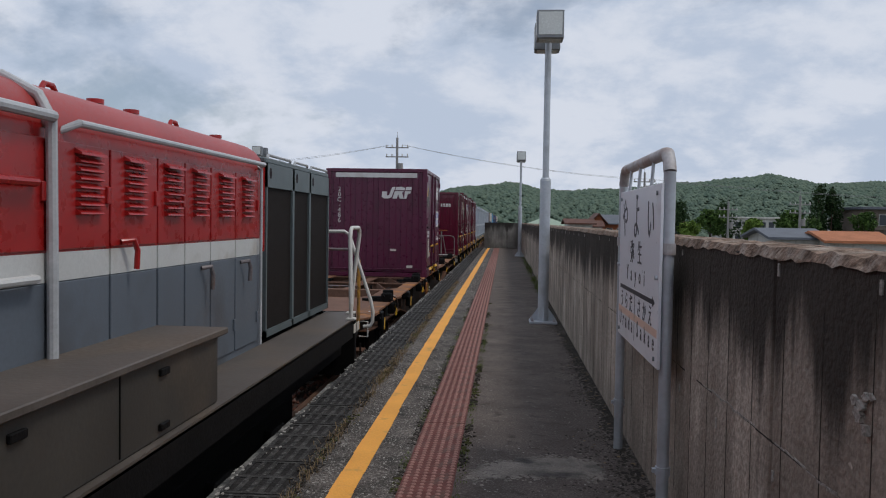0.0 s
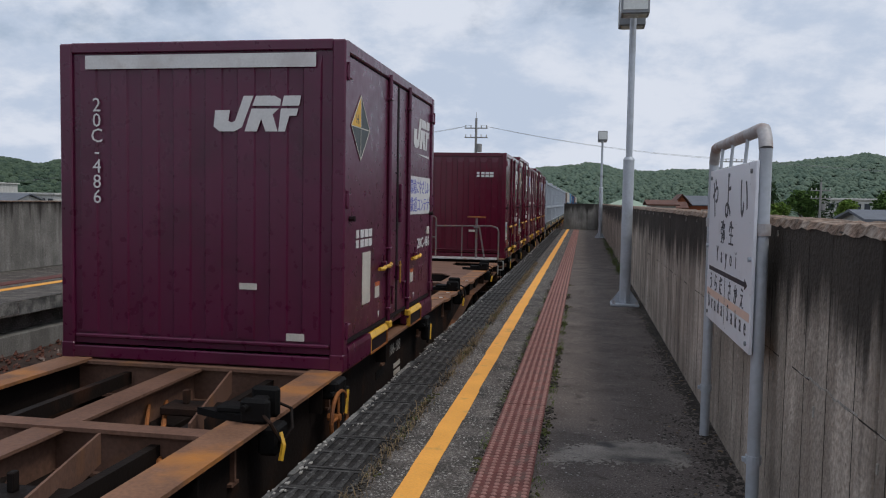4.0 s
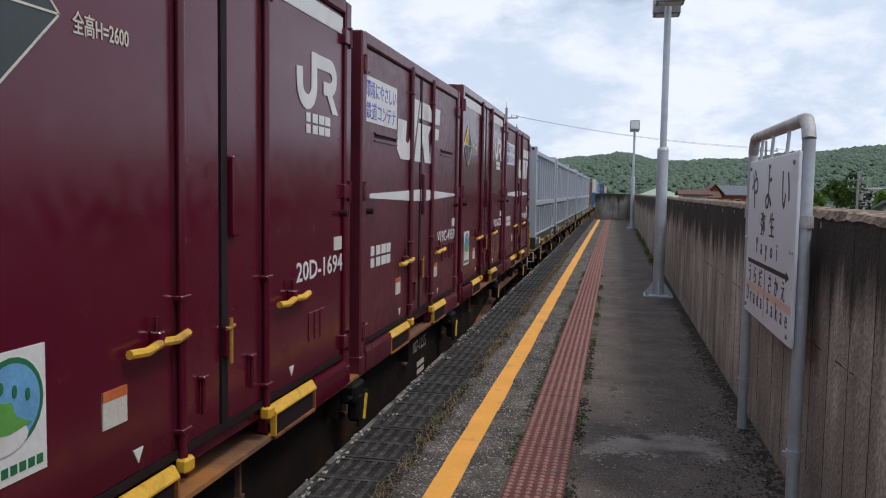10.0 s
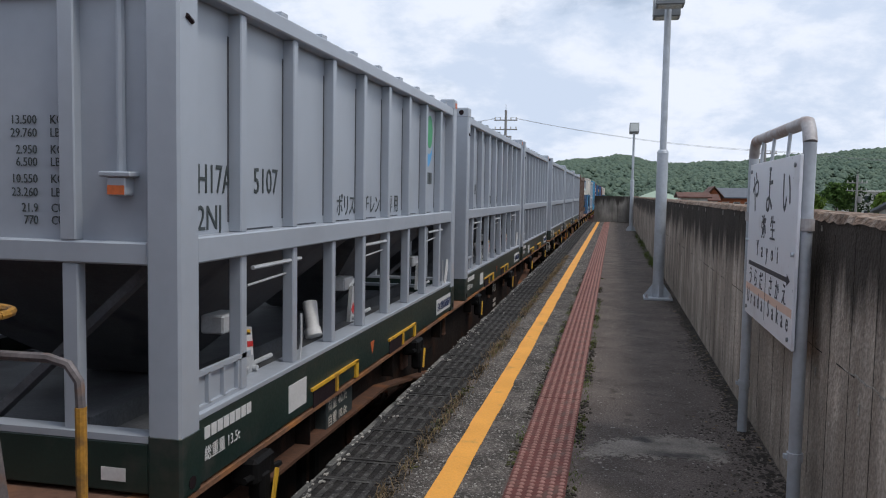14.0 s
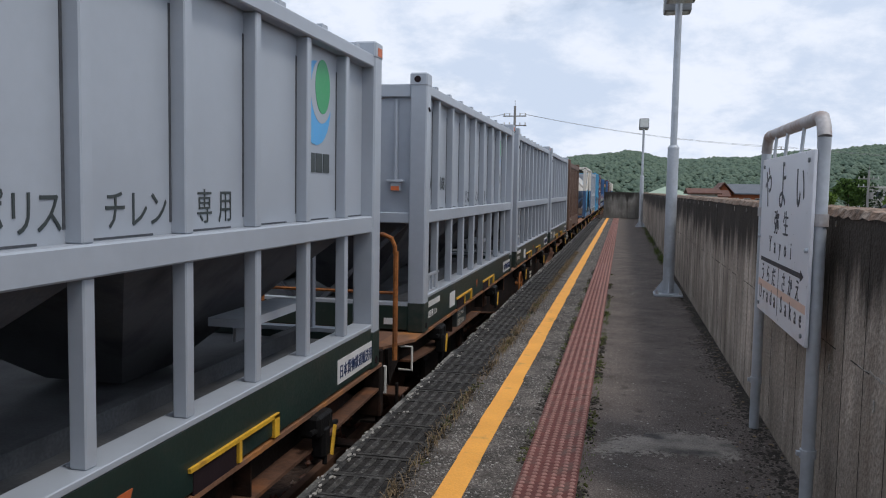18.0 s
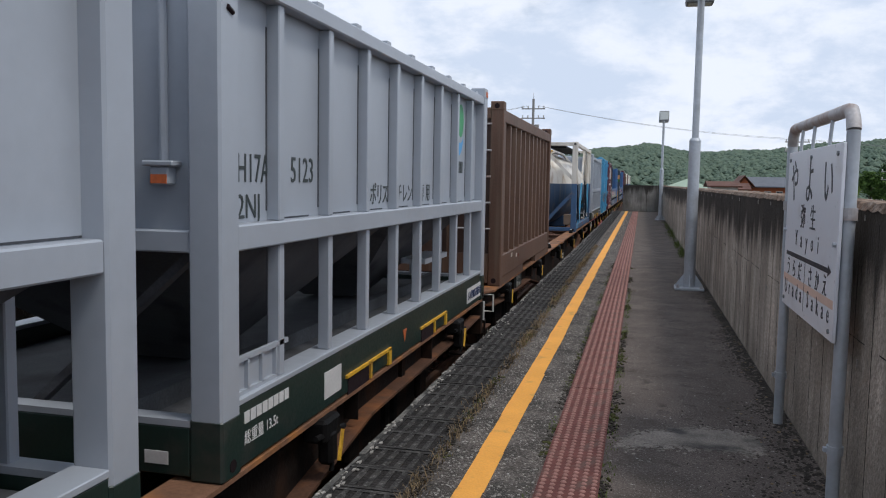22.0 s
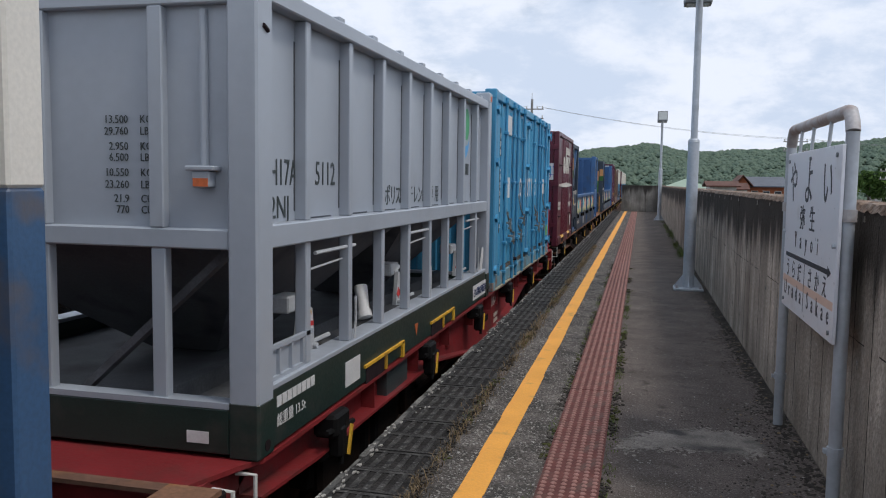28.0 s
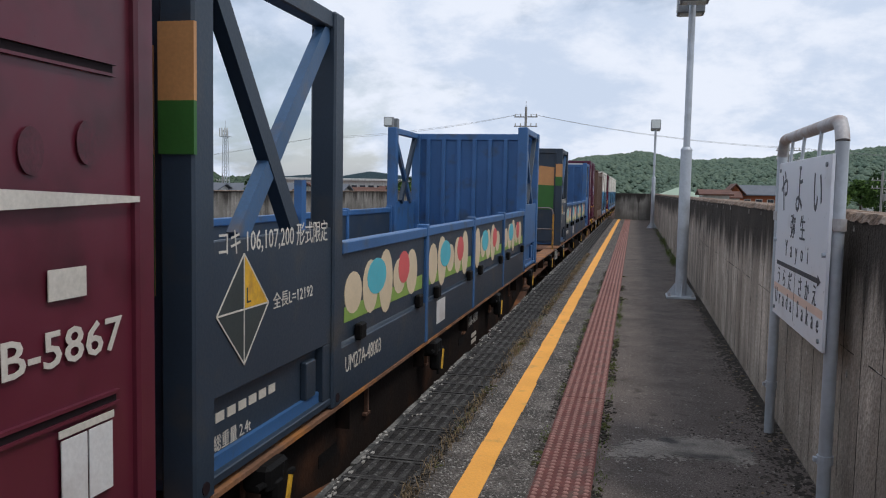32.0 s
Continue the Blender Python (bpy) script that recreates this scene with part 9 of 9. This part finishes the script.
    side_words("UM27A-48003", 1.83, 0.18, 0.15, W - 0.009, t, M_WHITE_OLD, 0.85)
    side_poly("notice", slant(4.3, 0.1, 0.34, 0.22, 0.0), W - 0.009, t, M_WHITE)
    return t


OPEN = rolls(open_box(), 133.0, DECK_Z)
rolls(copy_thing(OPEN, pose(0, 0, 0)), 150.2, DECK_Z)
rolls(copy_thing(TRAIN[0][0], pose(0, 0, 0)), 163.0, DECK_Z)
BROWN2 = rolls(brown_box(), 170.3, DECK_Z)
T2 = rolls(copy_thing(TANK, pose(0, 0, 0)), 176.8, DECK_Z)
tagged(T2, "distant cream and blue tank container further along the train")
rolls(copy_thing(TRAIN[1][0], pose(0, 0, 0)), 183.3, DECK_Z)
for i in range(3):
    rolls(copy_thing(TANK, pose(0, 0, 0)), 190.6 + i * 6.4, DECK_Z)

# ---- diesel locomotive ----


def locomotive():
    """Origin: the rear end of the hood; the body runs towards -y."""
    t = thing("diesel_locomotive", "red, white and grey hood-type diesel locomotive", "locomotive")
    H = 1.01                                       # half width of the hood
    r0, r1 = -7.0, -2.5                            # front and rear of the long hood

    def profile(grow=0.0, z0=0.40, shoulder=1.9, top=2.2):
        a = H + grow
        pts = [(-a, z0), (a, z0), (a, shoulder)]
        pts += [(a - 0.28 + 0.28 * math.cos(q), shoulder + (top - shoulder) * math.sin(q) * 0.75) for q in np.linspace(0.2, math.pi / 2, 6)]
        pts += [(0.0, top + grow)]
        left = [(-x, z) for x, z in pts[2:-1]]
        return pts + left[::-1]

    pr = profile()
    for name, m, za, zb, lab in (("lower_hood", M_LOCOGREY, 0.40, 1.18, "blue-grey lower hood"), ("white_band", M_LOCOWHITE, 1.18, 1.315, "white band round the hood"), ("upper_hood", M_LOCORED, 1.315, 1.9, "red upper hood")):
        part(name, Shape().box(-H, H, r0, r1, za, zb), m, t, lab)
    roof = [p for p in pr if p[1] >= 1.89]
    part("hood_roof", Shape().prism(roof, "y", r0, r1), M_LOCOROOF, t, "rounded red hood roof", smooth=True)
    # doors with louvres
    cuts = [-5.21, -4.63, -4.22, -3.76, -3.24, -2.67]
    slats = [(-6.33, 0.12), (-5.435, 0.115), (-4.935, 0.115), (-4.42, 0.12), (-3.975, 0.115), (-3.47, 0.13), (-2.975, 0.115)]
    lo = r0 + 0.05
    for k, c in enumerate([-5.8] + cuts):
        for za, zb, m in ((0.45, 1.18, M_LOCOGREY), (1.318, 1.84, M_LOCORED)):
            d = part("hood_door", Shape().box(H, H + 0.014, lo + 0.012, c - 0.012, za + 0.01, zb - 0.004, 0.003), m, t)
            if zb > 1.5:
                mid, w = slats[k]
                for i in range(7):
                    z = 1.49 + i * 0.042
                    part("louvre", Shape().prism([(H + 0.013, z), (H + 0.045, z + 0.006), (H + 0.04, z + 0.014), (H + 0.013, z + 0.034)], "y", mid - w, mid + w), m, d)
                part("louvre_hood", Shape().prism([(H + 0.013, 1.79), (H + 0.055, 1.782), (H + 0.05, 1.795), (H + 0.013, 1.815)], "y", mid - w - 0.01, mid + w + 0.01), m, d)
        part("band_panel", Shape().box(H, H + 0.013, lo + 0.012, c - 0.012, 1.182, 1.316), M_LOCOWHITE, t)
        for z in (0.62, 1.55):
            part("hinge", Shape().box(H + 0.012, H + 0.03, c - 0.05, c - 0.02, z, z + 0.09, 0.004), M_LOCOGREY if z < 1 else M_LOCORED, t)
        lo = c
    for y, z, m in ((-3.08, 1.04, M_LOCOGREY), (-3.9, 1.04, M_LOCOGREY), (-5.05, 1.25, M_LOCORED)):
        part("door_handle", Shape().tube([(H + 0.02, y - 0.05, z + 0.1), (H + 0.07, y, z + 0.11), (H + 0.075, y + 0.03, z + 0.05), (H + 0.07, y + 0.03, z - 0.05)], 0.016, 8), M_RAILGREY if z < 1.1 else M_LOCORED, t)
    part("long_rail", Shape().tube([(H - 0.02, -5.65, 1.88), (H + 0.06, -5.6, 1.925), (H + 0.06, -2.66, 1.935), (H - 0.02, -2.6, 1.9)], 0.019, 10), M_PIPE, t, "pale handrail along the hood")
    part("long_rail", Shape().tube([(H + 0.06, r0, 1.93), (H + 0.06, -5.82, 1.93), (H - 0.02, -5.78, 1.9)], 0.026, 10), M_PIPE, t)
    part("rain_pipe", Shape().tube([(H - 0.2, -5.8, 2.12), (H - 0.02, -5.8, 2.03), (H + 0.04, -5.8, 1.92), (H + 0.045, -5.8, 1.2), (H + 0.045, -5.8, 0.42)], 0.026, 10), M_PIPE, t, "grey vertical pipe")
    part("end_pipe", Shape().tube([(H - 0.1, -2.64, 1.98), (H + 0.03, -2.64, 1.9), (H + 0.03, -2.64, 0.42)], 0.013, 8), M_PIPE, t)
    for z, m in ((1.21, M_LOCOWHITE), (1.63, M_LOCORED)):
        part("grab", Shape().tube([(H, -6.35, z), (H + 0.06, -6.3, z), (H + 0.06, -5.95, z), (H, -5.9, z)], 0.02, 8), m, t)
    for y in (-5.2, -3.6):
        part("lifting_eye", Shape().tube([(0.68, y - 0.07, 2.1), (0.68, y - 0.07, 2.14), (0.68, y - 0.04, 2.175), (0.68, y + 0.04, 2.175), (0.68, y + 0.07, 2.14), (0.68, y + 0.07, 2.1)], 0.016, 8), M_LOCORED, t)
    for y in (-4.75, -4.3, -2.8):
        part("roof_cap", Shape().rod((0.7, y, 2.06), (0.7, y, 2.14), 0.024, 10).rod((0.7, y, 2.14), (0.7, y, 2.165), 0.05, 12), M_LOCORED, t, smooth=True)
    # radiator section
    part("radiator_core", Shape().box(-H + 0.04, H - 0.04, -2.42, 0.04, 0.44, 1.97), M_BLACK, t)
    part("radiator_link", Shape().box(-H + 0.15, H - 0.1, r1, -2.3, 0.40, 1.95).rod((H - 0.06, -2.42, 1.2), (H - 0.06, -2.42, 1.97), 0.06, 10), M_LOCORED, t)
    part("radiator_roof", Shape().box(-H, H, -2.43, 0.06, 1.97, 2.02, 0.01), M_FRAMEGREY, t)
    bays = [(-2.43, -1.53), (-1.53, -0.86), (-0.86, 0.06)]
    for a, b in bays:
        part("radiator_mesh", Shape().box(H - 0.035, H - 0.01, a + 0.03, b - 0.03, 0.5, 1.8), M_MESH, t, "black radiator mesh")
        f = part("radiator_frame", Shape().box(H - 0.03, H + 0.012, a, a + 0.032, 0.44, 1.97).box(H - 0.03, H + 0.012, b - 0.032, b, 0.44, 1.97).box(H - 0.03, H + 0.012, a, b, 0.44, 0.5).box(H - 0.03, H + 0.012, a, b, 1.76, 1.97), M_FRAMEGREY, t, "grey radiator frame")
        for i in range(max(1, int((b - a) / 0.5))):
            y = a + 0.12 + i * (b - a - 0.24)
            part("frame_hole", Shape().prism(oval(y, 1.885, 0.036, 0.05, n=14), "x", H + 0.008, H + 0.0135), M_SEAL, f)
        part("top_handrail", Shape().tube([(H - 0.02, a + 0.1, 2.0), (H - 0.01, a + 0.12, 2.045), (H - 0.01, b - 0.06, 2.045), (H - 0.02, b - 0.04, 2.0)], 0.014, 8), M_PIPE, t)
    part("hood_end", Shape().box(-H + 0.05, H - 0.05, 0.02, 0.07, 0.44, 1.95), M_LOCORED, t)
    for sx in (-1, 1):
        part("tail_lamp", Shape().rod((sx * 0.75, 0.02, 1.0), (sx * 0.75, 0.08, 1.0), 0.09, 14), M_LOCORED, t)
    # walkway, lockers, underframe
    for sx in (-1, 1):
        part("walkway", Shape().prism([(sx * H, -14), (sx * 1.46, -14), (sx * 1.46, -0.66), (sx * 1.44, -0.5), (sx * 1.36, 0.02), (sx * H, 0.06)], "z", 0.37, 0.40), M_WALKWAY, t, "worn steel walkway plate")
        part("walkway_edge", Shape().box(*sorted((sx * 1.43, sx * 1.46)), -14, -0.66, 0.2, 0.385), M_BLACK, t)
        part("locker", Shape().box(*sorted((sx * 1.0, sx * 1.42)), -10.4, -4.69, 0.40, 0.80, 0.01), M_BOXDARK, t, "sooty grey side locker")
        part("locker_lid", Shape().box(*sorted((sx * 1.0, sx * 1.46)), -10.4, -4.63, 0.80, 0.838, 0.006), M_WALKWAY, t)
        for k in range(5):
            y = -5.91 - k * 1.2
            part("locker_seam", Shape().box(*sorted((sx * 1.419, sx * 1.424)), y, y + 0.012, 0.42, 0.79), M_BLACK, t)
            for zz in (0.44, 0.71):
                part("locker_latch", Shape().box(*sorted((sx * 1.42, sx * 1.44)), y + 0.4, y + 0.5, zz, zz + 0.035, 0.004), M_BLACK, t)
        part("side_frame", Shape().box(*sorted((sx * 1.0, sx * 1.2)), -14, 0.0, -0.1, 0.3), M_BLACK, t)
        for by in (-2.2, -3.6, -5.2, -9.5, -11.0):
            part("wheel", Shape().rod((sx * 0.53, by, -0.57), (sx * 0.66, by, -0.57), 0.43, 24), M_RAIL, t)
            part("axle_box", Shape().box(*sorted((sx * 0.85, sx * 1.1)), by - 0.2, by + 0.2, -0.75, -0.4, 0.03), M_BLACK, t)
        part("bogie_side", Shape().box(*sorted((sx * 0.85, sx * 1.0)), -6.0, -1.4, -0.55, -0.25, 0.03), M_BLACK, t)
    part("frame", Shape().box(-1.0, 1.0, -14, 0.0, -0.15, 0.37), M_BLACK, t)
    part("end_beam", Shape().box(-1.36, 1.36, 0.0, 0.09, -0.35, 0.40, 0.01), M_BLACK, t)
    part("coupler", Shape().box(-0.12, 0.12, 0.05, 0.75, -0.2, 0.02, 0.03).box(-0.17, 0.17, 0.65, 0.92, -0.24, 0.06, 0.04), M_BLACK, t)
    part("end_platform", Shape().box(-1.0, 1.0, 0.03, 0.07, 0.36, 0.40, 0.006), M_WALKWAY, t)
    for sx in (-1, 1):
        x = sx * 1.43
        r = part("end_rail", Shape().tube([(x + sx * 0.02, -0.72, 0.40), (x, -0.72, 1.3), (x, -0.69, 1.37), (x, -0.62, 1.395), (x, -0.25, 1.395), (x, -0.19, 1.37), (x, -0.17, 1.3), (x - sx * 0.05, -0.17, 0.9), (x - sx * 0.09, -0.17, 0.40)], 0.023, 10),
                 M_RAILWHITE, t, "white bent handrail", smooth=True)
        for dx, yy in ((0.02, -0.72), (-0.09, -0.17)):
            part("rail_foot", Shape().box(x + sx * dx - 0.05, x + sx * dx + 0.05, yy - 0.05, yy + 0.05, 0.40, 0.425, 0.006), M_RAILWHITE, r)
        part("end_rail", Shape().tube([(sx * 0.9, 0.1, 0.6), (sx * 0.9, 0.1, 1.3), (sx * 0.93, 0.1, 1.34), (sx * 1.2, 0.1, 1.345), (sx * 1.26, 0.1, 1.31), (sx * 1.4, 0.1, 0.9), (sx * 1.53, 0.1, 0.52), (sx * 1.555, 0.1, 0.4),
                                       (sx * 1.55, 0.1, 0.28), (sx * 1.52, 0.1, 0.23), (sx * 1.44, 0.1, 0.22)], 0.021, 10), M_RAILWHITE, t, "white bent handrail", smooth=True)
    part("stencil", Shape().box(1.458, 1.464, -0.62, -0.5, 0.24, 0.34).box(1.458, 1.464, -0.45, -0.3, 0.24, 0.34), M_WHITE_OLD, t, "small white stencil plate")
    for i in range(3):
        part("air_hose", Shape().tube([(0.5 + i * 0.15, 0.08, 0.1), (0.5 + i * 0.15, 0.3, 0.1), (0.5 + i * 0.15, 0.42, -0.2), (0.5 + i * 0.12, 0.4, -0.4)], 0.025, 8), M_BLACK, t)
    # cab and short hood beyond
    cab = part("cab", Shape().box(-1.4, 1.4, -9.6, r0, 0.40, 2.55, 0.08), M_LOCORED, t, "red driver's cab")
    part("cab_roof", Shape().box(-1.42, 1.42, -9.65, r0 + 0.06, 2.55, 2.7, 0.06), M_LOCOROOF, cab)
    for y in (-9.2, -8.1):
        part("cab_window", Shape().box(1.395, 1.41, y, y + 0.75, 1.6, 2.25, 0.006), M_MESH, cab)
    part("short_hood", Shape().box(-H, H, -13.4, -9.6, 0.40, 2.05, 0.12), M_LOCORED, t)
    return t


rolls(locomotive(), 10.05, 0.0)


# ---- pieces of the platform ----
y = 0.9
while y < Y1 - 0.4:
    ob = new("tactile_tile", tile_mesh)
    ob.parent = platform
    ob.matrix_basis = pose(-0.2, y, random.uniform(-0.002, 0.001), random.uniform(-0.3, 0.3), 0, 0)
    y += 0.3005
y = -2.8
while y < Y1:
    ob = new("edge_block", block_mesh)
    ob.parent = platform
    ob.matrix_basis = pose(XE + 0.215, y, random.uniform(-0.004, 0.002), random.uniform(-0.3, 0.3), random.uniform(-0.4, 0.4), random.uniform(-0.3, 0.3))
    y += 0.3

# ---- motion of the train ----
GONE = [(0, 0.0), (1, 3.24), (2, 6.47), (3, 9.74), (4, 13.06), (5, 16.42), (6, 19.81), (7, 23.3), (8, 26.91), (9, 30.62), (10, 34.42), (11, 38.25),
        (12, 42.13), (13, 46.13), (14, 50.21), (15, 54.32), (16, 58.45), (17, 62.6), (18, 66.78), (19, 71.01), (20, 75.28), (21, 79.68), (22, 84.17),
        (23, 88.69), (24, 93.13), (25, 97.45), (26, 101.74), (27, 106.13), (28, 110.57), (29, 115.04), (30, 119.64), (31, 124.39), (32, 129.22)]


def motions():
    for ob, s, z in TRAIN:
        walk(ob, [(t, pose(XC, s - 0.12 - d, z)) for t, d in GONE])


motions()
